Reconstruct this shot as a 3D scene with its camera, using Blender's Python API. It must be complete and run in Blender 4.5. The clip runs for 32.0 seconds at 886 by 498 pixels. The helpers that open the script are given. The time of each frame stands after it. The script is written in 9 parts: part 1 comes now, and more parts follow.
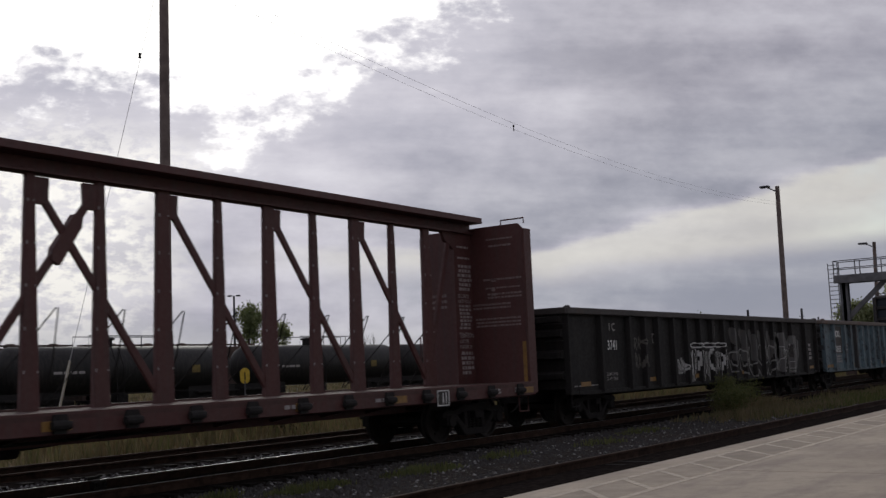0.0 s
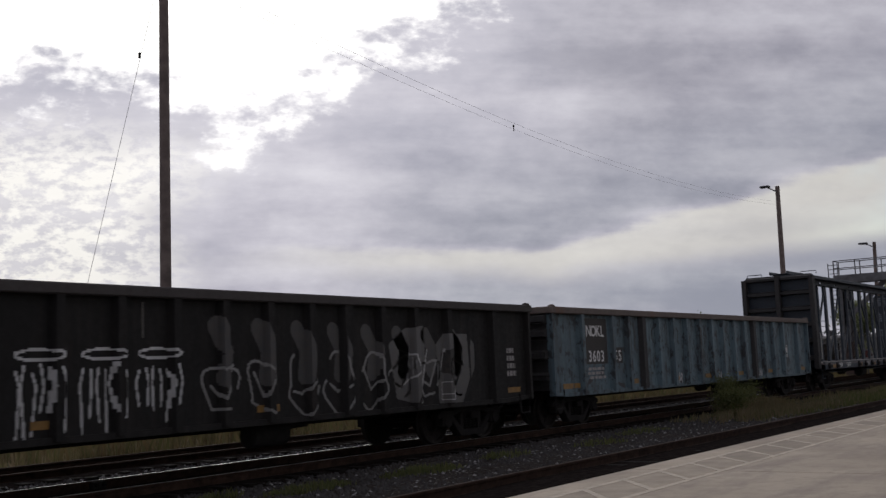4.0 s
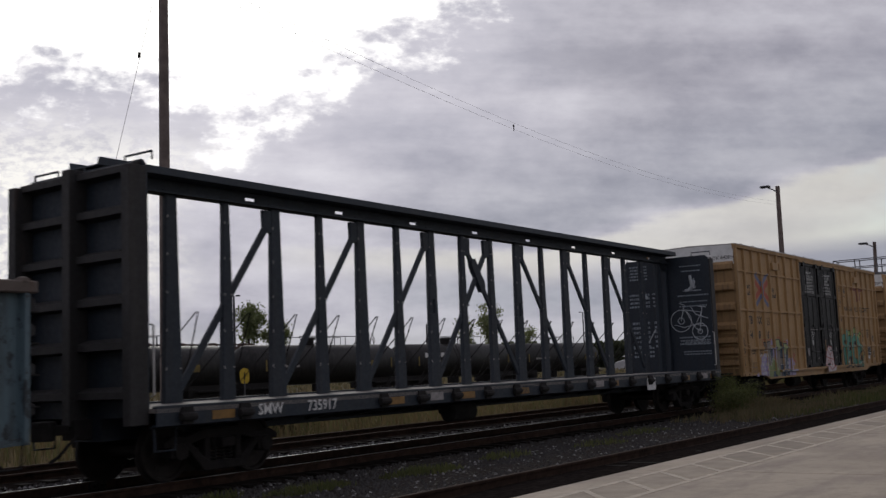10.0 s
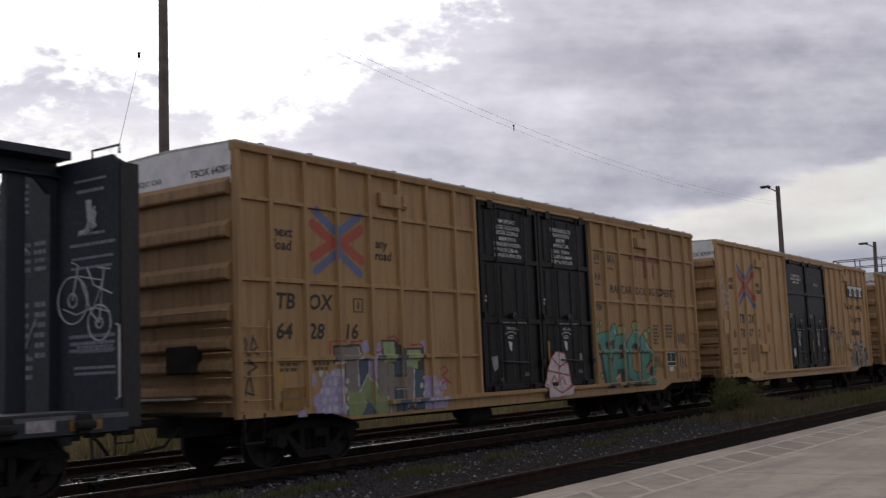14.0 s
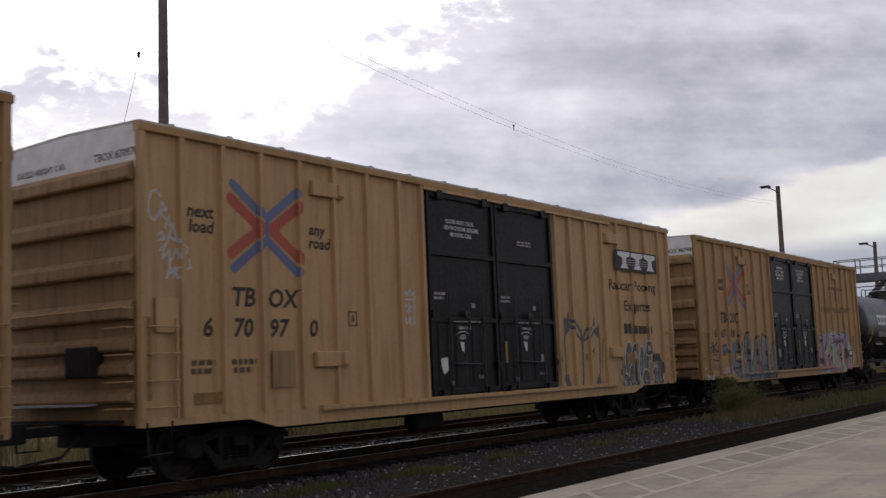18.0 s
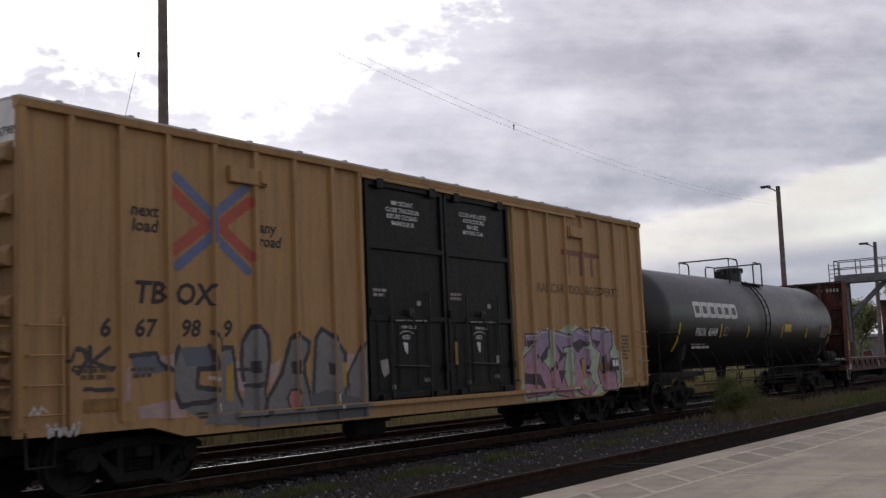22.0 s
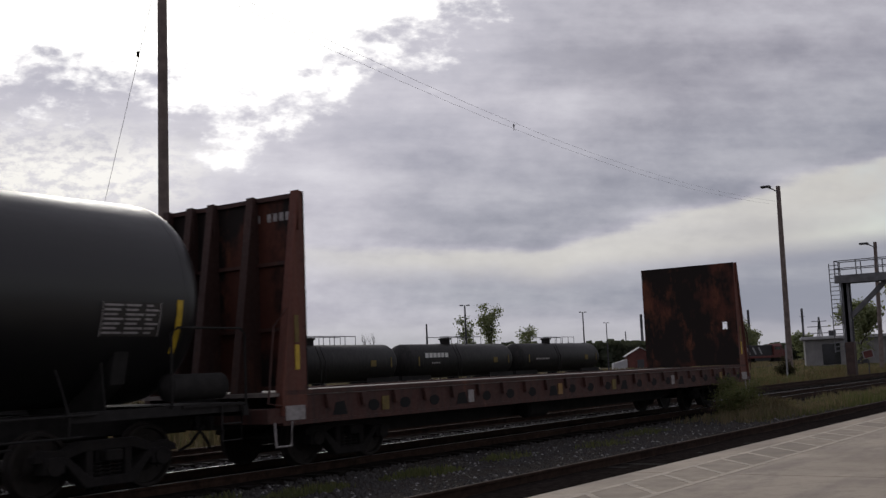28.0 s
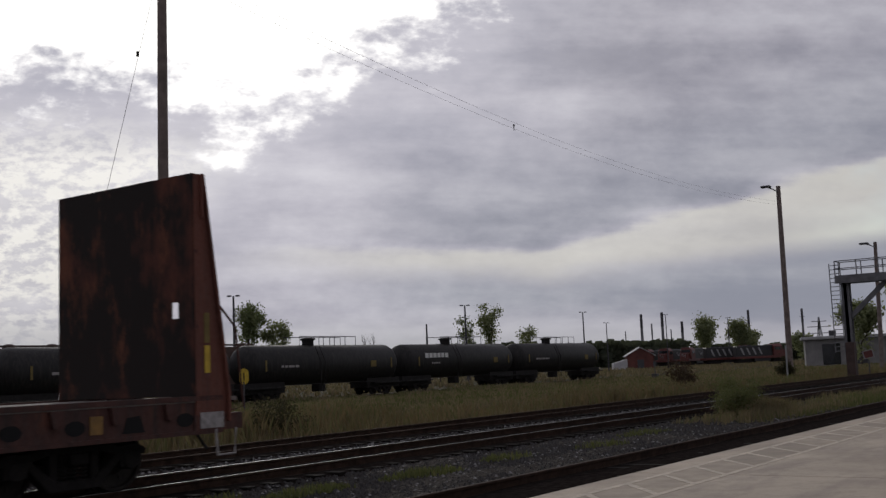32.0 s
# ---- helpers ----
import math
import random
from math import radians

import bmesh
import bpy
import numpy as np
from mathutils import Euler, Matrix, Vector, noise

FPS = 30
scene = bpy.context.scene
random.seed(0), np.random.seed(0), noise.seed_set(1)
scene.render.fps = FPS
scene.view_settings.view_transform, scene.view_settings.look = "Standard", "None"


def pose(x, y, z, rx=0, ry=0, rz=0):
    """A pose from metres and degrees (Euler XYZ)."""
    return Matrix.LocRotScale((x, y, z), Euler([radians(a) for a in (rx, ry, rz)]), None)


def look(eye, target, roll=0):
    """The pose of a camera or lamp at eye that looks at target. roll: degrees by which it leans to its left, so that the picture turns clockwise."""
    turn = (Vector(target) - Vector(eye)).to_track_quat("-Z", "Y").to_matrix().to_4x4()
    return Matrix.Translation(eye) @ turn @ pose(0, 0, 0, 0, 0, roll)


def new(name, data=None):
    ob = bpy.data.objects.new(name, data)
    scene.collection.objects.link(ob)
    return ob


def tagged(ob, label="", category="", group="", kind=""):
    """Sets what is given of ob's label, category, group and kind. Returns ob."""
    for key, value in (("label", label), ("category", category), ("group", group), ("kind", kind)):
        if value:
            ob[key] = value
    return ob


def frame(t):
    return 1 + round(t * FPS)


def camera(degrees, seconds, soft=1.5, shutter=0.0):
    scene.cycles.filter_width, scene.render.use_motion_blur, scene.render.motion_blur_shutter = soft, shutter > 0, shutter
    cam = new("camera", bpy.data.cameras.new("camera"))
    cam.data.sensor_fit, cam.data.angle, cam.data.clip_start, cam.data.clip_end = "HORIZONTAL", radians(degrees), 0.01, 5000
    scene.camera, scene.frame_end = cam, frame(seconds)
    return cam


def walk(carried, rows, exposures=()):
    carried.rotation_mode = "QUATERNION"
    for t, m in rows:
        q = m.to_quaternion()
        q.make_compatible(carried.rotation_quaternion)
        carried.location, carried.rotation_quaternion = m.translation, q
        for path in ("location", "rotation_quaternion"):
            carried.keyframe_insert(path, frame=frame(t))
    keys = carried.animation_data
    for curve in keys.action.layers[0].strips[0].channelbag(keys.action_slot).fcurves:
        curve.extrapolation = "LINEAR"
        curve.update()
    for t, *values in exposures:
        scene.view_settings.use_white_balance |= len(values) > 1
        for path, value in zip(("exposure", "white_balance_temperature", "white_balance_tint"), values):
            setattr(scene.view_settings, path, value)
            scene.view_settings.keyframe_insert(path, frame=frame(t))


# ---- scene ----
# ---- camera ----
AIM = Vector((math.sin(radians(55.25)) * math.cos(radians(6.43)), math.cos(radians(55.25)) * math.cos(radians(6.43)), math.sin(radians(6.43))))
EYE = Vector((0.0, 0.0, 1.511))
cam = camera(45.04, 32.0, soft=1.4, shutter=0.25)


def stand(push):
    eye = EYE + AIM * push
    return look(eye, eye + AIM * 10, -2.39)


# a tripod on the platform that creeps a hand's width forward
walk(cam, [(0, stand(-0.12)), (16, stand(0.0)), (32, stand(0.12))],
     exposures=[(0, 0.0), (10, 0.0), (12, 0.15), (14, 0.30), (17, 0.40), (23, 0.42), (25, 0.28), (28, -0.05), (32, -0.15)])

# ---- world and sun ----
SUN_DIR = Vector((0.636, 0.673, 0.377)).normalized()
world = bpy.data.worlds.new("overcast_sky")
scene.world = world
world.use_nodes = True
WT = world.node_tree
WT.nodes.clear()


def wnode(kind, **sets):
    n = WT.nodes.new(kind)
    for k, v in sets.items():
        n.inputs[k].default_value = v
    return n


def wlink(a, b):
    WT.links.new(a, b)


def wmath(op, a, b=None, clamp=False):
    n = WT.nodes.new("ShaderNodeMath")
    n.operation, n.use_clamp = op, clamp
    for i, v in enumerate((a, b)):
        if v is None:
            continue
        if isinstance(v, (int, float)):
            n.inputs[i].default_value = v
        else:
            wlink(v, n.inputs[i])
    return n.outputs[0]


def wramp(fac, stops):
    n = WT.nodes.new("ShaderNodeValToRGB")
    cr = n.color_ramp
    while len(cr.elements) < len(stops):
        cr.elements.new(0.5)
    for e, (p, c) in zip(cr.elements, stops):
        e.position, e.color = p, (*c, 1)
    wlink(fac, n.inputs[0])
    return n.outputs[0]


def wmix(fac, a, b, mode="MIX"):
    n = WT.nodes.new("ShaderNodeMix")
    n.data_type, n.blend_type = "RGBA", mode
    for s, v in ((n.inputs[0], fac), (n.inputs[6], a), (n.inputs[7], b)):
        if isinstance(v, (int, float)):
            s.default_value = v
        elif isinstance(v, tuple):
            s.default_value = (*v, 1)
        else:
            wlink(v, s)
    return n.outputs[2]


def wdot(vec, d):
    n = WT.nodes.new("ShaderNodeVectorMath")
    n.operation = "DOT_PRODUCT"
    wlink(vec, n.inputs[0])
    n.inputs[1].default_value = d
    return n.outputs["Value"]


def build_sky():
    """An overcast deck: a veiled sun, ragged puffs, one long slate bank with a pale gap under it."""
    co = wnode("ShaderNodeTexCoord").outputs["Generated"]
    # a fixed bearing (about north-east, a little above level) against which the cloud bank lies
    fwd = wmath("MAXIMUM", wdot(co, (0.8165, 0.5664, 0.1120)), 0.05)
    u = wmath("DIVIDE", wdot(co, (0.5742, -0.8163, -0.0414)), fwd)
    v = wmath("DIVIDE", wdot(co, (-0.0682, -0.0980, 0.9928)), fwd)
    plane = WT.nodes.new("ShaderNodeCombineXYZ")
    wlink(u, plane.inputs[0]), wlink(v, plane.inputs[1])

    def fbm(scale, detail, rough, off, squeeze=(1, 1, 1), turn=0.0):
        m = wnode("ShaderNodeMapping", Scale=squeeze, Location=(off, off * 0.7, 0), Rotation=(0, 0, turn))
        wlink(plane.outputs[0], m.inputs[0])
        n = wnode("ShaderNodeTexNoise", Scale=scale, Detail=detail, Roughness=rough)
        wlink(m.outputs[0], n.inputs["Vector"])
        return n.outputs[0]

    def step(x, lo, hi):
        n = WT.nodes.new("ShaderNodeMapRange")
        n.interpolation_type = "SMOOTHSTEP"
        wlink(x, n.inputs[0])
        n.inputs[1].default_value, n.inputs[2].default_value = lo, hi
        return n.outputs[0]

    def mul(*xs):
        r = xs[0]
        for x in xs[1:]:
            r = wmath("MULTIPLY", r, x)
        return r

    big = fbm(4.2, 4, 0.5, 3.1, (1, 2.0, 1), 0.10)
    ribs = fbm(6.0, 5, 0.5, 7.3, (0.55, 4.4, 1), 0.14)
    puff = fbm(20.0, 4, 0.55, 1.7, (1, 1.7, 1), 0.2)
    fine = fbm(55.0, 5, 0.6, 5.2, (1, 1.9, 1), 0.1)
    cen = lambda n, k: wmath("MULTIPLY", wmath("SUBTRACT", n, 0.5), k)
    uw = wmath("ADD", u, cen(big, 0.25))
    vw = wmath("ADD", v, wmath("ADD", cen(big, 0.03), wmath("ADD", cen(ribs, 0.035), cen(puff, 0.012))))
    nishita = WT.nodes.new("ShaderNodeTexSky")
    nishita.sky_type, nishita.sun_disc = "NISHITA", False
    nishita.sun_elevation, nishita.sun_rotation = radians(22.1), radians(43.4)
    blue = wmix(1.0, nishita.outputs[0], (0.10, 0.10, 0.10), "MULTIPLY")
    # the deck's own tone: long ribs, clots and fine mottling
    tone = wmath("ADD", 0.5, wmath("ADD", cen(big, 0.55), wmath("ADD", cen(ribs, 0.75), wmath("ADD", cen(puff, 0.22), cen(fine, 0.08)))))
    deck = wramp(tone, [(0.34, (0.60, 0.59, 0.66)), (0.50, (0.475, 0.465, 0.545)), (0.68, (0.345, 0.345, 0.43))])
    deck = wmix(mul(step(uw, -0.02, 0.22), step(v, 0.03, 0.14), 0.8), deck, wramp(tone, [(0.34, (0.47, 0.465, 0.535)), (0.50, (0.385, 0.378, 0.445)), (0.68, (0.29, 0.287, 0.35))]))
    # slate bank: soft above, sharper below, its lower edge climbing to the south-east
    edge = wmath("SUBTRACT", vw, wmath("MULTIPLY", wmath("MAXIMUM", wmath("SUBTRACT", u, 0.10), 0.0), 0.27))
    bank = mul(step(edge, -0.006, 0.012), step(wmath("MULTIPLY", edge, -1.0), -0.15, -0.02), step(uw, -0.14, 0.10))
    slate = wramp(tone, [(0.36, (0.42, 0.425, 0.49)), (0.52, (0.325, 0.335, 0.405)), (0.66, (0.265, 0.278, 0.345))])
    deck = wmix(wmath("MULTIPLY", bank, 0.95), deck, slate)
    # pale gap under the bank
    thick = wmath("ADD", 0.020, wmath("MULTIPLY", wmath("MAXIMUM", wmath("SUBTRACT", u, 0.05), 0.0), 0.13))
    gap = mul(step(wmath("MULTIPLY", edge, -1.0), -0.003, 0.007), step(wmath("ADD", edge, thick), -0.018, 0.012), step(u, -0.24, 0.0))
    deck = wmix(wmath("MULTIPLY", gap, wramp(tone, [(0.36, (0.95, 0.95, 0.95)), (0.62, (0.70, 0.70, 0.70))])), deck, (0.68, 0.665, 0.63))
    deck = wmix(mul(gap, step(u, 0.30, 0.42), wramp(big, [(0.48, (0, 0, 0)), (0.58, (0.55, 0.55, 0.55))])), deck, blue)
    # grey-blue layer near the ground, thinning to a light rim
    low = mul(step(wmath("MULTIPLY", wmath("ADD", edge, thick), -1.0), -0.008, 0.02), step(vw, -0.085, -0.045), step(uw, -0.2, 0.02))
    deck = wmix(wmath("MULTIPLY", low, 0.8), deck, wramp(tone, [(0.40, (0.43, 0.445, 0.50)), (0.58, (0.325, 0.345, 0.412))]))
    rim = mul(step(wmath("MULTIPLY", v, -1.0), 0.055, 0.10), 0.75)
    deck = wmix(rim, deck, (0.46, 0.465, 0.49))
    # rippled bright puffs under the sun
    left = mul(step(wmath("MULTIPLY", uw, -1.0), 0.20, 0.32), step(wmath("MULTIPLY", vw, -1.0), -0.15, -0.07), step(v, -0.12, -0.03))
    ripple = wmath("ADD", 0.5, wmath("ADD", cen(puff, 0.7), cen(fine, 1.1)))
    deck = wmix(mul(left, wramp(ripple, [(0.40, (0.30, 0.30, 0.30)), (0.58, (1, 1, 1))])), deck, (0.94, 0.92, 0.88))
    # the veiled sun: a burnt-out ragged patch with a veil round it
    eu, ev = wmath("DIVIDE", wmath("ADD", u, 0.262), 0.242), wmath("DIVIDE", wmath("SUBTRACT", v, 0.262), 0.125)
    dist = wmath("SQRT", wmath("ADD", wmath("MULTIPLY", eu, eu), wmath("MULTIPLY", ev, ev)))
    dist = wmath("ADD", dist, wmath("ADD", cen(big, 1.5), wmath("ADD", cen(puff, 1.1), cen(fine, 0.5))))
    front = step(wdot(co, (0.8165, 0.5664, 0.1120)), 0.2, 0.5)
    core = mul(step(wmath("MULTIPLY", dist, -1.0), -1.30, -0.80), front)
    veil = mul(step(wmath("MULTIPLY", dist, -1.0), -3.5, -0.9), front)
    deck = wmix(1.0, deck, (0.89, 0.89, 0.90), "MULTIPLY")
    total = wmix(1.0, deck, wmix(wmath("MULTIPLY", veil, 0.21), (0, 0, 0), (1.0, 0.98, 0.99)), "ADD")
    total = wmix(core, total, (1.7, 1.68, 1.64))
    bg = wnode("ShaderNodeBackground", Strength=1.0)
    wlink(wmix(1.0, total, (1.0, 0.995, 0.978), "MULTIPLY"), bg.inputs[0])
    out = WT.nodes.new("ShaderNodeOutputWorld")
    wlink(bg.outputs[0], out.inputs[0])


build_sky()
sun = bpy.data.lights.new("veiled_sun", "SUN")
sun.energy, sun.angle, sun.color = 0.5, radians(14), (1.0, 0.95, 0.88)
new("veiled_sun", sun).matrix_world = look(SUN_DIR * 50, (0, 0, 0))


# ---- materials ----
def mat_base(name, rough=0.7, metal=0.0):
    m = bpy.data.materials.new(name)
    m.use_nodes = True
    b = m.node_tree.nodes["Principled BSDF"]
    b.inputs["Roughness"].default_value, b.inputs["Metallic"].default_value = rough, metal
    return m, m.node_tree, b


class Nodes:
    """Short names for the nodes of one material."""

    def __init__(self, tree):
        self.t = tree
        self.co = tree.nodes.new("ShaderNodeTexCoord").outputs["Object"]

    def put(self, socket, v):
        if isinstance(v, (int, float)):
            socket.default_value = v
        elif isinstance(v, tuple):
            socket.default_value = (*v, 1) if len(v) == 3 and socket.type == "RGBA" else v
        else:
            self.t.links.new(v, socket)

    def noise(self, scale, detail=3, rough=0.55, squeeze=(1, 1, 1), off=0.0):
        mp = self.t.nodes.new("ShaderNodeMapping")
        mp.inputs["Scale"].default_value, mp.inputs["Location"].default_value = squeeze, (off, off * 1.3, off * 0.6)
        self.t.links.new(self.co, mp.inputs[0])
        n = self.t.nodes.new("ShaderNodeTexNoise")
        n.inputs["Scale"].default_value, n.inputs["Detail"].default_value, n.inputs["Roughness"].default_value = scale, detail, rough
        self.t.links.new(mp.outputs[0], n.inputs["Vector"])
        return n.outputs[0]

    def voro(self, scale, feature="F1", out="Distance", squeeze=(1, 1, 1), vec=None, rnd=1.0):
        mp = self.t.nodes.new("ShaderNodeMapping")
        mp.inputs["Scale"].default_value = squeeze
        self.t.links.new(vec or self.co, mp.inputs[0])
        n = self.t.nodes.new("ShaderNodeTexVoronoi")
        n.feature = feature
        n.inputs["Scale"].default_value, n.inputs["Randomness"].default_value = scale, rnd
        self.t.links.new(mp.outputs[0], n.inputs["Vector"])
        return n.outputs[out]

    def ramp(self, fac, stops, step=False):
        n = self.t.nodes.new("ShaderNodeValToRGB")
        cr = n.color_ramp
        if step:
            cr.interpolation = "CONSTANT"
        while len(cr.elements) < len(stops):
            cr.elements.new(0.5)
        for e, (p, c) in zip(cr.elements, stops):
            e.position = p
            e.color = (c, c, c, 1) if isinstance(c, (int, float)) else (*c, 1)
        self.t.links.new(fac, n.inputs[0])
        return n.outputs[0]

    def mix(self, fac, a, b, mode="MIX"):
        n = self.t.nodes.new("ShaderNodeMix")
        n.data_type, n.blend_type = "RGBA", mode
        self.put(n.inputs[0], fac), self.put(n.inputs[6], a), self.put(n.inputs[7], b)
        return n.outputs[2]

    def math(self, op, a, b=0.0, clamp=False):
        n = self.t.nodes.new("ShaderNodeMath")
        n.operation, n.use_clamp = op, clamp
        self.put(n.inputs[0], a), self.put(n.inputs[1], b)
        return n.outputs[0]

    def xyz(self):
        n = self.t.nodes.new("ShaderNodeSeparateXYZ")
        self.t.links.new(self.co, n.inputs[0])
        return n.outputs

    def random(self):
        return self.t.nodes.new("ShaderNodeObjectInfo").outputs["Random"]

    def island(self):
        return self.t.nodes.new("ShaderNodeNewGeometry").outputs["Random Per Island"]

    def bump(self, bsdf, height, strength=0.3, dist=0.01):
        n = self.t.nodes.new("ShaderNodeBump")
        n.inputs["Strength"].default_value, n.inputs["Distance"].default_value = strength, dist
        self.t.links.new(height, n.inputs["Height"])
        self.t.links.new(n.outputs[0], bsdf.inputs["Normal"])


def painted(name, col, dirt=(0.05, 0.042, 0.035), rust=(0.11, 0.045, 0.02), wear=0.25, grime=0.5, rough=0.6, chips=0.0, vary=0.0, run=0.24):
    """Weathered paint on steel: grime, streaks, rust and flaked scars."""
    m, t, b = mat_base(name, rough)
    nd = Nodes(t)
    big = nd.noise(0.7, 4, 0.6, (1, 1, 1), 2.0)
    fine = nd.noise(14, 4, 0.65)
    streak = nd.noise(3.2, 4, 0.6, (2.2, 2.2, 0.18), 5.0)
    c = nd.mix(nd.ramp(big, [(0.35, 0.0), (0.7, 0.35)]), col, tuple(0.72 * v for v in col))
    c = nd.mix(nd.math("MULTIPLY", nd.ramp(streak, [(0.45, 0.0), (0.72, 1.0)]), grime), c, dirt)
    c = nd.mix(nd.math("MULTIPLY", nd.ramp(fine, [(0.55, 0.0), (0.75, 1.0)]), 0.18), c, dirt)
    if chips:
        flake = nd.noise(4.5, 7, 0.75, (1.0, 1.0, 0.55), 9.0)
        c = nd.mix(nd.ramp(flake, [(0.61 - chips * 0.08, 0.0), (0.65 - chips * 0.08, 0.85)]), c, rust)
        wide = nd.noise(1.3, 7, 0.78, (1.3, 1.0, 0.7), 17.0)
        c = nd.mix(nd.ramp(wide, [(0.60 - chips * 0.06, 0.0), (0.66 - chips * 0.06, 0.75)]), c, rust)
        scar = nd.noise(3.5, 6, 0.75, (1, 1, 0.5), 21.0)
        c = nd.mix(nd.ramp(scar, [(0.62, 0.0), (0.66, 0.55)]), c, tuple(min(1, 1.7 * v + 0.03) for v in col))
    rusty = nd.noise(2.4, 6, 0.72, (1, 1, run), 13.0)
    c = nd.mix(nd.ramp(rusty, [(0.66 - wear * 0.25, 0.0), (0.74 - wear * 0.2, 0.8 * min(1, wear * 2.5))]), c, rust)
    if vary:
        c = nd.mix(nd.math("MULTIPLY", nd.random(), vary), c, nd.mix(1.0, c, (0.55, 0.55, 0.58), "MULTIPLY"))
    t.links.new(c, b.inputs["Base Color"])
    t.links.new(nd.ramp(fine, [(0.3, rough - 0.1), (0.7, min(1, rough + 0.15))]), b.inputs["Roughness"])
    nd.bump(b, nd.math("ADD", fine, nd.math("MULTIPLY", big, 2.0)), 0.18, 0.008)
    return m


def plain(name, col, rough=0.7, metal=0.0, vary=0.25, scale=6.0, bump=0.15, obj=False):
    m, t, b = mat_base(name, rough, metal)
    nd = Nodes(t)
    n1, n2 = nd.noise(scale, 4), nd.noise(scale * 7, 3, 0.6, (1, 1, 1), 4.0)
    c = nd.mix(nd.ramp(n1, [(0.3, 0.0), (0.7, 1.0)]), tuple(v * (1 - vary) for v in col), tuple(min(1, v * (1 + vary)) for v in col))
    c = nd.mix(nd.math("MULTIPLY", nd.ramp(n2, [(0.4, 0.0), (0.7, 1.0)]), vary), c, tuple(v * 0.5 for v in col))
    if obj:
        c = nd.mix(nd.math("MULTIPLY", nd.random(), 0.45), c, tuple(v * 0.45 for v in col))
    t.links.new(c, b.inputs["Base Color"])
    nd.bump(b, n2, bump, 0.01)
    return m


def leafy(name, cols, rough=0.6):
    """Leaves and grass: each blade or clump has its own tone."""
    m, t, b = mat_base(name, rough)
    nd = Nodes(t)
    k = len(cols)
    c = nd.ramp(nd.island(), [(i / (k - 1), p) for i, p in enumerate(cols)])
    c = nd.mix(nd.ramp(nd.noise(0.35, 3), [(0.35, 0.0), (0.7, 0.5)]), c, tuple(v * 0.6 for v in cols[0]))
    t.links.new(c, b.inputs["Base Color"])
    thin = t.nodes.new("ShaderNodeBsdfTranslucent")
    t.links.new(nd.mix(1.0, c, (1.0, 1.0, 0.7), "MULTIPLY"), thin.inputs[0])
    both = t.nodes.new("ShaderNodeMixShader")
    both.inputs[0].default_value = 0.5
    t.links.new(b.outputs[0], both.inputs[1]), t.links.new(thin.outputs[0], both.inputs[2])
    t.links.new(both.outputs[0], t.nodes["Material Output"].inputs[0])
    b.inputs["Specular IOR Level"].default_value = 0.15
    return m


STEEL = plain("dark_truck_steel", (0.0155, 0.0135, 0.0125), 0.95, 0.0, 0.4, 5)
WHEEL = plain("wheel_steel", (0.022, 0.018, 0.0155), 0.7, 0.2, 0.3, 8)
BLACK = plain("black_gear", (0.020, 0.0185, 0.0175), 0.9, 0.0, 0.3, 6)
for grimy in (STEEL, WHEEL, BLACK):
    grimy.node_tree.nodes["Principled BSDF"].inputs["Specular IOR Level"].default_value = 0.28
YELLOW = plain("yellow_reflector", (0.22, 0.115, 0.022), 0.5, 0.0, 0.3, 9)
WHITE = plain("white_lettering", (0.62, 0.62, 0.60), 0.7, 0.0, 0.18, 12)
FADED = plain("faded_lettering", (0.30, 0.28, 0.27), 0.8, 0.0, 0.3, 12)
FADEDINK = plain("faded_black_lettering", (0.10, 0.07, 0.04), 0.75, 0.0, 0.2, 12)
INK = plain("black_lettering", (0.03, 0.026, 0.022), 0.7, 0.0, 0.2, 12)
RED = plain("red_stripe", (0.42, 0.07, 0.05), 0.7, 0.0, 0.25, 9)
BLUE = plain("blue_stripe", (0.08, 0.12, 0.34), 0.7, 0.0, 0.25, 9)
ROD = plain("lock_rod", (0.018, 0.018, 0.018), 0.5, 0.3, 0.2, 9)
SILVER = plain("bare_metal", (0.45, 0.44, 0.43), 0.4, 0.7, 0.2, 9)


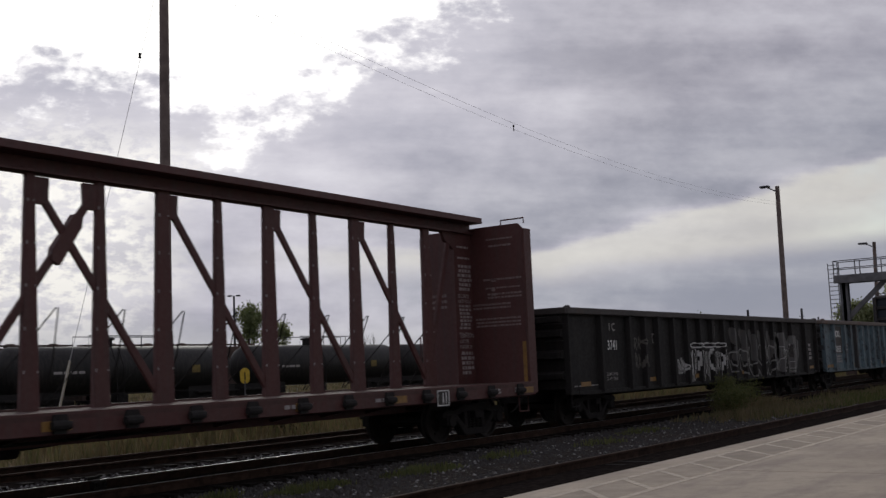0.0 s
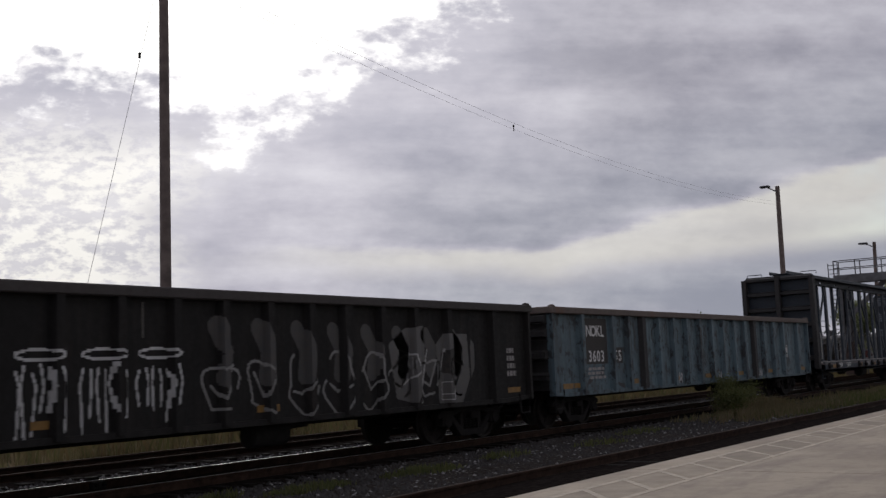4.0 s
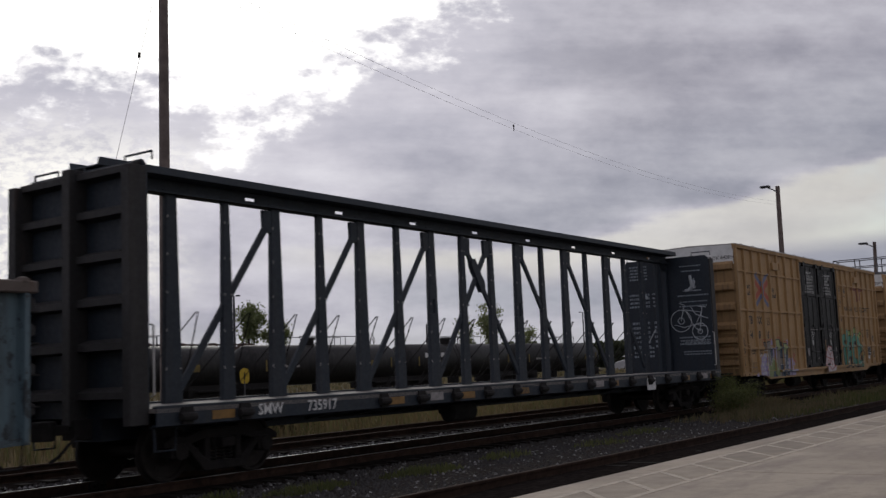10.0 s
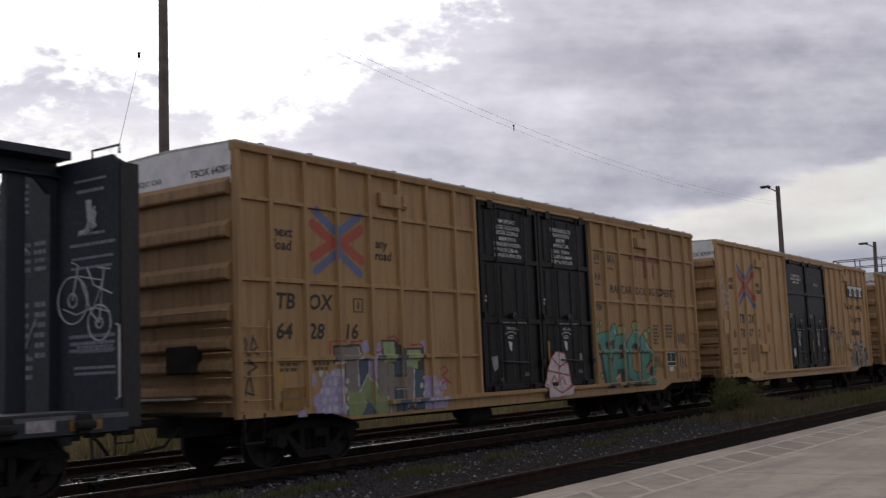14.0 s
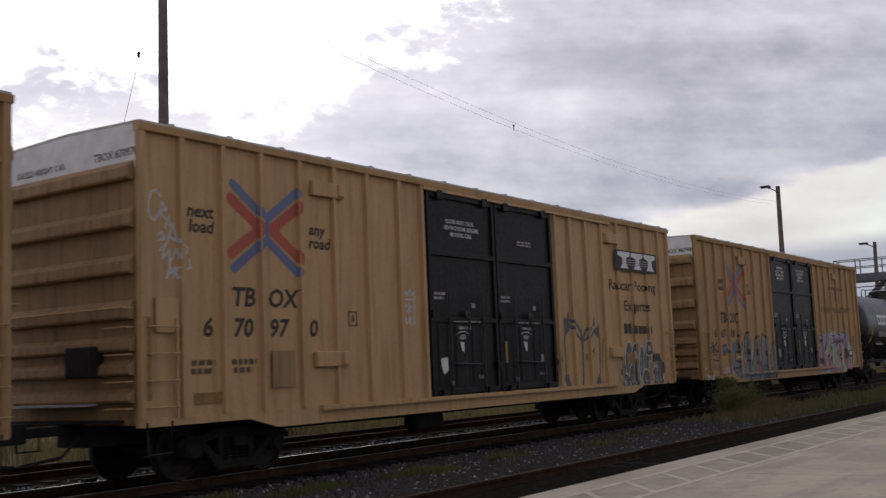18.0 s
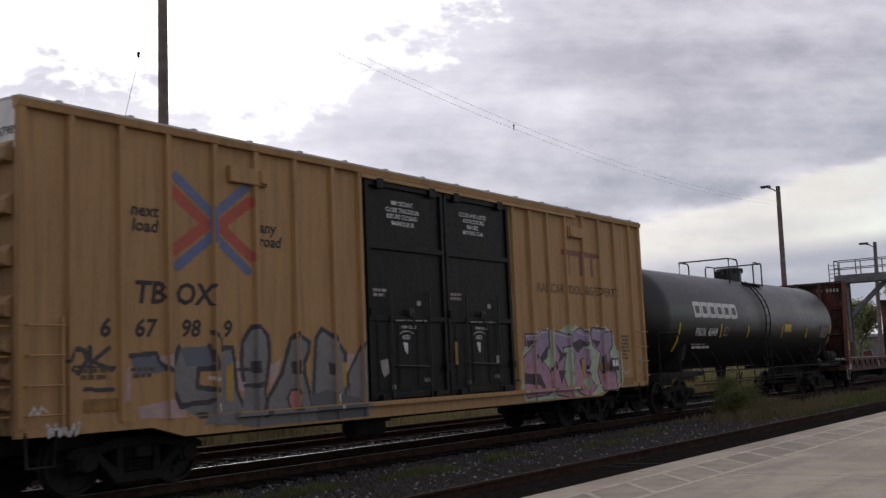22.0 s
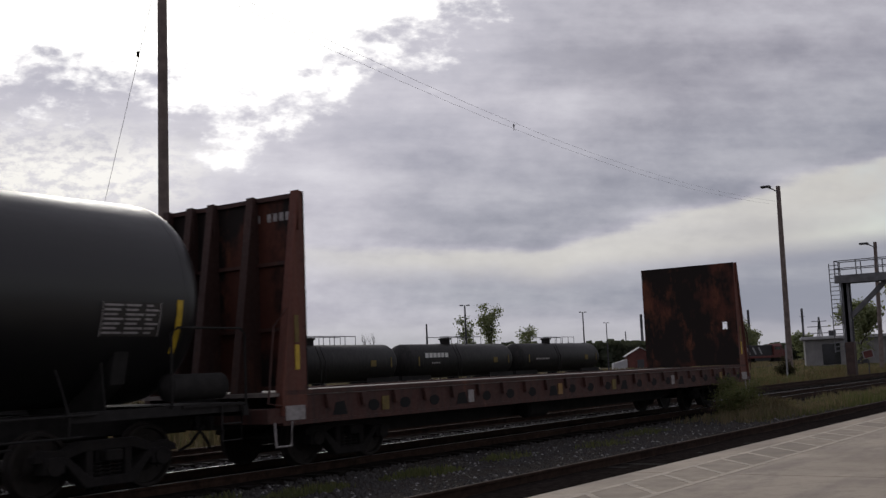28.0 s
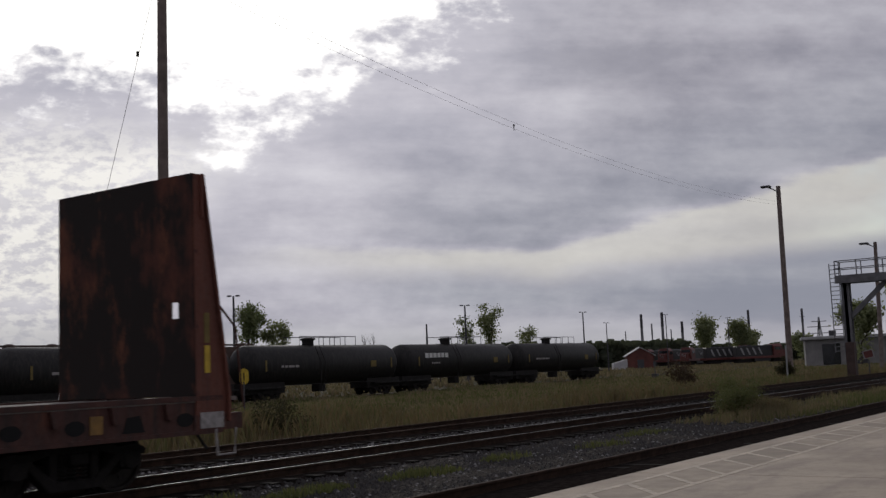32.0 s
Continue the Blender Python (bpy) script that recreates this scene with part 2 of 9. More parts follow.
# ---- mesh helpers ----
class Geo:
    """Gathers vertices and faces of one mesh."""

    def __init__(self):
        self.v, self.f = [], []

    def add(self, vs, fs):
        n = len(self.v)
        self.v += vs
        self.f += [tuple(i + n for i in f) for f in fs]
        return self

    def box(self, x0, y0, z0, x1, y1, z1):
        return self.add([(x, y, z) for x in (x0, x1) for y in (y0, y1) for z in (z0, z1)],
                        [(0, 1, 3, 2), (4, 6, 7, 5), (0, 4, 5, 1), (2, 3, 7, 6), (0, 2, 6, 4), (1, 5, 7, 3)])

    def slab(self, c, dx, dy, dz):
        return self.box(c[0] - dx / 2, c[1] - dy / 2, c[2] - dz / 2, c[0] + dx / 2, c[1] + dy / 2, c[2] + dz / 2)

    def prism(self, outline, axis, a, b):
        """Outline of (p, q) pushed along x, y or z from a to b."""
        at = {"x": lambda p, q, s: (s, p, q), "y": lambda p, q, s: (p, s, q), "z": lambda p, q, s: (p, q, s)}[axis]
        n = len(outline)
        vs = [at(p, q, a) for p, q in outline] + [at(p, q, b) for p, q in outline]
        fs = [tuple(range(n))[::-1], tuple(range(n, 2 * n))] + [(i, (i + 1) % n, n + (i + 1) % n, n + i) for i in range(n)]
        return self.add(vs, fs)

    def tube(self, path, r, sides=8, r2=None):
        pts = [Vector(p) for p in path]
        n, vs = len(pts), []
        for i, p in enumerate(pts):
            d = (pts[min(i + 1, n - 1)] - pts[max(i - 1, 0)]).normalized()
            a = d.cross(Vector((0, 0, 1)) if abs(d.z) < 0.9 else Vector((1, 0, 0))).normalized()
            b = d.cross(a)
            rr = r if r2 is None else r + (r2 - r) * i / (n - 1)
            vs += [tuple(p + (a * math.cos(k * math.tau / sides) + b * math.sin(k * math.tau / sides)) * rr) for k in range(sides)]
        fs = [(i * sides + k, i * sides + (k + 1) % sides, (i + 1) * sides + (k + 1) % sides, (i + 1) * sides + k) for i in range(n - 1) for k in range(sides)]
        fs += [tuple(range(sides))[::-1], tuple(range((n - 1) * sides, n * sides))]
        return self.add(vs, fs)

    def lathe(self, profile, axis="x", sides=32, centre=(0, 0, 0), arc=math.tau):
        """Profile of (along, radius) turned round an axis."""
        n, vs = len(profile), []
        for s, r in profile:
            for k in range(sides):
                a = k * math.tau / sides
                c, d = r * math.cos(a), r * math.sin(a)
                q = {"x": (s, c, d), "y": (c, s, d), "z": (c, d, s)}[axis]
                vs.append((q[0] + centre[0], q[1] + centre[1], q[2] + centre[2]))
        fs = [(i * sides + k, i * sides + (k + 1) % sides, (i + 1) * sides + (k + 1) % sides, (i + 1) * sides + k) for i in range(n - 1) for k in range(sides)]
        if profile[0][1] > 0.001:
            fs.append(tuple(range(sides))[::-1])
        if profile[-1][1] > 0.001:
            fs.append(tuple(range((n - 1) * sides, n * sides)))
        return self.add(vs, fs)


def mesh_of(name, g, mat, bevel=0.0, smooth=False):
    me = bpy.data.meshes.new(name)
    me.from_pydata(g.v, [], g.f)
    bm = bmesh.new()
    bm.from_mesh(me)
    if len(g.f) < 30000:
        bmesh.ops.recalc_face_normals(bm, faces=bm.faces)
    if bevel:
        sharp = [e for e in bm.edges if len(e.link_faces) == 2 and e.calc_face_angle(0) > 0.6]
        bmesh.ops.bevel(bm, geom=sharp, offset=bevel, segments=1, affect="EDGES", clamp_overlap=True)
    bm.to_mesh(me)
    bm.free()
    if smooth:
        me.polygons.foreach_set("use_smooth", [True] * len(me.polygons))
        me.set_sharp_from_angle(angle=radians(35))
    me.materials.append(mat)
    return me


def part(name, g, mat, parent, label="", bevel=0.0, smooth=False, at=None):
    me = g if isinstance(g, bpy.types.Mesh) else mesh_of(name, g, mat, bevel, smooth)
    ob = new(name, me)
    if parent is not None:
        ob.parent = parent
    if at is not None:
        ob.location = at
    if label:
        ob["label"] = label
    return ob


def root(name, at, label, category, group="", kind=""):
    ob = new(name)
    ob.location = at
    ob.empty_display_size = 0.3
    return tagged(ob, label, category, group, kind)


WORDS = {}


def word_mesh(text, height, mat, wide=1.0, bold=0.024):
    bold = bold if height > 0.1 else 0.015
    key = (text, round(height, 3), mat.name, wide, bold)
    if key not in WORDS:
        cu = bpy.data.curves.new("lettering", "FONT")
        cu.body, cu.size, cu.align_x, cu.align_y, cu.resolution_u, cu.offset = text, height / 0.70, "LEFT", "BOTTOM_BASELINE", 2, height * bold
        ob = new("lettering", cu)
        me = bpy.data.meshes.new_from_object(ob.evaluated_get(bpy.context.evaluated_depsgraph_get()))
        bpy.data.objects.remove(ob)
        me.transform(Matrix.Rotation(radians(90), 4, "X") @ Matrix.Diagonal((wide, 1, 1, 1)))
        me.materials.clear()
        me.materials.append(mat)
        WORDS[key] = me
    return WORDS[key]


def lettering(parent, text, x, z, height, mat, y, wide=1.0, name="lettering"):
    ob = new(name, word_mesh(text, height, mat, wide))
    ob.parent, ob.location = parent, (x, y, z)
    return ob


def drape(parent, text, x, z, height, mat, depth, cuts, wide=1.0, bold=0.024, lean=0.0):
    """Lettering painted over posts and rails: cut at their edges and laid on the side."""
    me = word_mesh(text, height, mat, wide, bold).copy()
    bm = bmesh.new()
    bm.from_mesh(me)
    for v in bm.verts:
        v.co.x += v.co.z * lean
    right = max(v.co.x for v in bm.verts)
    for c in cuts:
        if 0 < c - x < right:
            bmesh.ops.bisect_plane(bm, geom=bm.verts[:] + bm.edges[:] + bm.faces[:], plane_co=(c - x, 0, 0), plane_no=(1, 0, 0))
    for v in bm.verts:
        v.co.y = depth(x + v.co.x, z + v.co.z) - 0.005
    bm.to_mesh(me)
    bm.free()
    ob = new("lettering", me)
    ob.parent, ob.location = parent, (x, 0, z)
    return ob


def scrawl(x0, x1, z0, z1, n, seed):
    """Pen strokes that look like a quick tag and read as nothing."""
    rng = random.Random(seed)
    out, w = [], (x1 - x0) / n
    for i in range(n):
        a = x0 + i * w
        p = [(a + w * rng.uniform(0, 0.3), z0 + (z1 - z0) * rng.uniform(0, 0.3)), (a + w * rng.uniform(0.2, 0.5), z1 - (z1 - z0) * rng.uniform(0, 0.2)),
             (a + w * rng.uniform(0.6, 0.95), z0 + (z1 - z0) * rng.uniform(0.4, 0.7)), (a + w * rng.uniform(0.2, 0.5), z0 + (z1 - z0) * rng.uniform(0.3, 0.5)), (a + w * rng.uniform(0.7, 1.0), z0 + (z1 - z0) * rng.uniform(0, 0.2))]
        out.append(p)
    return out


def bars(parent, x0, x1, z0, z1, rows, mat, y, seed=1, name="lettering_bar"):
    """Small print too fine to read, as rows of plain bars."""
    rng = random.Random(seed)
    g = Geo()
    h = (z1 - z0) / rows
    for r in range(rows):
        x, top = x0 + rng.uniform(0, 0.1) * (x1 - x0), z1 - r * h
        end = x1 - rng.uniform(0, 0.25) * (x1 - x0)
        while x < end:
            w = min(rng.uniform(0.08, 0.24) * (x1 - x0) + 0.02, end - x)
            g.box(x, y - 0.003, top - h * 0.65, x + w, y, top)
            x += w + 0.02 + 0.03 * (x1 - x0)
    return tagged(part(name, g, mat, parent), kind="stuff")


def spray_mat():
    """Spray paint whose colours ride on the skin that carries them."""
    m, t, b = mat_base("spray_paint", 0.65)
    nd = Nodes(t)
    at = t.nodes.new("ShaderNodeAttribute")
    at.attribute_name = "paint"
    n = nd.noise(7, 5, 0.65)
    c = nd.mix(nd.ramp(n, [(0.35, 0.0), (0.75, 0.45)]), at.outputs["Color"], (0.10, 0.08, 0.06))
    t.links.new(c, b.inputs["Base Color"])
    return m


SPRAY = spray_mat()


def spray(car, pieces, depth, zlow, name="graffiti", label="spray-painted lettering", cell=0.022):
    """A skin of spray paint that follows the car's side. Each piece: strokes of (x, z) points, radius, low and high
    colour, ink colour, ink width, halo colour, halo width. depth(x, z) gives the side's y."""
    pts = [p for pc in pieces for st in pc[0] for p in st]
    grow = max(pc[1] + pc[5] + pc[7] for pc in pieces) + cell
    x0, x1 = min(p[0] for p in pts) - grow, max(p[0] for p in pts) + grow
    z0, z1 = max(zlow, min(p[1] for p in pts) - grow), max(p[1] for p in pts) + grow
    nx, nz = int((x1 - x0) / cell), int((z1 - z0) / cell)
    X, Z = np.meshgrid(x0 + (np.arange(nx) + 0.5) * cell, z0 + (np.arange(nz) + 0.5) * cell, indexing="ij")
    col, has = np.zeros((nx, nz, 3)), np.zeros((nx, nz), bool)
    rag = np.sin(X * 9.1 + Z * 5.3) * np.sin(Z * 11.7 - X * 3.9) * 0.5
    dist = []
    for strokes, r, lo, hi, ink, iw, halo, hw in pieces:
        d = np.full(X.shape, 9.0)
        for st in strokes:
            for (ax, az), (bx, bz) in zip(st, st[1:]):
                ex, ez = bx - ax, bz - az
                k = np.clip(((X - ax) * ex + (Z - az) * ez) / max(1e-9, ex * ex + ez * ez), 0, 1)
                d = np.minimum(d, np.hypot(X - ax - k * ex, Z - az - k * ez))
        dist.append(d)
    for (strokes, r, lo, hi, ink, iw, halo, hw), d in zip(pieces, dist):
        if hw:
            w = d < r + iw + hw * (1 + 0.7 * rag)
            col[w], has = halo, has | w
    for (strokes, r, lo, hi, ink, iw, halo, hw), d in zip(pieces, dist):
        w = d < r + iw
        col[w], has = ink, has | w
        k = np.clip((Z - z0) / (z1 - z0) + 0.12 * rag, 0, 1)[..., None]
        f = d < r
        col[f] = (np.array(lo) * (1 - k) + np.array(hi) * k)[f]
    vs, fs, cs, index = [], [], [], {}

    def corner(i, j):
        if (i, j) not in index:
            x, z = x0 + i * cell, z0 + j * cell
            index[i, j] = len(vs)
            vs.append((x, depth(x, z) - 0.004, z))
        return index[i, j]

    for i, j in zip(*np.nonzero(has)):
        i, j = int(i), int(j)
        fs.append((corner(i, j), corner(i + 1, j), corner(i + 1, j + 1), corner(i, j + 1)))
        cs.append((*col[i, j], 1.0))
    me = bpy.data.meshes.new(name)
    me.from_pydata(vs, [], fs)
    ca = me.color_attributes.new("paint", "FLOAT_COLOR", "CORNER")
    ca.data.foreach_set("color", np.repeat(np.array(cs), 4, axis=0).ravel())
    me.materials.append(SPRAY)
    return tagged(part(name, me, SPRAY, car, label), kind="stuff")


def mural(car, layers, depth, zlow, label, cell=0.019, name="graffiti"):
    """Spray paint laid in order, each layer over the last: filled outlines with a low and a high colour, or lines with a
    colour and a radius. The skin follows the car's side."""
    pts = [p for layer in layers for p in layer[1]]
    x0, x1 = min(p[0] for p in pts) - 0.1, max(p[0] for p in pts) + 0.1
    z0, z1 = max(zlow, min(p[1] for p in pts) - 0.1), max(p[1] for p in pts) + 0.1
    nx, nz = int((x1 - x0) / cell), int((z1 - z0) / cell)
    X, Z = np.meshgrid(x0 + (np.arange(nx) + 0.5) * cell, z0 + (np.arange(nz) + 0.5) * cell, indexing="ij")
    col, has = np.zeros((nx, nz, 3)), np.zeros((nx, nz), bool)
    rag = np.sin(X * 9.1 + Z * 5.3) * np.sin(Z * 11.7 - X * 3.9)
    k = np.clip((Z - z0) / (z1 - z0) + 0.10 * rag, 0, 1)[..., None]
    for kind, line, a, b in layers:
        if kind == "fill":
            hit = np.zeros(X.shape, bool)
            for (ax, az), (bx, bz) in zip(line, line[1:] + line[:1]):
                if az != bz:
                    hit ^= ((az > Z) != (bz > Z)) & (X < (bx - ax) * (Z - az) / (bz - az) + ax)
            col[hit] = (np.array(a) * (1 - k) + np.array(b) * k)[hit]
        else:
            d = np.full(X.shape, 9.0)
            for (ax, az), (bx, bz) in zip(line, line[1:] or line):
                ex, ez = bx - ax, bz - az
                q = np.clip(((X - ax) * ex + (Z - az) * ez) / max(1e-9, ex * ex + ez * ez), 0, 1)
                d = np.minimum(d, np.hypot(X - ax - q * ex, Z - az - q * ez))
            hit = d < b * (1 + 0.15 * rag)
            col[hit] = a
        has |= hit
    vs, fs, cs, index = [], [], [], {}
    for i, j in zip(*(n.tolist() for n in np.nonzero(has))):
        face_ids = []
        for p in ((i, j), (i + 1, j), (i + 1, j + 1), (i, j + 1)):
            if p not in index:
                x, z = x0 + p[0] * cell, z0 + p[1] * cell
                index[p] = len(vs)
                vs.append((x, depth(x, z) - 0.004, z))
            face_ids.append(index[p])
        fs.append(tuple(face_ids))
        cs.append((*col[i, j], 1.0))
    me = bpy.data.meshes.new(name)
    me.from_pydata(vs, [], fs)
    ca = me.color_attributes.new("paint", "FLOAT_COLOR", "CORNER")
    ca.data.foreach_set("color", np.repeat(np.array(cs), 4, axis=0).ravel())
    me.materials.append(SPRAY)
    return tagged(part(name, me, SPRAY, car, label), kind="stuff")


def plate(parent, name, x0, x1, z0, z1, y, mat, label="", thick=0.006):
    return part(name, Geo().box(x0, y - thick, z0, x1, y, z1), mat, parent, label)
# ---- the train's own travel ----
YC = 13.52  # middle of the running track


def travel(t):
    s = (t - 16) / 16
    return 5.6096 * (t - 16) + 0.733 * s * s - 0.102 * s ** 3


CARS, WHEELSETS = [], []
R_WHEEL = 0.457


def wheelset_mesh():
    g = Geo()
    g.lathe([(-1.0, 0.08), (1.0, 0.08)], "y", 12)
    for s in (-1, 1):
        prof = [(0.66, 0.12), (0.67, 0.2), (0.69, 0.38), (0.665, 0.42), (0.665, 0.485), (0.69, 0.487), (0.705, R_WHEEL + 0.004), (0.79, R_WHEEL - 0.003),
                (0.80, 0.44), (0.80, 0.40), (0.745, 0.385), (0.73, 0.22), (0.78, 0.14), (0.82, 0.12), (0.82, 0.08)]
        g.lathe([(s * a, r) for a, r in prof], "y", 36)
        for k in range(3):
            a = k * math.tau / 3
            g.slab((0.27 * math.cos(a), s * 0.745, 0.27 * math.sin(a)), 0.05, 0.02, 0.05)
    return mesh_of("wheelset", g, WHEEL, 0, True)


def frame_mesh():
    """One cast side frame of a freight truck."""
    g = Geo()
    # top chord, tension member and columns as solid bars round the open windows
    g.prism([(-1.18, 0.52), (-1.18, 0.60), (-1.02, 0.68), (-0.72, 0.66), (-0.45, 0.76), (0.45, 0.76), (0.72, 0.66), (1.02, 0.68), (1.18, 0.60), (1.18, 0.52), (0.70, 0.54), (0.40, 0.62), (-0.40, 0.62), (-0.70, 0.54)], "y", -0.09, 0.09)
    g.prism([(-0.80, 0.56), (-0.66, 0.56), (-0.30, 0.26), (0.30, 0.26), (0.66, 0.56), (0.80, 0.56), (0.40, 0.13), (-0.40, 0.13)], "y", -0.10, 0.10)
    for s in (-1, 1):
        g.box(s * 0.32 - 0.06, -0.08, 0.2, s * 0.32 + 0.06, 0.08, 0.66)
        g.box(s * 0.89 - 0.17, -0.11, 0.36, s * 0.89 + 0.17, 0.11, 0.58)
        g.lathe([(-0.12, 0.13), (0.14, 0.13), (0.16, 0.09)], "y", 14, (s * 0.89, -0.02, R_WHEEL))
    return mesh_of("side_frame", g, STEEL, 0.012)


def springs_mesh():
    g = Geo()
    for dx in (-0.16, 0.0, 0.16):
        path = [(dx + 0.065 * math.cos(a), 0.065 * math.sin(a), 0.27 + 0.2 * a / (8 * math.pi)) for a in [k * math.pi / 4 for k in range(33)]]
        g.tube(path, 0.014, 5)
    return mesh_of("spring_nest", g, STEEL)


WHEELSET_ME, FRAME_ME, SPRING_ME = wheelset_mesh(), frame_mesh(), springs_mesh()
BOLSTER_ME = mesh_of("bolster", Geo().box(-0.2, -1.05, 0.46, 0.2, 1.05, 0.7).lathe([(0.68, 0.2), (0.78, 0.2)], "z", 16).box(-0.14, -1.2, 0.47, 0.14, 1.2, 0.62), STEEL, 0.015)


def truck(car, x):
    """A two-axle truck: the bolster carries the side frames, springs and rolling wheelsets."""
    b = part("truck", BOLSTER_ME, STEEL, car, "dark cast steel two-axle truck", at=(x, 0, 0))
    for s in (-1, 1):
        part("side_frame", FRAME_ME, STEEL, b, at=(0, s * 1.0, 0))
        part("spring_nest", SPRING_ME, STEEL, b, at=(0, s * 1.0, 0))
    for s in (-1, 1):
        w = part("wheelset", WHEELSET_ME, WHEEL, b, at=(s * 0.89, 0, R_WHEEL))
        WHEELSETS.append((w, s * 0.89))
    return b


def coupler(car, x_end, s, reach):
    """Draft box, shank and knuckle at one end, with an air hose."""
    g = Geo()
    g.box(min(x_end, x_end - s * 1.2), -0.16, 0.70, max(x_end, x_end - s * 1.2), 0.16, 1.0)
    a, b = sorted((x_end, x_end + s * (reach - 0.25)))
    g.box(a, -0.07, 0.79, b, 0.07, 0.93)
    k = x_end + s * (reach - 0.12)
    g.prism([(k - 0.16, -0.12), (k + s * 0.02, -0.17), (k + 0.14, -0.06), (k + 0.12, 0.1), (k, 0.17), (k - 0.16, 0.12)], "z", 0.72, 1.0)
    part("coupler", g, BLACK, car, "rusty black knuckle coupler", 0.012)
    h = Geo().tube([(x_end + s * 0.05, -0.3, 0.78), (x_end + s * 0.2, -0.3, 0.66), (x_end + s * 0.35, -0.27, 0.5), (x_end + s * (reach - 0.05), -0.2, 0.42)], 0.025, 8)
    part("air_hose", h, BLACK, car, smooth=True)


def grab(car, name, pts, r=0.016, mat=None, label=""):
    return part(name, Geo().tube(pts, r, 6), mat or BLACK, car, label, smooth=True)


def step_irons(car, x, y, z0, z1, w, mat):
    """A hanging stirrup step at a corner."""
    part("stirrup_step", Geo().tube([(x, y, z1), (x + 0.03, y, z0), (x + w - 0.03, y, z0), (x + w, y, z1)], 0.022, 6), mat, car)


def brake_gear(car, x, z=0.62):
    part("air_reservoir", Geo().lathe([(x - 0.45, 0.0), (x - 0.45, 0.14), (x - 0.4, 0.2), (x + 0.4, 0.2), (x + 0.45, 0.14), (x + 0.45, 0.0)], "x", 16, (0, -0.75, z)), BLACK, car, smooth=True)
    part("brake_cylinder", Geo().lathe([(x + 1.2, 0.0), (x + 1.2, 0.15), (x + 1.7, 0.15), (x + 1.75, 0.05), (x + 2.4, 0.02)], "x", 14, (0, 0.5, z)), BLACK, car, smooth=True)
    part("brake_pipe", Geo().tube([(x - 4, -0.4, z + 0.12), (x - 0.5, -0.5, z + 0.1), (x + 4, -0.4, z + 0.12)], 0.025, 6), BLACK, car)


def start_car(name, xt, label, category, half):
    car = root(name, (xt, YC, 0), label, category, "freight cars of the passing train")
    CARS.append((car, xt))
    return car


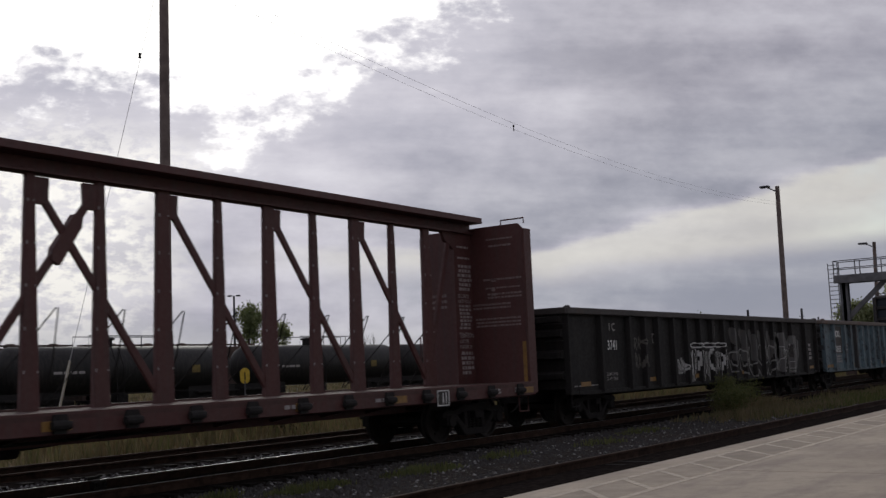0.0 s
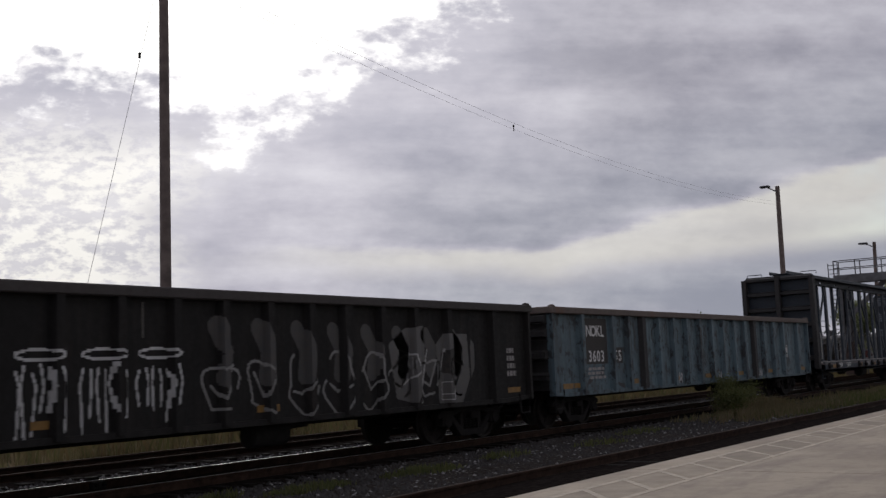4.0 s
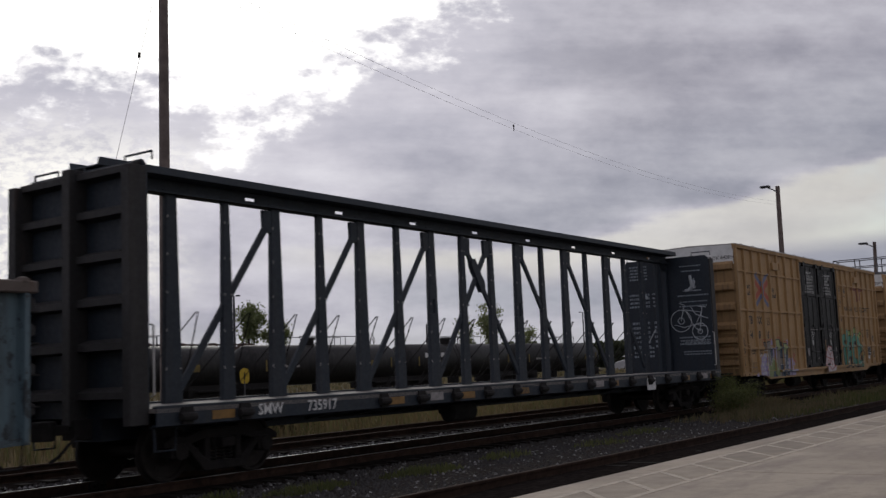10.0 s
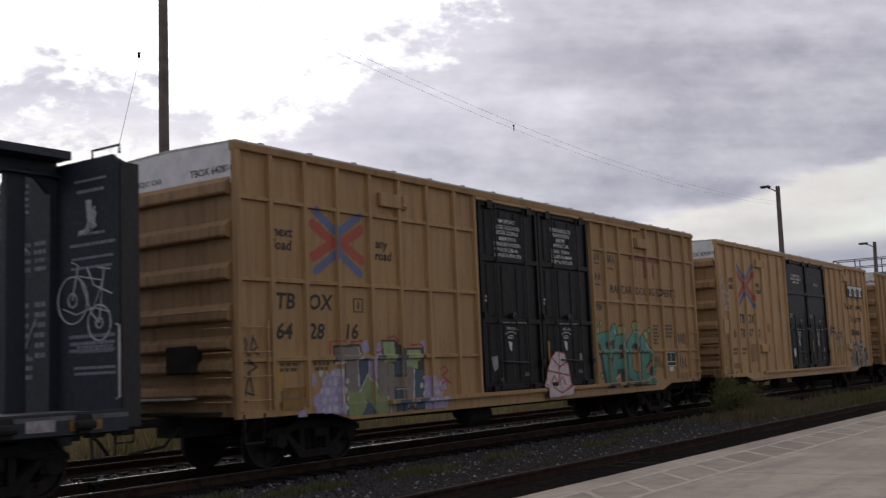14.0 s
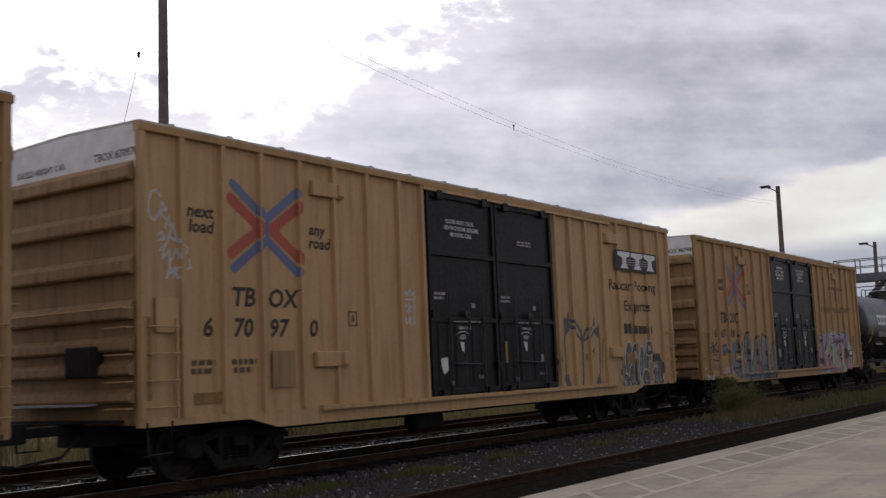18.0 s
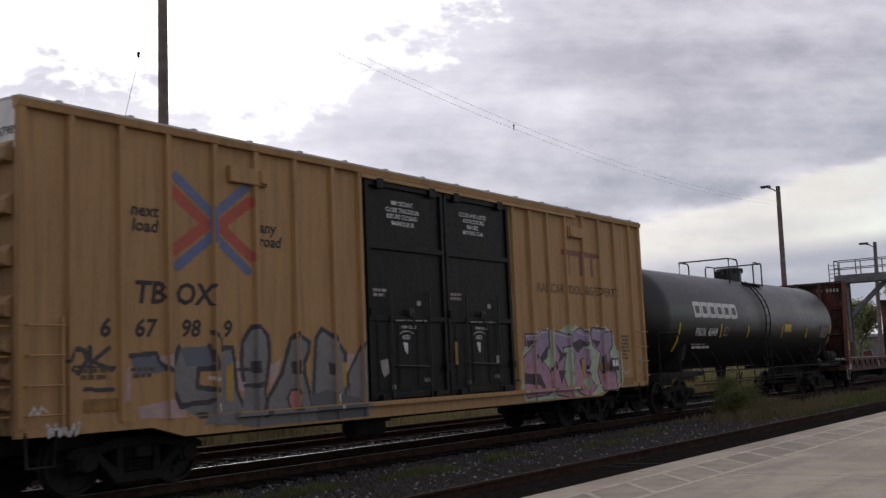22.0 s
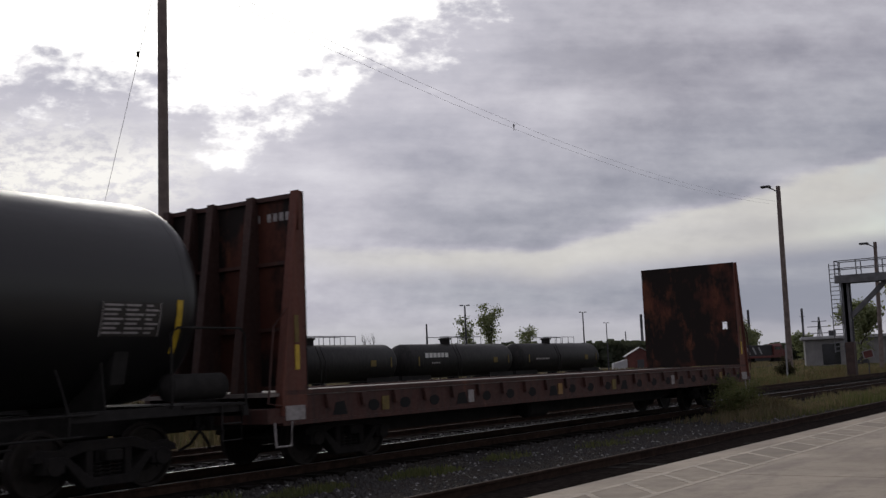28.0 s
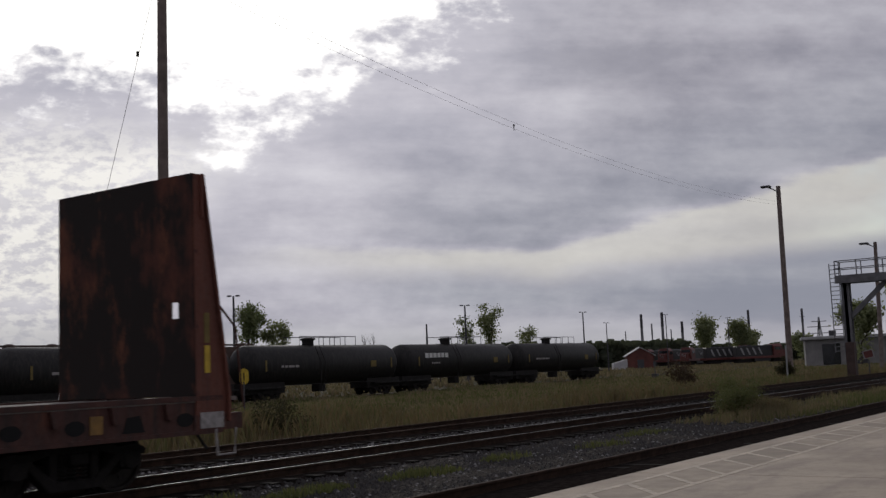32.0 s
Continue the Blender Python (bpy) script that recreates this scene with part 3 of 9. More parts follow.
# ---- centerbeam flat cars ----
def centerbeam(xt, mat, deck_mat, label, blue):
    half = hl = hr = 10.93  # inner sheets of the two bulkheads
    outer = ENDBLACK if blue else mat  # ribs and posts outside the blue bulkheads are near black
    WB = 1.42  # the bulkheads stand a little inside the deck
    car = start_car("centerbeam_flatcar", xt, label, "freight car", half)
    W, TOP = 1.59, 4.90 if blue else 4.94
    off = -0.13 if blue else 0.0  # the posts stand a little off the middle
    # sloping deck boards, side sills and the centre sill
    for s in (-1, 1):
        part("deck", Geo().prism([(s * 0.1, 1.15), (s * W, 1.12), (s * W, 1.06), (s * 0.1, 1.10)], "x", -hl, hr), deck_mat, car, "pale worn steel deck" if blue else "grimy red steel deck")
        g = Geo().prism([(s * (W - 0.10), 1.16), (s * W, 1.16), (s * W, 0.87), (s * (W - 0.16), 0.84), (s * (W - 0.16), 0.87), (s * (W - 0.03), 0.9), (s * (W - 0.03), 1.12), (s * (W - 0.10), 1.12)], "x", -hl, hr)
        part("side_sill", g, mat, car, bevel=0.006)
    part("center_sill", Geo().box(-hl, -0.35, 0.66, hr, 0.35, 1.08), mat, car)
    for i in range(-7, 8):
        part("crossbearer", Geo().prism([(-W + 0.1, 1.05), (W - 0.1, 1.05), (W - 0.1, 0.92), (0.4, 0.72), (-0.4, 0.72), (-W + 0.1, 0.92)], "x", i * 1.3 - 0.04, i * 1.3 + 0.04), mat, car)
    # top chord: a cap with turned-down flanges over a deep web
    g = Geo().prism([(-0.37, TOP), (-0.33, TOP), (-0.30, TOP - 0.10), (0.30, TOP - 0.10), (0.33, TOP), (0.37, TOP), (0.38, TOP - 0.13), (-0.38, TOP - 0.13)], "x", -hl, hr)
    part("top_chord", g, mat, car, bevel=0.008)
    # thin chord web, pierced by a slot over every second panel, with a bottom flange
    part("chord_flange", Geo().box(-hl, -0.14, TOP - 0.36, hr, 0.14, TOP - 0.33), mat, car)
    if blue:
        web = Geo().box(-hl, -0.02, TOP - 0.21, hr, 0.02, TOP - 0.12)
        edges = [-hl] + [v for k in range(-4, 5) for v in (k * 2.44 + off - 0.13, k * 2.44 + off + 0.13)] + [hr]
        for a, b in zip(edges[::2], edges[1::2]):
            web.box(a, -0.02, TOP - 0.33, b, 0.02, TOP - 0.21)
        for a, b in zip(edges[1:-1:2], edges[2::2]):
            web.box(a, -0.02, TOP - 0.33, b, 0.02, TOP - 0.275)
    else:
        web = Geo().box(-hl, -0.02, TOP - 0.33, hr, 0.02, TOP - 0.12)
    part("chord_web", web, mat, car)
    posts = [s * (0.61 + 1.22 * k) for k in range(8) for s in (-1, 1)]
    z0, z1 = 1.1, TOP - 0.3
    for mark in sorted(posts):
        x = mark + off
        heavy = round((abs(mark) - 0.61) / 1.22) % 2 == 1
        b, tp = (0.195, 0.11) if heavy else (0.155, 0.068)
        g = Geo()
        e = lambda z: b + (tp - b) * (z - z0) / (z1 - z0)
        if blue and abs(abs(mark) - 1.83) < 0.01:
            # a tall slot through the heavy post
            for za, zb in ((z0, 2.74), (3.04, z1)):
                g.prism([(x - e(za), za), (x + e(za), za), (x + e(zb), zb), (x - e(zb), zb)], "y", -0.05, 0.05)
            for q in (-1, 1):
                g.prism([(x + q * 0.04, 2.74), (x + q * e(2.74), 2.74), (x + q * e(3.04), 3.04), (x + q * 0.04, 3.04)], "y", -0.05, 0.05)
        else:
            g.prism([(x - b, z0), (x + b, z0), (x + tp, z1), (x - tp, z1)], "y", -0.05, 0.05)
        col = part("post", g, mat, car, bevel=0.012)
        # pale plates for see-through slots: the sky behind is put into their colour
        n = Geo()
        for j in range(5):
            z = 1.7 + j * 0.62
            n.slab((x - e(z) + 0.03, -0.052, z), 0.02, 0.008, 0.05)
            n.slab((x + e(z) - 0.03, -0.052, z), 0.016, 0.008, 0.03)
        tagged(part("hook_slot", n, FADED, col), kind="stuff")
        part("gusset", Geo().prism([(x - tp - 0.07, z1 + 0.02), (x + tp + 0.07, z1 + 0.02), (x + tp, z1 - 0.12), (x - tp, z1 - 0.12)], "y", -0.035, 0.035), mat, col)
    # diagonals fall outwards from the middle, two panels each, and cross once at the middle

    def brace(xa, xb):
        xa, xb = xa + off, xb + off
        d = Vector((xb - xa, 0, (z0 + 0.05) - (z1 - 0.1)))
        n = Vector((-d.z, 0, d.x)).normalized() * 0.062
        g = Geo()
        a, b = Vector((xa, 0, z1 - 0.1)), Vector((xb, 0, z0 + 0.05))
        g.prism([((a + n).x, (a + n).z), ((b + n).x, (b + n).z), ((b - n).x, (b - n).z), ((a - n).x, (a - n).z)], "y", -0.03, 0.03)
        g2 = a + d * 0.06
        g.prism([(g2.x - 0.17, g2.z + 0.2), (g2.x + 0.17, g2.z + 0.2), (g2.x + 0.15, g2.z - 0.2), (g2.x - 0.15, g2.z - 0.2)], "y", -0.04, 0.04)
        part("diagonal_brace", g, mat, car, bevel=0.006)

    for s in (-1, 1):
        brace(-s * 0.61, s * 1.83)
        for k in (1, 3, 5):
            brace(s * (0.61 + 1.22 * k), s * (0.61 + 1.22 * (k + 2)))
    part("crossing_plate", Geo().prism([(off + (-x if blue else x), z) for x, z in ((-0.27, 3.32), (-0.12, 3.26), (0.25, 3.84), (0.27, 3.99), (0.12, 4.04), (-0.25, 3.5))], "y", -0.06, 0.06), mat, car)
    # end bulkheads with corner posts and ribs outside
    for s in (-1, 1):
        xe = hr if s > 0 else -hl
        bulk = part("bulkhead", Geo().prism([(-WB, 1.0), (WB, 1.0), (WB, 4.62), (WB - 0.10, 4.72), (-WB + 0.10, 4.72), (-WB, 4.62)], "x", xe - 0.02, xe + 0.02), mat, car)
        for yy in (-WB + 0.06, 0.0, WB - 0.06):
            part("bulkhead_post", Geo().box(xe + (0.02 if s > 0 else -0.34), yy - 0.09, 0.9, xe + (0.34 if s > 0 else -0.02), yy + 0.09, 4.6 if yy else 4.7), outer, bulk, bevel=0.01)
        for z in (1.25, 1.95, 2.6, 3.25, 3.9, 4.5):
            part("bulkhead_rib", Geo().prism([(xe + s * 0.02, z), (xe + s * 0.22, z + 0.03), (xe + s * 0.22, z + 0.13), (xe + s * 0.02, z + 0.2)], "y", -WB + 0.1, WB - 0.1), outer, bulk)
        # a broad web plate ties the bulkhead to the chord, with a raking brace to the last post
        if blue:
            xm = s * 10.37 + off
            part("center_gusset", Geo().prism([(xe - s * 0.02, 1.1), (xe - s * 0.16, 1.1), (xe - s * 0.14, 4.3), (xe - s * 0.5, 4.64), (xe - s * 0.02, 4.64)], "y", -0.05, 0.05), mat, bulk)
            part("post", Geo().prism([(xm - 0.17, 1.1), (xm + 0.17, 1.1), (xm + 0.15, TOP - 0.3), (xm - 0.15, TOP - 0.3)], "y", -0.05, 0.05), mat, car, bevel=0.012)
        else:
            part("center_gusset", Geo().prism([(xe - s * 0.02, 1.1), (xe - s * 0.74, 1.1), (xe - s * 0.72, 4.2), (xe - s * 1.06, 4.38), (xe - s * 1.2, 4.64), (xe - s * 0.02, 4.64)], "y", -0.04, 0.04), mat, bulk)
            part("raking_brace", Geo().prism([(s * 8.94, 1.2), (s * 9.08, 1.2), (s * 10.14, 4.5), (s * 10.0, 4.5)], "y", -0.03, 0.03), mat, car, bevel=0.006)
        for yy in (-1.2, 1.0):
            grab(car, "roof_grab", [(xe - s * 0.04, yy - 0.3, 4.7), (xe - s * 0.04, yy - 0.3, 4.82), (xe - s * 0.04, yy + 0.3, 4.82), (xe - s * 0.04, yy + 0.3, 4.7)], 0.018, mat)
        coupler(car, xe + s * 0.3, s, 0.5)
        truck(car, s * 9.2)
        for yy in (-WB, WB):
            grab(car, "corner_grab", [(xe - s * 0.05, yy, 1.3), (xe - s * 0.05, yy * 1.04, 1.32), (xe - s * 0.05, yy * 1.04, 2.3), (xe - s * 0.05, yy, 2.32)], 0.018, SILVER if blue else mat)
            step_irons(car, xe - s * 0.28 - 0.2, yy, 0.52, 0.9, 0.42, mat)
        # load-limit print on the inside of the bulkhead
    # winches with their hooks along the sill
    for i in range(19):
        x = -10.4 + i * 1.145
        if blue and -9.1 < x < -6.9:
            continue
        g = Geo().prism([(x - 0.13, 1.02), (x - 0.09, 1.13), (x + 0.09, 1.13), (x + 0.13, 1.02), (x + 0.09, 0.88), (x - 0.09, 0.88)], "y", -W - 0.05, -W).lathe([(x - 0.14, 0.055), (x - 0.06, 0.07), (x + 0.06, 0.07), (x + 0.14, 0.055)], "x", 10, (0, -W - 0.05, 0.99))
        part("tie_down_winch", g, BLACK, car)
        if i % 3 == 2 and blue:
            plate(car, "sill_patch", x + 0.3, x + 0.72, 0.93, 1.08, -W - 0.004, FADED if i % 2 else mat)
    spots = ((-9.9, -9.45), (-5.7, -5.2), (-3.3, -2.85), (-1.2, -0.7), (3.3, 3.75), (7.9, 8.4), (10.0, 10.5)) if blue else ((-10.3, -9.8), (-6.1, -5.6), (-1.5, -1.05), (3.18, 3.41), (5.67, 6.17), (10.3, 10.8))
    for xa, xb in spots:
        plate(car, "reflector", xa, xb, 0.92, 1.05, -W - 0.004, YELLOW)
    # slack tie-down cables behind the posts
    for i in range(-8, 9):
        x = i * 1.22
        if abs(x) < 10:
            part("tie_down_cable", Geo().tube([(x - 0.55, 1.45, 1.2), (x - 0.32, 0.8, 1.9), (x - 0.02, 0.2, 2.65)], 0.012, 5), BLACK, car)
            part("tie_down_cable", Geo().tube([(x + 0.6, 1.45, 1.2), (x + 0.35, 0.8, 1.9), (x + 0.02, 0.2, 2.65)], 0.012, 5), BLACK, car)
    brake_gear(car, -2.2)
    # lettering inside the near half of the end bulkhead faces -x, so it stands on the bulkhead itself
    ink = DIMPRINT if blue else REDPRINT

    def across(yc, zc, w, h, rows, seed):
        rng = random.Random(seed)
        g = Geo()
        for r in range(rows):
            y, top = yc - w / 2, zc + h / 2 - r * h / rows
            while y < yc + w / 2:
                d = rng.uniform(0.03, 0.1)
                g.box(half - 0.026, y, top - 0.5 * h / rows, half - 0.02, min(y + d, yc + w / 2), top)
                y += d + 0.025
        tagged(part("lettering_bar", g, ink, car), kind="stuff")

    across(-0.82, 4.40, 0.7, 0.07, 1, 1)
    across(-0.82, 4.24, 0.6, 0.09, 1, 2)
    across(-0.86, 3.47, 1.0, 0.09, 1, 3)
    across(-0.86, 3.28, 0.9, 0.07, 1, 4)
    if blue:
        across(-0.9, 1.98, 0.8, 0.14, 2, 5)
    across(-0.9, 1.68 if blue else 3.1, 0.9, 0.16, 2, 6)
    if blue:
        across(0.95, 4.3, 0.6, 0.5, 5, 7)
        across(0.95, 3.4, 0.7, 0.5, 4, 8)
        across(0.95, 2.3, 0.6, 0.9, 6, 9)
        across(0.35, 3.4, 0.3, 0.5, 4, 10)
        across(0.35, 2.3, 0.3, 0.9, 6, 15)
    else:
        # two warnings in columns on the web plate, and a small mark on the near half
        for text, z, h in (("SECURITE", 3.10, 0.085), ("ANT TOUT", 2.98, 0.085), ("TENTION", 2.20, 0.11), ("ANT DE", 2.07, 0.085), ("PLACER LE", 1.95, 0.085)):
            lettering(car, text, 10.29, z, h, PLATEPRINT, -0.046, 0.86)
        for z, w, h in ((4.22, 0.5, 0.07), (3.97, 0.55, 0.07)):
            bars(car, 10.31, 10.31 + w, z, z + h, 1, PLATEPRINT, -0.042, 41)
        bars(car, 10.31, 10.88, 3.23, 3.86, 6, PLATEPRINT, -0.042, 42), bars(car, 10.31, 10.88, 2.36, 2.94, 7, PLATEPRINT, -0.042, 43), bars(car, 10.33, 10.86, 1.33, 1.88, 5, PLATEPRINT, -0.042, 44)
        across(-0.63, 3.44, 0.12, 0.14, 1, 21), across(-0.60, 3.17, 0.12, 0.22, 2, 22)
        across(-0.55, 2.87, 1.0, 0.16, 2, 23), across(-0.7, 2.5, 1.2, 0.24, 3, 24), across(0.9, 3.05, 0.4, 0.4, 3, 25)
        part("edge_stripe", Geo().box(half - 0.03, -WB + 0.01, 1.15, half - 0.021, -WB + 0.1, 2.05), YELLOW, car, "dull yellow edge stripe")
        bars(car, 10.0, 10.28, 0.93, 1.05, 2, FADED, -W - 0.006, 46), bars(car, 9.1, 9.5, 0.93, 1.05, 2, FADED, -W - 0.006, 47)
    if blue:
        across(-0.84, 3.62, 0.6, 0.08, 1, 11)
        across(-0.84, 2.06, 1.0, 0.3, 3, 12)
        across(-0.84, 3.14, 0.9, 0.08, 1, 13)
        across(0.9, 1.75, 0.7, 0.4, 3, 14)
    if blue:
        # a chalk drawing of a bicycle and a loose figure of strokes above it
        xs = half - 0.026
        line = lambda pts, r=0.014: part("scrawl", Geo().tube([(xs, y, z) for y, z in pts], r, 5), CHALK, car)
        for yc, zc, r in ((-0.42, 2.71, 0.34), (-1.02, 2.36, 0.25)):
            line([(yc + r * math.cos(a), zc + r * math.sin(a)) for a in [k * math.tau / 22 for k in range(23)]])
            line([(yc + 0.3 * r * math.cos(a), zc + 0.3 * r * math.sin(a)) for a in [k * math.tau / 10 for k in range(11)]])
        for pts in ([(-0.42, 2.71), (-0.55, 3.2), (-0.4, 3.26)], [(-0.55, 3.05), (-1.1, 2.95), (-1.02, 2.36)], [(-0.6, 3.0), (-0.85, 2.5), (-1.1, 2.95), (-1.13, 3.12)], [(-1.0, 3.14), (-1.25, 3.1)], [(-0.85, 2.5), (-1.02, 2.36)], [(-0.75, 3.16), (-0.9, 2.9), (-1.3, 2.75)]):
            line(pts)
        line([(-0.93, 4.02), (-0.86, 3.86), (-0.96, 3.74), (-0.80, 3.66), (-0.98, 3.64)], 0.02)
        line([(-0.95, 3.95), (-0.88, 3.72)], 0.026)
        line([(-0.80, 4.12), (-0.84, 3.8), (-0.72, 3.66), (-0.62, 3.66)], 0.05)
        line([(0.86, 3.95), (0.80, 3.6), (0.66, 3.5)], 0.05)
        # this pale stroke stands in for a raking brace
        line([(0.95, 1.7), (0.45, 2.5)], 0.02)
        line([(-0.2, 2.6), (-0.5, 2.5), (-0.9, 2.58), (-1.25, 2.5)], 0.012)
        plate(car, "placard", 5.44, 5.97, 0.74, 1.05, -W - 0.012, WHITE, "white metal placard")
        lettering(car, "SMW", -8.95, 0.93, 0.17, WHITE, -W - 0.006)
        lettering(car, "735917", -7.82, 0.93, 0.17, WHITE, -W - 0.006)
    else:
        plate(car, "data_plate", 7.12, 7.52, 0.80, 1.10, -W - 0.012, INK)
        for x0, x1, za, zb in ((7.12, 7.52, 1.08, 1.10), (7.12, 7.52, 0.80, 0.82), (7.12, 7.14, 0.8, 1.1), (7.5, 7.52, 0.8, 1.1), (7.30, 7.33, 0.85, 1.05), (7.40, 7.43, 0.85, 1.05)):
            plate(car, "plate_line", x0, x1, za, zb, -W - 0.02, WHITE)
        bars(car, 2.9, 3.6, 0.93, 1.03, 1, FADED, -W - 0.006, 4)
        bars(car, 5.2, 5.9, 0.93, 1.03, 1, FADED, -W - 0.006, 5)
    return car


# ---- mill gondolas ----
GON_POSTS = [0.06, 1.55, 3.2, 4.15, 5.05, 6.08, 7.08, 8.07, 9.05, 10.03, 10.98, 11.95, 12.92, 13.87, 14.84, 15.85, 16.95, 18.6, 20.12]


def gondola(xt, mat, cap_mat, label, blue):
    half, W, TOP = 10.1, 1.59, 2.84
    hl, hr = (10.1, 9.82) if blue else (10.35, 9.98)
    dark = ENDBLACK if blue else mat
    car = start_car("gondola_car", xt, label, "freight car", half)
    Y0 = W - 0.14
    part("floor_plate", Geo().box(-hl + 0.05, -Y0, 1.02, hr - 0.05, Y0, 1.08), mat, car)
    part("center_sill", Geo().box(-hl, -0.3, 0.62, hr, 0.3, 1.02), BLACK, car)
    for s in (-1, 1):
        yw = s * Y0
        joints = [-hl] + [-half + o for o in GON_POSTS[1:18]] + [hr]
        for xa, xb in zip(joints, joints[1:]):
            part("side_panel", Geo().box(xa, yw - 0.012, 0.78, xb, yw + 0.012, 2.72), mat, car)
        part("top_rail", Geo().box(-hl - 0.03, s * (Y0 - 0.05) if s > 0 else -W - 0.02, 2.68, hr + 0.03, W + 0.02 if s > 0 else -(Y0 - 0.05), TOP), cap_mat, car, "rust-brown steel top rail", 0.02)
        part("bottom_angle", Geo().prism([(-hl, 0.80), (-9.3, 0.75), (9.1, 0.75), (hr, 0.80), (hr, 0.88), (9.1, 0.84), (-9.3, 0.84), (-hl, 0.88)], "y", *sorted((yw, s * (W - 0.06)))), mat, car)
        for j, off in enumerate(GON_POSTS):
            x = -hl + 0.06 if j == 0 else hr - 0.06 if j == 18 else -half + off
            zb = 0.79
            wide = 0.11 if j not in (4, 13) else 0.17
            if j in (0, 18):
                wide = 0.06
            g = Geo().prism([(x - wide, yw), (x - wide * 0.6, s * W), (x + wide * 0.6, s * W), (x + wide, yw)], "z", zb, 2.70)
            part("side_post", g, dark if j in (4, 13) else mat, car)
    for s in (-1, 1):
        xe = hr if s > 0 else -hl
        end = part("end_wall", Geo().box(min(xe, xe - s * 0.03), -Y0, 0.92, max(xe, xe - s * 0.03), Y0, 2.72), dark, car)
        part("end_cap", Geo().box(min(xe - s * 0.1, xe + s * 0.1), -W, 2.68, max(xe - s * 0.1, xe + s * 0.1), W, TOP), cap_mat, end, bevel=0.02)
        for z in (1.12, 1.62, 2.12, 2.46):
            part("end_rib", Geo().prism([(xe, z), (xe + s * 0.14, z + 0.04), (xe + s * 0.14, z + 0.16), (xe, z + 0.22)], "y", -Y0, Y0), dark, end)
        for yy in (-0.5, 0.5):
            part("end_post", Geo().box(min(xe, xe + s * 0.16), yy - 0.07, 0.95, max(xe, xe + s * 0.16), yy + 0.07, 2.7), dark, end)
        for z in (1.25, 1.65, 2.05, 2.45):
            for yy in (-1.25, 1.25):
                grab(car, "ladder_rung", [(xe + s * 0.02, yy - 0.22, z), (xe + s * 0.18, yy - 0.22, z), (xe + s * 0.18, yy + 0.22, z), (xe + s * 0.02, yy + 0.22, z)], 0.014)
        for yy in (-W + 0.05, W - 0.05):
            part("corner_ball", Geo().lathe([(TOP - 0.02, 0.09), (TOP + 0.03, 0.08), (TOP + 0.05, 0.03)], "z", 10, (xe - s * 0.1, yy, 0)), cap_mat, end, smooth=True)
        truck(car, s * 8.2)
        coupler(car, xe, s, 0.52)
        step_irons(car, xe - s * 0.3 - 0.2, -W + 0.06, 0.5, 0.92, 0.42, BLACK)
        step_irons(car, xe - s * 0.3 - 0.2, W - 0.06, 0.5, 0.92, 0.42, BLACK)
    brake_gear(car, 2.5, 0.55)
    yp = -Y0 - 0.018
    if blue:
        for x0, x1, z0, z1 in ((-8.40, -7.10, 1.48, 2.60), (-6.78, -6.24, 1.48, 1.88)):
            plate(car, "stencil_panel", x0, x1, z0, z1, yp + 0.002, INK, "black painted number panel", 0.004)
        for ch, x in zip("NOKL", (-8.24, -7.99, -7.71, -7.45)):
            lettering(car, ch, x, 2.16, 0.27, WHITE, yp - 0.006)
        for ch, x in zip("3603", (-8.15, -7.93, -7.71, -7.49)):
            lettering(car, ch, x, 1.54, 0.27, WHITE, yp - 0.006)
        for ch, x in zip("55", (-6.73, -6.5)):
            lettering(car, ch, x, 1.54, 0.27, WHITE, yp - 0.006)
        bars(car, -8.2, -7.15, 1.08, 1.4, 3, FADED, yp, 3)
        for x0 in (-9.5, -8.95, -5.85, -3.1, -0.6, 2.2, 5.2, 8.9):
            plate(car, "reflector", x0, x0 + 0.5, 0.93, 1.05, yp, YELLOW)
        plate(car, "data_plate", 7.05, 7.45, 1.45, 1.85, yp, INK)
        for x0, x1, za, zb in ((7.05, 7.45, 1.83, 1.85), (7.05, 7.45, 1.45, 1.47), (7.05, 7.07, 1.45, 1.85), (7.43, 7.45, 1.45, 1.85), (7.12, 7.2, 1.6, 1.78), (7.28, 7.38, 1.6, 1.78), (7.1, 7.4, 1.51, 1.54)):
            plate(car, "plate_line", x0, x1, za, zb, yp - 0.008, WHITE)
        # scrapes under the top rail, one or two to a panel
        rng, scars = random.Random(12), []
        for o in GON_POSTS[1:18]:
            for _ in range(rng.choice((1, 2, 2, 3))):
                x, z = -half + o + rng.uniform(0.18, 0.75), rng.uniform(2.05, 2.55)
                scars.append(("line", [(x, z), (x + rng.uniform(-0.12, 0.12), z - 0.1), (x + rng.uniform(-0.05, 0.05), z - rng.uniform(0.15, 0.4))], (0.022, 0.022, 0.023), rng.uniform(0.012, 0.035)))
            x = -half + o + 0.2
            scars.append(("line", [(x, 1.0), (x + rng.uniform(0.1, 0.5), rng.uniform(0.85, 1.15))], (0.03, 0.03, 0.032), rng.uniform(0.03, 0.07)))
        mural(car, scars, lambda x, z: yp + 0.008, 0.8, "black scrapes and dents", 0.02, "scrape")
        for word, y, z, h in (("NOKL", -0.45, 2.70, 0.10), ("360355", -0.45, 2.42, 0.09)):
            ob = lettering(car, word, -hl - (0.105 if z > 2.6 else 0.15), z, h, FADED, y)
            ob.rotation_euler = (0, 0, radians(-90))
        chalk = scrawl(-2.95, -2.35, 0.86, 1.16, 4, 3) + scrawl(3.95, 4.75, 0.84, 1.12, 5, 4) + scrawl(0.5, 0.95, 0.85, 1.1, 3, 6)
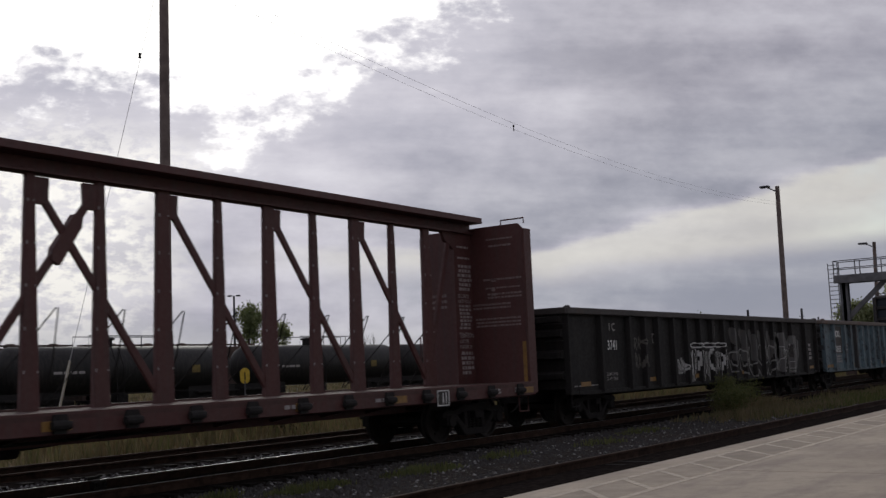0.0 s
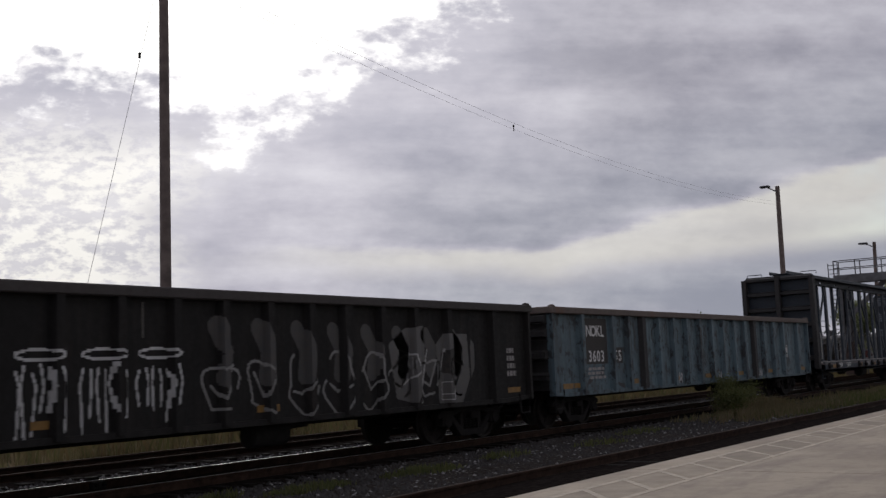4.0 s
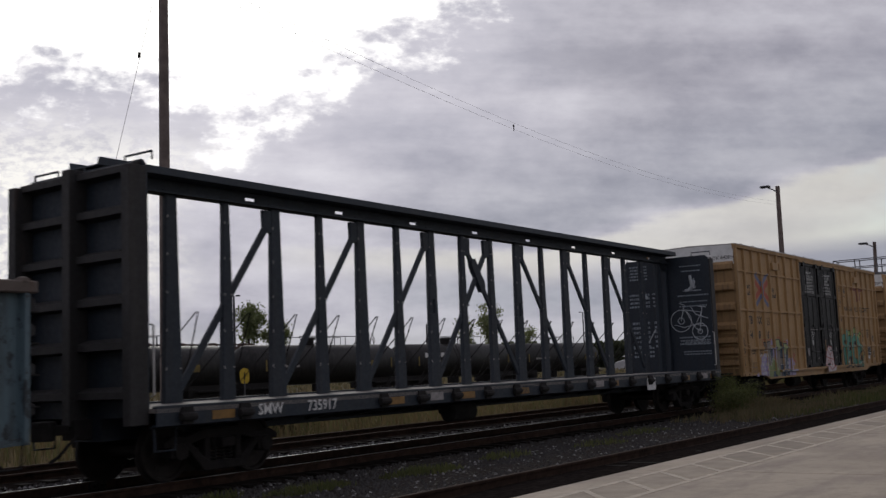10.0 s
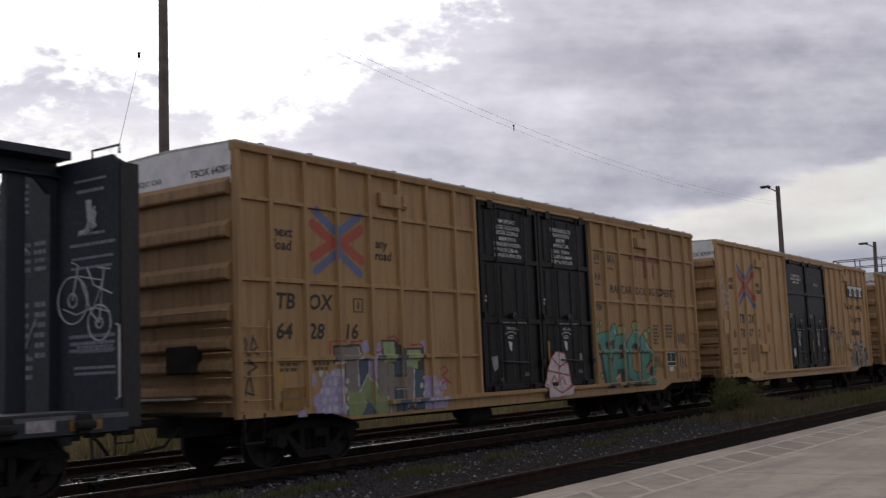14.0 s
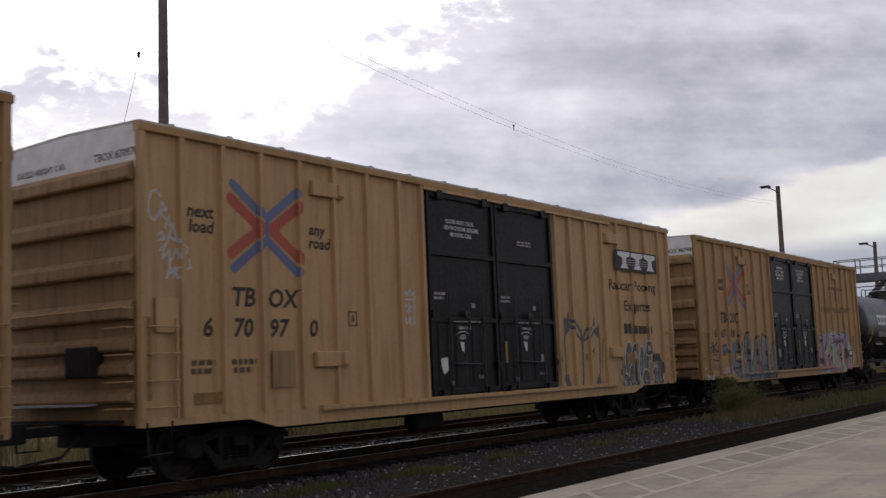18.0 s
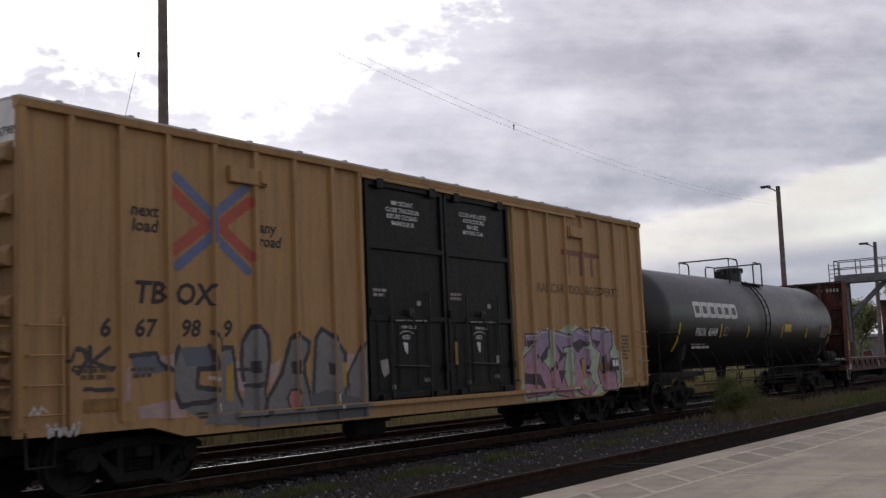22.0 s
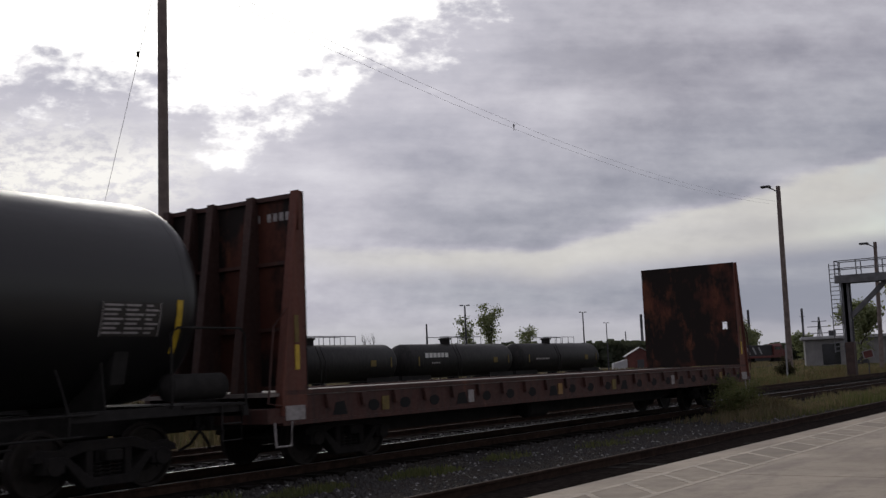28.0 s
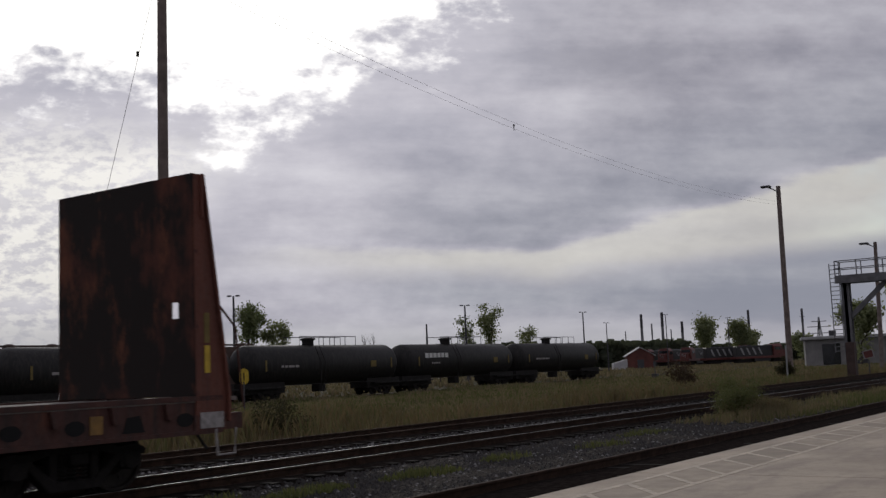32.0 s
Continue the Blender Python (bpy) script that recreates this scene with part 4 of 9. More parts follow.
        spray(car, [(chalk, 0.02, (0.40, 0.41, 0.42), (0.45, 0.46, 0.47), (0, 0, 0), 0.0, (0, 0, 0), 0.0)], lambda x, z: yp + 0.004, 0.78, label="pale chalk scrawl low on the side", cell=0.018)
    else:
        lettering(car, "I C", -7.95, 2.3, 0.2, FADED, yp)
        lettering(car, "3741", -8.08, 1.82, 0.24, WHITE, yp, 0.85)
        lettering(car, "LD LMT  213000", -8.2, 1.17, 0.08, FADED, yp, 0.8)
        lettering(car, "LT  WT   72400", -8.2, 1.05, 0.08, FADED, yp, 0.8)
        for x0 in (-9.6, -5.75, -2.4, 1.6, 9.1):
            plate(car, "reflector", x0, x0 + 0.5, 0.95, 1.06, yp, YELLOW)
        for x0, x1, za, zb in ((-5.33, -5.05, 2.21, 2.24), (-5.33, -5.05, 1.98, 2.0), (-5.33, -5.31, 1.98, 2.24), (-5.07, -5.05, 1.98, 2.24)):
            plate(car, "plate_line", x0, x1, za, zb, yp, FADED)
        bars(car, 9.1, 9.5, 1.25, 1.9, 4, FADED, yp, 8)
        bars(car, -10.0, -8.6, 0.94, 0.98, 1, FADED, yp, 9)
        # white spray on the black sheets: three dripping tags, then loose outlined letters
        posts = [-half + o for o in (1.55, 3.2, 4.15, 5.05, 6.08, 7.08, 8.07, 9.05, 10.03, 10.98, 11.95, 12.92, 13.87, 14.84, 15.85, 16.95, 18.6)]

        def side(x, z):
            near = min(abs(x - p) for p in posts)
            return -Y0 - 0.012 - 0.14 * max(0.0, min(1.0, (0.11 - near) / 0.044))

        faint = scrawl(-6.5, -6.05, 1.78, 2.2, 2, 71) + scrawl(-6.48, -5.9, 1.3, 1.72, 3, 74) + [[(-6.08, 2.02), (-5.98, 2.08), (-5.9, 2.02), (-5.98, 1.94), (-6.08, 2.02)], [(-0.61, 2.6), (-0.61, 2.14)]]
        spray(car, [(faint, 0.022, (0.06, 0.056, 0.05), (0.075, 0.07, 0.062), (0, 0, 0), 0.0, (0, 0, 0), 0.0)], side, 0.8, label="faint grey scrawl", cell=0.018)
        rng = random.Random(5)
        W1, W2, NO = (0.42, 0.42, 0.41), (0.55, 0.55, 0.54), (0.0, 0.0, 0.0)
        tags = []
        for k, xa in enumerate((-3.75, -2.65, -1.65, -0.72)):
            if k:
                tags.append([(xa + 0.36 + 0.34 * math.cos(a), 1.9 + 0.07 * math.sin(a)) for a in [q * 0.7 for q in range(10)]])
            for j in range(6 if k else 9):
                x = xa + 0.04 + j * (0.12 if k else 0.075)
                if k:
                    tags.append([(x, 1.72 + rng.uniform(-0.06, 0.06)), (x + rng.uniform(-0.07, 0.07), 1.5), (x + rng.uniform(-0.02, 0.02), rng.uniform(0.8, 1.2))])
                else:
                    tags.append([(x - 0.02, 1.45 + rng.uniform(-0.1, 0.1)), (x + 0.06, 1.3), (x - 0.05 + rng.uniform(-0.1, 0.1), 1.1)])
        spray(car, [(tags, 0.019, W1, W2, W1, 0.0, NO, 0.0)], side, 0.76, label="dripping white spray-paint tags")
        loops, fills = [], []
        for k in range(8):
            xc = 0.85 + k * 0.9
            loops.append([(xc + (0.34 + 0.08 * math.sin(3 * a + k)) * math.cos(a), 1.35 + (0.42 + 0.12 * math.cos(2 * a + k)) * math.sin(a)) for a in [q * 0.2 + k for q in range(28 - 3 * (k % 3))]])
            loops.append([(xc - 0.2, 1.4 + 0.2 * math.sin(k * 2)), (xc, 1.2), (xc + 0.25, 1.5 + 0.2 * math.cos(k))])
            fills.append([(xc - 0.1, 2.3 - 0.02 * k), (xc + 0.12, 1.9), (xc + 0.05, 1.5)])
        spray(car, [(fills, 0.15, (0.05, 0.05, 0.05), (0.055, 0.055, 0.055), (0.05, 0.05, 0.05), 0.0, NO, 0.0), (loops, 0.022, (0.16, 0.16, 0.155), (0.3, 0.3, 0.29), W1, 0.0, NO, 0.0)], side, 0.76, label="smeared grey outlined graffiti letters")
        # a wide grey letter over the last panels, with a stencilled frame on it
        mid = (0.115, 0.115, 0.113)
        art = [("fill", [(5.2, 1.0), (5.0, 2.0), (5.5, 2.3), (6.1, 2.35), (6.15, 1.5), (5.7, 0.9)], (0.07, 0.07, 0.07), mid),
               ("fill", [(6.55, 0.86), (6.5, 2.0), (6.75, 2.2), (7.6, 2.2), (7.66, 1.3), (7.35, 0.82)], (0.075, 0.075, 0.074), mid),
               ("fill", [(6.62, 1.45), (6.66, 1.85), (6.95, 1.92), (7.2, 1.78), (7.22, 1.55), (6.95, 1.38)], (0.02, 0.019, 0.018), (0.02, 0.019, 0.018)),
               ("fill", [(7.7, 1.3), (7.72, 2.1), (7.86, 2.0), (7.84, 1.5)], (0.05, 0.05, 0.05), (0.09, 0.09, 0.09)),
               ("line", [(6.75, 1.9), (6.6, 1.4)], W1, 0.012), ("line", [(5.3, 1.9), (5.7, 1.8), (5.85, 1.5), (5.6, 1.35), (5.3, 1.2)], W1, 0.016), ("line", [(6.2, 1.9), (6.0, 1.2), (5.8, 0.9)], W1, 0.014)]
        art += [("line", line, W1, 0.009) for line in ([(6.65, 0.91), (7.08, 0.91), (7.08, 1.25), (6.65, 1.25), (6.65, 0.91)], [(6.9, 0.91), (6.9, 1.25)], [(6.65, 1.02), (7.08, 1.02)])]
        mural(car, art, side, 0.78, "smeared grey spray-painted letters", 0.018)
    return car


TAN = (0.37, 0.225, 0.092)


# ---- high boxcars ----
def boxcar(xt, mat, door_mat, label, kind):
    half, W, EAVE = 9.3, 1.59, 5.18
    car = start_car("boxcar", xt, label, "boxcar", half)
    YS = W - 0.075
    # hollow shell: side sheets, ends, roof, floor
    for s in (-1, 1):
        y0, y1 = sorted((s * YS, s * (YS - 0.03)))
        part("side_sheet", Geo().box(-half, y0, 0.92, -2.4, y1, EAVE), mat, car)
        part("side_sheet", Geo().box(2.6, y0, 0.92, half, y1, EAVE), mat, car)
        part("eave_rail", Geo().prism([(s * (YS - 0.05), EAVE - 0.12), (s * (W + 0.01), EAVE - 0.10), (s * (W + 0.03), EAVE), (s * (YS - 0.05), EAVE + 0.05)], "x", -half - 0.02, half + 0.02), mat, car)
        part("side_sill", Geo().prism([(-half, 0.88), (-7.2, 0.88), (-6.6, 0.72), (6.6, 0.72), (7.2, 0.88), (half, 0.88), (half, 1.0), (-half, 1.0)], "y", *sorted((s * (YS - 0.06), s * (YS + 0.035)))), mat, car)
        offs = [0.05, 0.78, 1.6, 2.43, 3.33, 4.2, 5.1, 6.05, 6.78, 12.02, 12.75, 13.56, 14.42, 15.3, 16.15, 17.02, 17.92, 18.53]
        for j, o in enumerate(offs):
            x, w = -half + o, 0.06 if 0 < j < 17 else 0.07
            g = Geo().prism([(x - w, s * YS), (x - w * 0.7, s * W), (x + w * 0.7, s * W), (x + w, s * YS)], "z", 0.99, EAVE - 0.1)
            part("side_post", g, mat, car)
        if kind == 1:
            for z in (4.34, 3.05, 1.78):
                for xa, xb in ((-half + 0.1, -2.5), (2.75, half - 0.1)):
                    part("belt_rail", Geo().prism([(s * YS, z - 0.045), (s * (W - 0.02), z - 0.03), (s * (W - 0.02), z + 0.03), (s * YS, z + 0.045)], "x", xa, xb), mat, car)
        # pair of plug doors with rails, panels and lock rods
        for n, (xa, xb) in enumerate(((-2.36, 0.08), (0.12, 2.56))):
            door = part("plug_door", Geo().box(xa, *sorted((s * YS, s * (YS - 0.05)))[:1], 1.02, xb, sorted((s * YS, s * (YS - 0.05)))[1], 5.0), door_mat, car, "black steel plug door", 0.01)
            yo = s * YS
            fr = Geo()
            for zc in (1.08, 2.48, 3.79, 4.95):
                fr.box(xa, *sorted((yo, yo + s * 0.05))[:1], zc - 0.05, xb, sorted((yo, yo + s * 0.05))[1], zc + 0.05)
            for xc in (xa + 0.05, xb - 0.05):
                fr.box(xc - 0.05, *sorted((yo, yo + s * 0.05))[:1], 1.02, xc + 0.05, sorted((yo, yo + s * 0.05))[1], 5.0)
            part("door_frame", fr, door_mat, door, bevel=0.008)
            for i in range(3):
                px = xa + 0.45 + i * 0.6
                for z0, z1 in ((1.2, 2.38), (2.6, 3.68), (3.9, 4.85)):
                    if kind == 1 or z0 < 2.2:
                        part("door_panel", Geo().prism([(px - 0.22, yo), (px - 0.17, yo + s * 0.025), (px + 0.17, yo + s * 0.025), (px + 0.22, yo)], "z", z0, z1), door_mat, door)
            for rx in (xa + 0.62, xb - 0.62):
                part("lock_rod", Geo().tube([(rx, yo + s * 0.07, 1.0), (rx, yo + s * 0.07, 5.05 if kind == 1 else 3.0)], 0.018, 8), ROD, door, smooth=True)
            part("lock_crank", Geo().tube([(xa + 1.2, yo + s * 0.06, 2.62), (xa + 1.24, yo + s * 0.1, 2.6), (xa + 1.26, yo + s * 0.1, 2.3)], 0.02, 6).lathe([(0, 0.09), (0.05, 0.07)], "y", 12, (xa + 1.22, yo + (s * 0.05 if s > 0 else -0.1), 2.6)), ROD, door)
            for bx, bz in ((xa + 0.08, 2.59), (xb - 0.08, 1.57)):
                part("door_bracket", Geo().slab((bx, yo + s * 0.045, bz), 0.12, 0.09, 0.14), door_mat, door)
            for bx in (xa + 0.4, xb - 0.4):
                part("roller_hanger", Geo().slab((bx, yo + s * 0.05, 4.95), 0.2, 0.1, 0.18), door_mat, door)
                part("floor_roller", Geo().slab((bx - 0.05, yo + s * 0.06, 1.05), 0.2, 0.12, 0.14), door_mat, door)
            part("lock_handle", Geo().tube([(xa + 0.7, yo + s * 0.06, 1.62), (xa + 0.72, yo + s * 0.11, 1.62), (xa + 1.7, yo + s * 0.11, 1.58)], 0.02, 6), ROD, door)
        part("door_track", Geo().box(-5.6, *sorted((s * (YS + 0.03), s * (W + 0.06)))[:1], 0.93, 5.6, sorted((s * (YS + 0.03), s * (W + 0.06)))[1], 1.006), mat, car)
        part("door_track", Geo().box(-2.5, *sorted((s * YS, s * (W + 0.02)))[:1], 5.0, 5.6, sorted((s * YS, s * (W + 0.02)))[1], 5.07), mat, car)
        for x, f in ((-5.28, 1), (5.62, -1)):
            for z in (4.66, 1.77) if kind == 2 else (4.66,):
                part("door_stop", Geo().box(x - 0.4, *sorted((s * YS, s * (W + 0.02)))[:1], z - 0.13, x + 0.4, sorted((s * YS, s * (W + 0.02)))[1], z + 0.13).box(x + f * 0.3 - 0.07, *sorted((s * YS, s * (W + 0.06)))[:1], z - 0.1, x + f * 0.3 + 0.07, sorted((s * YS, s * (W + 0.06)))[1], z + 0.12), mat, car, bevel=0.012)
    part("floor_plate", Geo().box(-half + 0.05, -YS + 0.05, 0.98, half - 0.05, YS - 0.05, 1.06), BLACK, car)
    part("center_sill", Geo().box(-half, -0.32, 0.6, half, 0.32, 0.98), BLACK, car)
    # roof of raised panels
    roof = part("roof", Geo().prism([(-W, EAVE + 0.0), (0, EAVE + 0.05), (W, EAVE + 0.0), (W, EAVE + 0.04), (0, EAVE + 0.09), (-W, EAVE + 0.04)], "x", -half, half), ROOF, car, "pale galvanised roof")
    for i in range(16):
        x = -half + 0.6 + i * 1.163
        part("roof_seam", Geo().prism([(-W, EAVE + 0.03), (0, EAVE + 0.08), (W, EAVE + 0.03), (W, EAVE + 0.065), (0, EAVE + 0.115), (-W, EAVE + 0.065)], "x", x - 0.04, x + 0.04), ROOF, roof)
    for s in (-1, 1):
        xe = s * half
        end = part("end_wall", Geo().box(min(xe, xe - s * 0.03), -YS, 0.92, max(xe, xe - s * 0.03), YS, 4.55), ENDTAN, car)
        part("end_gable", Geo().prism([(-YS, 4.55), (YS, 4.55), (YS, EAVE), (0, EAVE + 0.045), (-YS, EAVE)], "x", min(xe, xe - s * 0.03), max(xe, xe - s * 0.03)), PALE, end, "white painted gable band")
        for z, tall in ((4.38, 0.22), (3.70, 0.22), (3.04, 0.22), (2.40, 0.22), (1.96, 0.16), (1.62, 0.16), (1.24, 0.14)):
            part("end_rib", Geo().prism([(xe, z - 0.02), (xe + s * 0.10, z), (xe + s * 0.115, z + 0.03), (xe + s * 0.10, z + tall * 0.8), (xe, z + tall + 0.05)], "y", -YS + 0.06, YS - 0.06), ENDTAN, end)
        for yy in (-YS, YS):
            part("corner_post", Geo().box(min(xe + s * 0.02, xe - s * 0.12), min(yy, yy * 1.03), 0.9, max(xe + s * 0.02, xe - s * 0.12), max(yy, yy * 1.03), EAVE), mat, end, bevel=0.01)
        for z in (1.15, 1.52, 1.9, 2.28):
            grab(car, "ladder_rung", [(xe + s * 0.02, -1.42, z), (xe + s * 0.13, -1.42, z), (xe + s * 0.13, -0.95, z), (xe + s * 0.02, -0.95, z)], 0.014, mat)
            xa, xb = sorted((xe - s * 0.08, xe - s * 0.62))
            for sy in (-1, 1):
                grab(car, "side_grab", [(xa, sy * W, z), (xa, sy * (W + 0.07), z), (xb, sy * (W + 0.07), z), (xb, sy * W, z)], 0.014, mat)
        for xx in (xe - s * 0.06, xe - s * 0.64):
            part("ladder_stile", Geo().box(xx - 0.02, -W - 0.01, 1.0, xx + 0.02, -W + 0.02, 2.4), mat, car)
        part("end_platform", Geo().box(min(xe, xe + s * 0.22), -1.2, 0.96, max(xe, xe + s * 0.22), 1.2, 1.0), BLACK, car)
        grab(car, "end_rail", [(xe + s * 0.02, -1.45, 2.55), (xe + s * 0.2, -1.45, 2.55), (xe + s * 0.2, 1.45, 2.55), (xe + s * 0.02, 1.45, 2.55)], 0.016, mat)
        if s < 0:
            part("brake_housing", Geo().box(xe - 0.24, -0.78, 1.60, xe, -0.18, 2.04), BLACK, car, bevel=0.02)
            part("brake_step", Geo().box(xe - 0.30, -0.66, 1.20, xe - 0.02, 1.1, 1.23), ROOF, car, "pale grated brake step")
        truck(car, s * 7.05)
        coupler(car, xe, s, 1.02)
        for yy in (-W + 0.04, W - 0.04):
            step_irons(car, xe - s * 0.33 - 0.22, yy, 0.5, 0.95, 0.45, BLACK)
    brake_gear(car, -1.6, 0.52)
    yp = -YS - 0.008
    ty = yp - (0.022 if kind == 1 else 0.0)
    # reporting marks between the posts
    marks = {1: "TBOX 642816", 2: "TBOX 670970", 3: "TBOX 667989"}[kind]
    if kind == 1:
        spots = (("TB", -8.39, 2.6, 0.23), ("OX", -7.62, 2.6, 0.23), ("64", -8.40, 2.11, 0.23), ("28", -7.62, 2.11, 0.23), ("16", -6.72, 2.11, 0.23), ("next", -8.42, 3.78, 0.15), ("load", -8.42, 3.56, 0.15), ("any", -5.76, 3.76, 0.15), ("road", -5.78, 3.54, 0.15))
        cx, cz, sx, sz = -6.83, 3.77, 0.61, 0.47
    elif kind == 2:
        spots = (("TB", -7.51, 2.62, 0.26), ("OX", -6.72, 2.62, 0.26), ("6", -8.10, 2.15, 0.25), ("70", -7.48, 2.15, 0.25), ("97", -6.70, 2.15, 0.25), ("0", -5.76, 2.15, 0.25), ("next", -8.37, 3.93, 0.17), ("load", -8.34, 3.70, 0.17), ("any", -5.70, 3.86, 0.17), ("road", -5.72, 3.63, 0.17))
        cx, cz, sx, sz = -6.74, 3.86, 0.74, 0.62
    else:
        spots = (("TB", -7.46, 2.62, 0.28), ("OX", -6.72, 2.62, 0.28), ("6", -8.03, 2.15, 0.22), ("67", -7.45, 2.15, 0.22), ("98", -6.62, 2.15, 0.22), ("9", -5.80, 2.15, 0.22), ("next", -7.50, 3.85, 0.16), ("load", -7.48, 3.63, 0.16), ("any", -4.98, 3.80, 0.16), ("road", -5.0, 3.58, 0.16))
        cx, cz, sx, sz = -5.98, 3.83, 0.74, 0.62
    belts = (4.34, 3.05, 1.78) if kind == 1 else ()

    def face(x, z):
        near = min(abs(x + half - o) for o in offs)
        out = 0.075 * max(0.0, min(1.0, (0.06 - near) / 0.018))
        if 2.75 < abs(x + 0.05) < half - 0.1:
            for b in belts:
                out = max(out, 0.057 * max(0.0, min(1.0, (0.047 - abs(z - b)) / 0.015)))
        if z < 1.0:
            out = max(out, 0.137 if z > 0.93 and abs(x) < 5.6 else 0.037)
        return -YS - out

    cuts = [-half + o + q for o in offs for q in (-0.06, -0.042, 0.042, 0.06)]
    for word, x, z, h in spots:
        drape(car, word, x - 0.03, z, h * 1.1, INK, face, cuts, 1.08, 0.04, 0.17)
    # crossed arms, each a red stripe towards the level and a blue stripe towards the upright
    arms = []
    for ax in (-1, 1):
        for az in (-1, 1):
            arms.append(([[(cx + ax * 0.05, cz + az * 0.19), (cx + ax * (sx - 0.03), cz + az * (sz + 0.04))], [(cx, cz), (cx, cz + az * 0.2)]], 0.076, (0.075, 0.13, 0.29), (0.085, 0.15, 0.32), BLUE, 0.0, 0, 0.0))
    for ax in (-1, 1):
        for az in (-1, 1):
            arms.append(([[(cx + ax * 0.15, cz + az * 0.02), (cx + ax * (sx + 0.03), cz + az * (sz - 0.19))]], 0.09, (0.42, 0.06, 0.04), (0.40, 0.05, 0.035), RED, 0.0, 0, 0.0))
    fade = 0.12
    arms = [(st, r, tuple(c * (1 - fade) + t * fade for c, t in zip(lo, TAN)), tuple(c * (1 - fade) + t * fade for c, t in zip(hi, TAN)), (0, 0, 0), 0.0, (0, 0, 0), 0.0) for st, r, lo, hi, _, _, _, _ in arms]
    spray(car, arms, face, 1.0, "arrow_emblem", "faded red and blue crossed arrows")
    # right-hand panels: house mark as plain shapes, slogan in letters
    if kind == 2:
        plate(car, "logo_panel", 5.81, 8.35, 3.87, 4.40, -W - 0.004, INK, "black logo panel")
        for x0, w in ((5.95, 0.72), (6.75, 0.72), (7.55, 0.72)):
            g = Geo().prism([(x0, 4.36), (x0 + w, 4.36), (x0 + w, 4.26), (x0 + w * 0.68, 4.2), (x0 + w * 0.68, 4.05), (x0 + w * 0.85, 3.93), (x0 + w * 0.2, 3.93), (x0 + w * 0.36, 4.05), (x0 + w * 0.36, 4.2), (x0, 4.26)], "y", -W - 0.014, -W - 0.008)
            part("logo_bar", g, WHITE, car)
        for k in range(3):
            plate(car, "logo_line", 6.2, 7.9, 4.03 + k * 0.06, 4.05 + k * 0.06, -W - 0.008, FADED)
        drape(car, "Railcar Pooling", 5.48, 3.37, 0.26, INK, face, cuts, 1.30)
        drape(car, "Experts", 6.30, 2.84, 0.26, INK, face, cuts, 1.30)
        for xa, xb, za, zb in ((6.26, 6.45, 2.24, 2.50), (6.50, 6.68, 2.24, 2.50), (6.72, 6.92, 2.24, 2.44), (7.14, 7.36, 2.24, 2.44), (7.40, 7.60, 2.24, 2.44), (7.64, 7.9, 2.24, 2.44)):
            plate(car, "address_bar", xa, xb, za, zb, face((xa + xb) / 2, za) - 0.002, INK)
        lettering(car, "CLOSE AND LOCK", -1.68, 4.42, 0.085, WHITE, ty), lettering(car, "BOTH DOORS BEFORE", -1.72, 4.29, 0.085, WHITE, ty), lettering(car, "MOVING CAR", -1.52, 4.16, 0.085, WHITE, ty)
        bars(car, 0.95, 1.75, 4.12, 4.25, 2, FADED, yp - 0.03, 6)
        bars(car, -half + 0.95, -half + 1.5, 1.55, 1.8, 2, FADEDINK, yp + 0.004, 3), bars(car, -half + 1.75, -half + 2.3, 1.55, 1.8, 2, FADEDINK, yp + 0.004, 4)
        plate(car, "reflector", -half + 1.0, -half + 1.6, 1.15, 1.32, yp, YELLOW), plate(car, "reflector", 6.3, 6.9, 1.45, 1.75, yp, YELLOW)
        plate(car, "corner_stripe", -9.26, -9.14, 1.25, 2.42, -W - 0.004, YELLOW, "dull yellow corner stripe")
        plate(car, "route_board", -9.02, -8.60, 2.20, 2.70, yp - 0.02, mat, thick=0.02)
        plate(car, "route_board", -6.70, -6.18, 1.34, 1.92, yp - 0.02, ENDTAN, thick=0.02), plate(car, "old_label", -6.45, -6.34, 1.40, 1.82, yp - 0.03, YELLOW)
        WT2, NO2 = (0.50, 0.49, 0.47), (0, 0, 0)
        tag = [[(-3.1, 3.0), (-3.1, 2.85), (-2.8, 2.85), (-2.8, 3.0), (-2.9, 2.92), (-2.95, 3.05), (-3.02, 2.92), (-3.1, 3.0)]] + scrawl(-3.18, -2.75, 2.58, 2.8, 3, 5) + scrawl(-3.15, -2.78, 2.36, 2.55, 3, 6)
        tag += [[(-8.88, 4.16), (-8.95, 4.25), (-9.05, 4.22), (-9.1, 4.05), (-9.09, 3.86), (-9.0, 3.80), (-8.93, 3.92)], [(-8.92, 3.86), (-8.85, 4.08), (-8.78, 3.98), (-8.90, 3.94), (-8.76, 3.82)], [(-8.80, 3.72), (-8.73, 3.88), (-8.70, 3.74)]]
        tag += [[(-8.94, 3.60), (-8.85, 3.66), (-8.82, 3.55), (-8.94, 3.52)], [(-8.78, 3.48), (-8.66, 3.78), (-8.58, 3.55), (-8.76, 3.60), (-8.56, 3.52)], [(-8.90, 3.38), (-8.80, 3.48), (-8.86, 3.26), (-8.72, 3.40), (-8.74, 3.18), (-8.60, 3.42), (-8.56, 3.28)], [(-8.5, 3.48), (-8.38, 3.46), (-8.46, 3.22)], [(-8.78, 2.98), (-8.72, 3.16), (-8.66, 3.08), (-8.74, 3.06)], [(-8.64, 3.14), (-8.58, 3.0)], [(-8.58, 3.15), (-8.66, 3.0)], [(-8.36, 3.28), (-8.32, 3.16), (-8.44, 3.12)]]
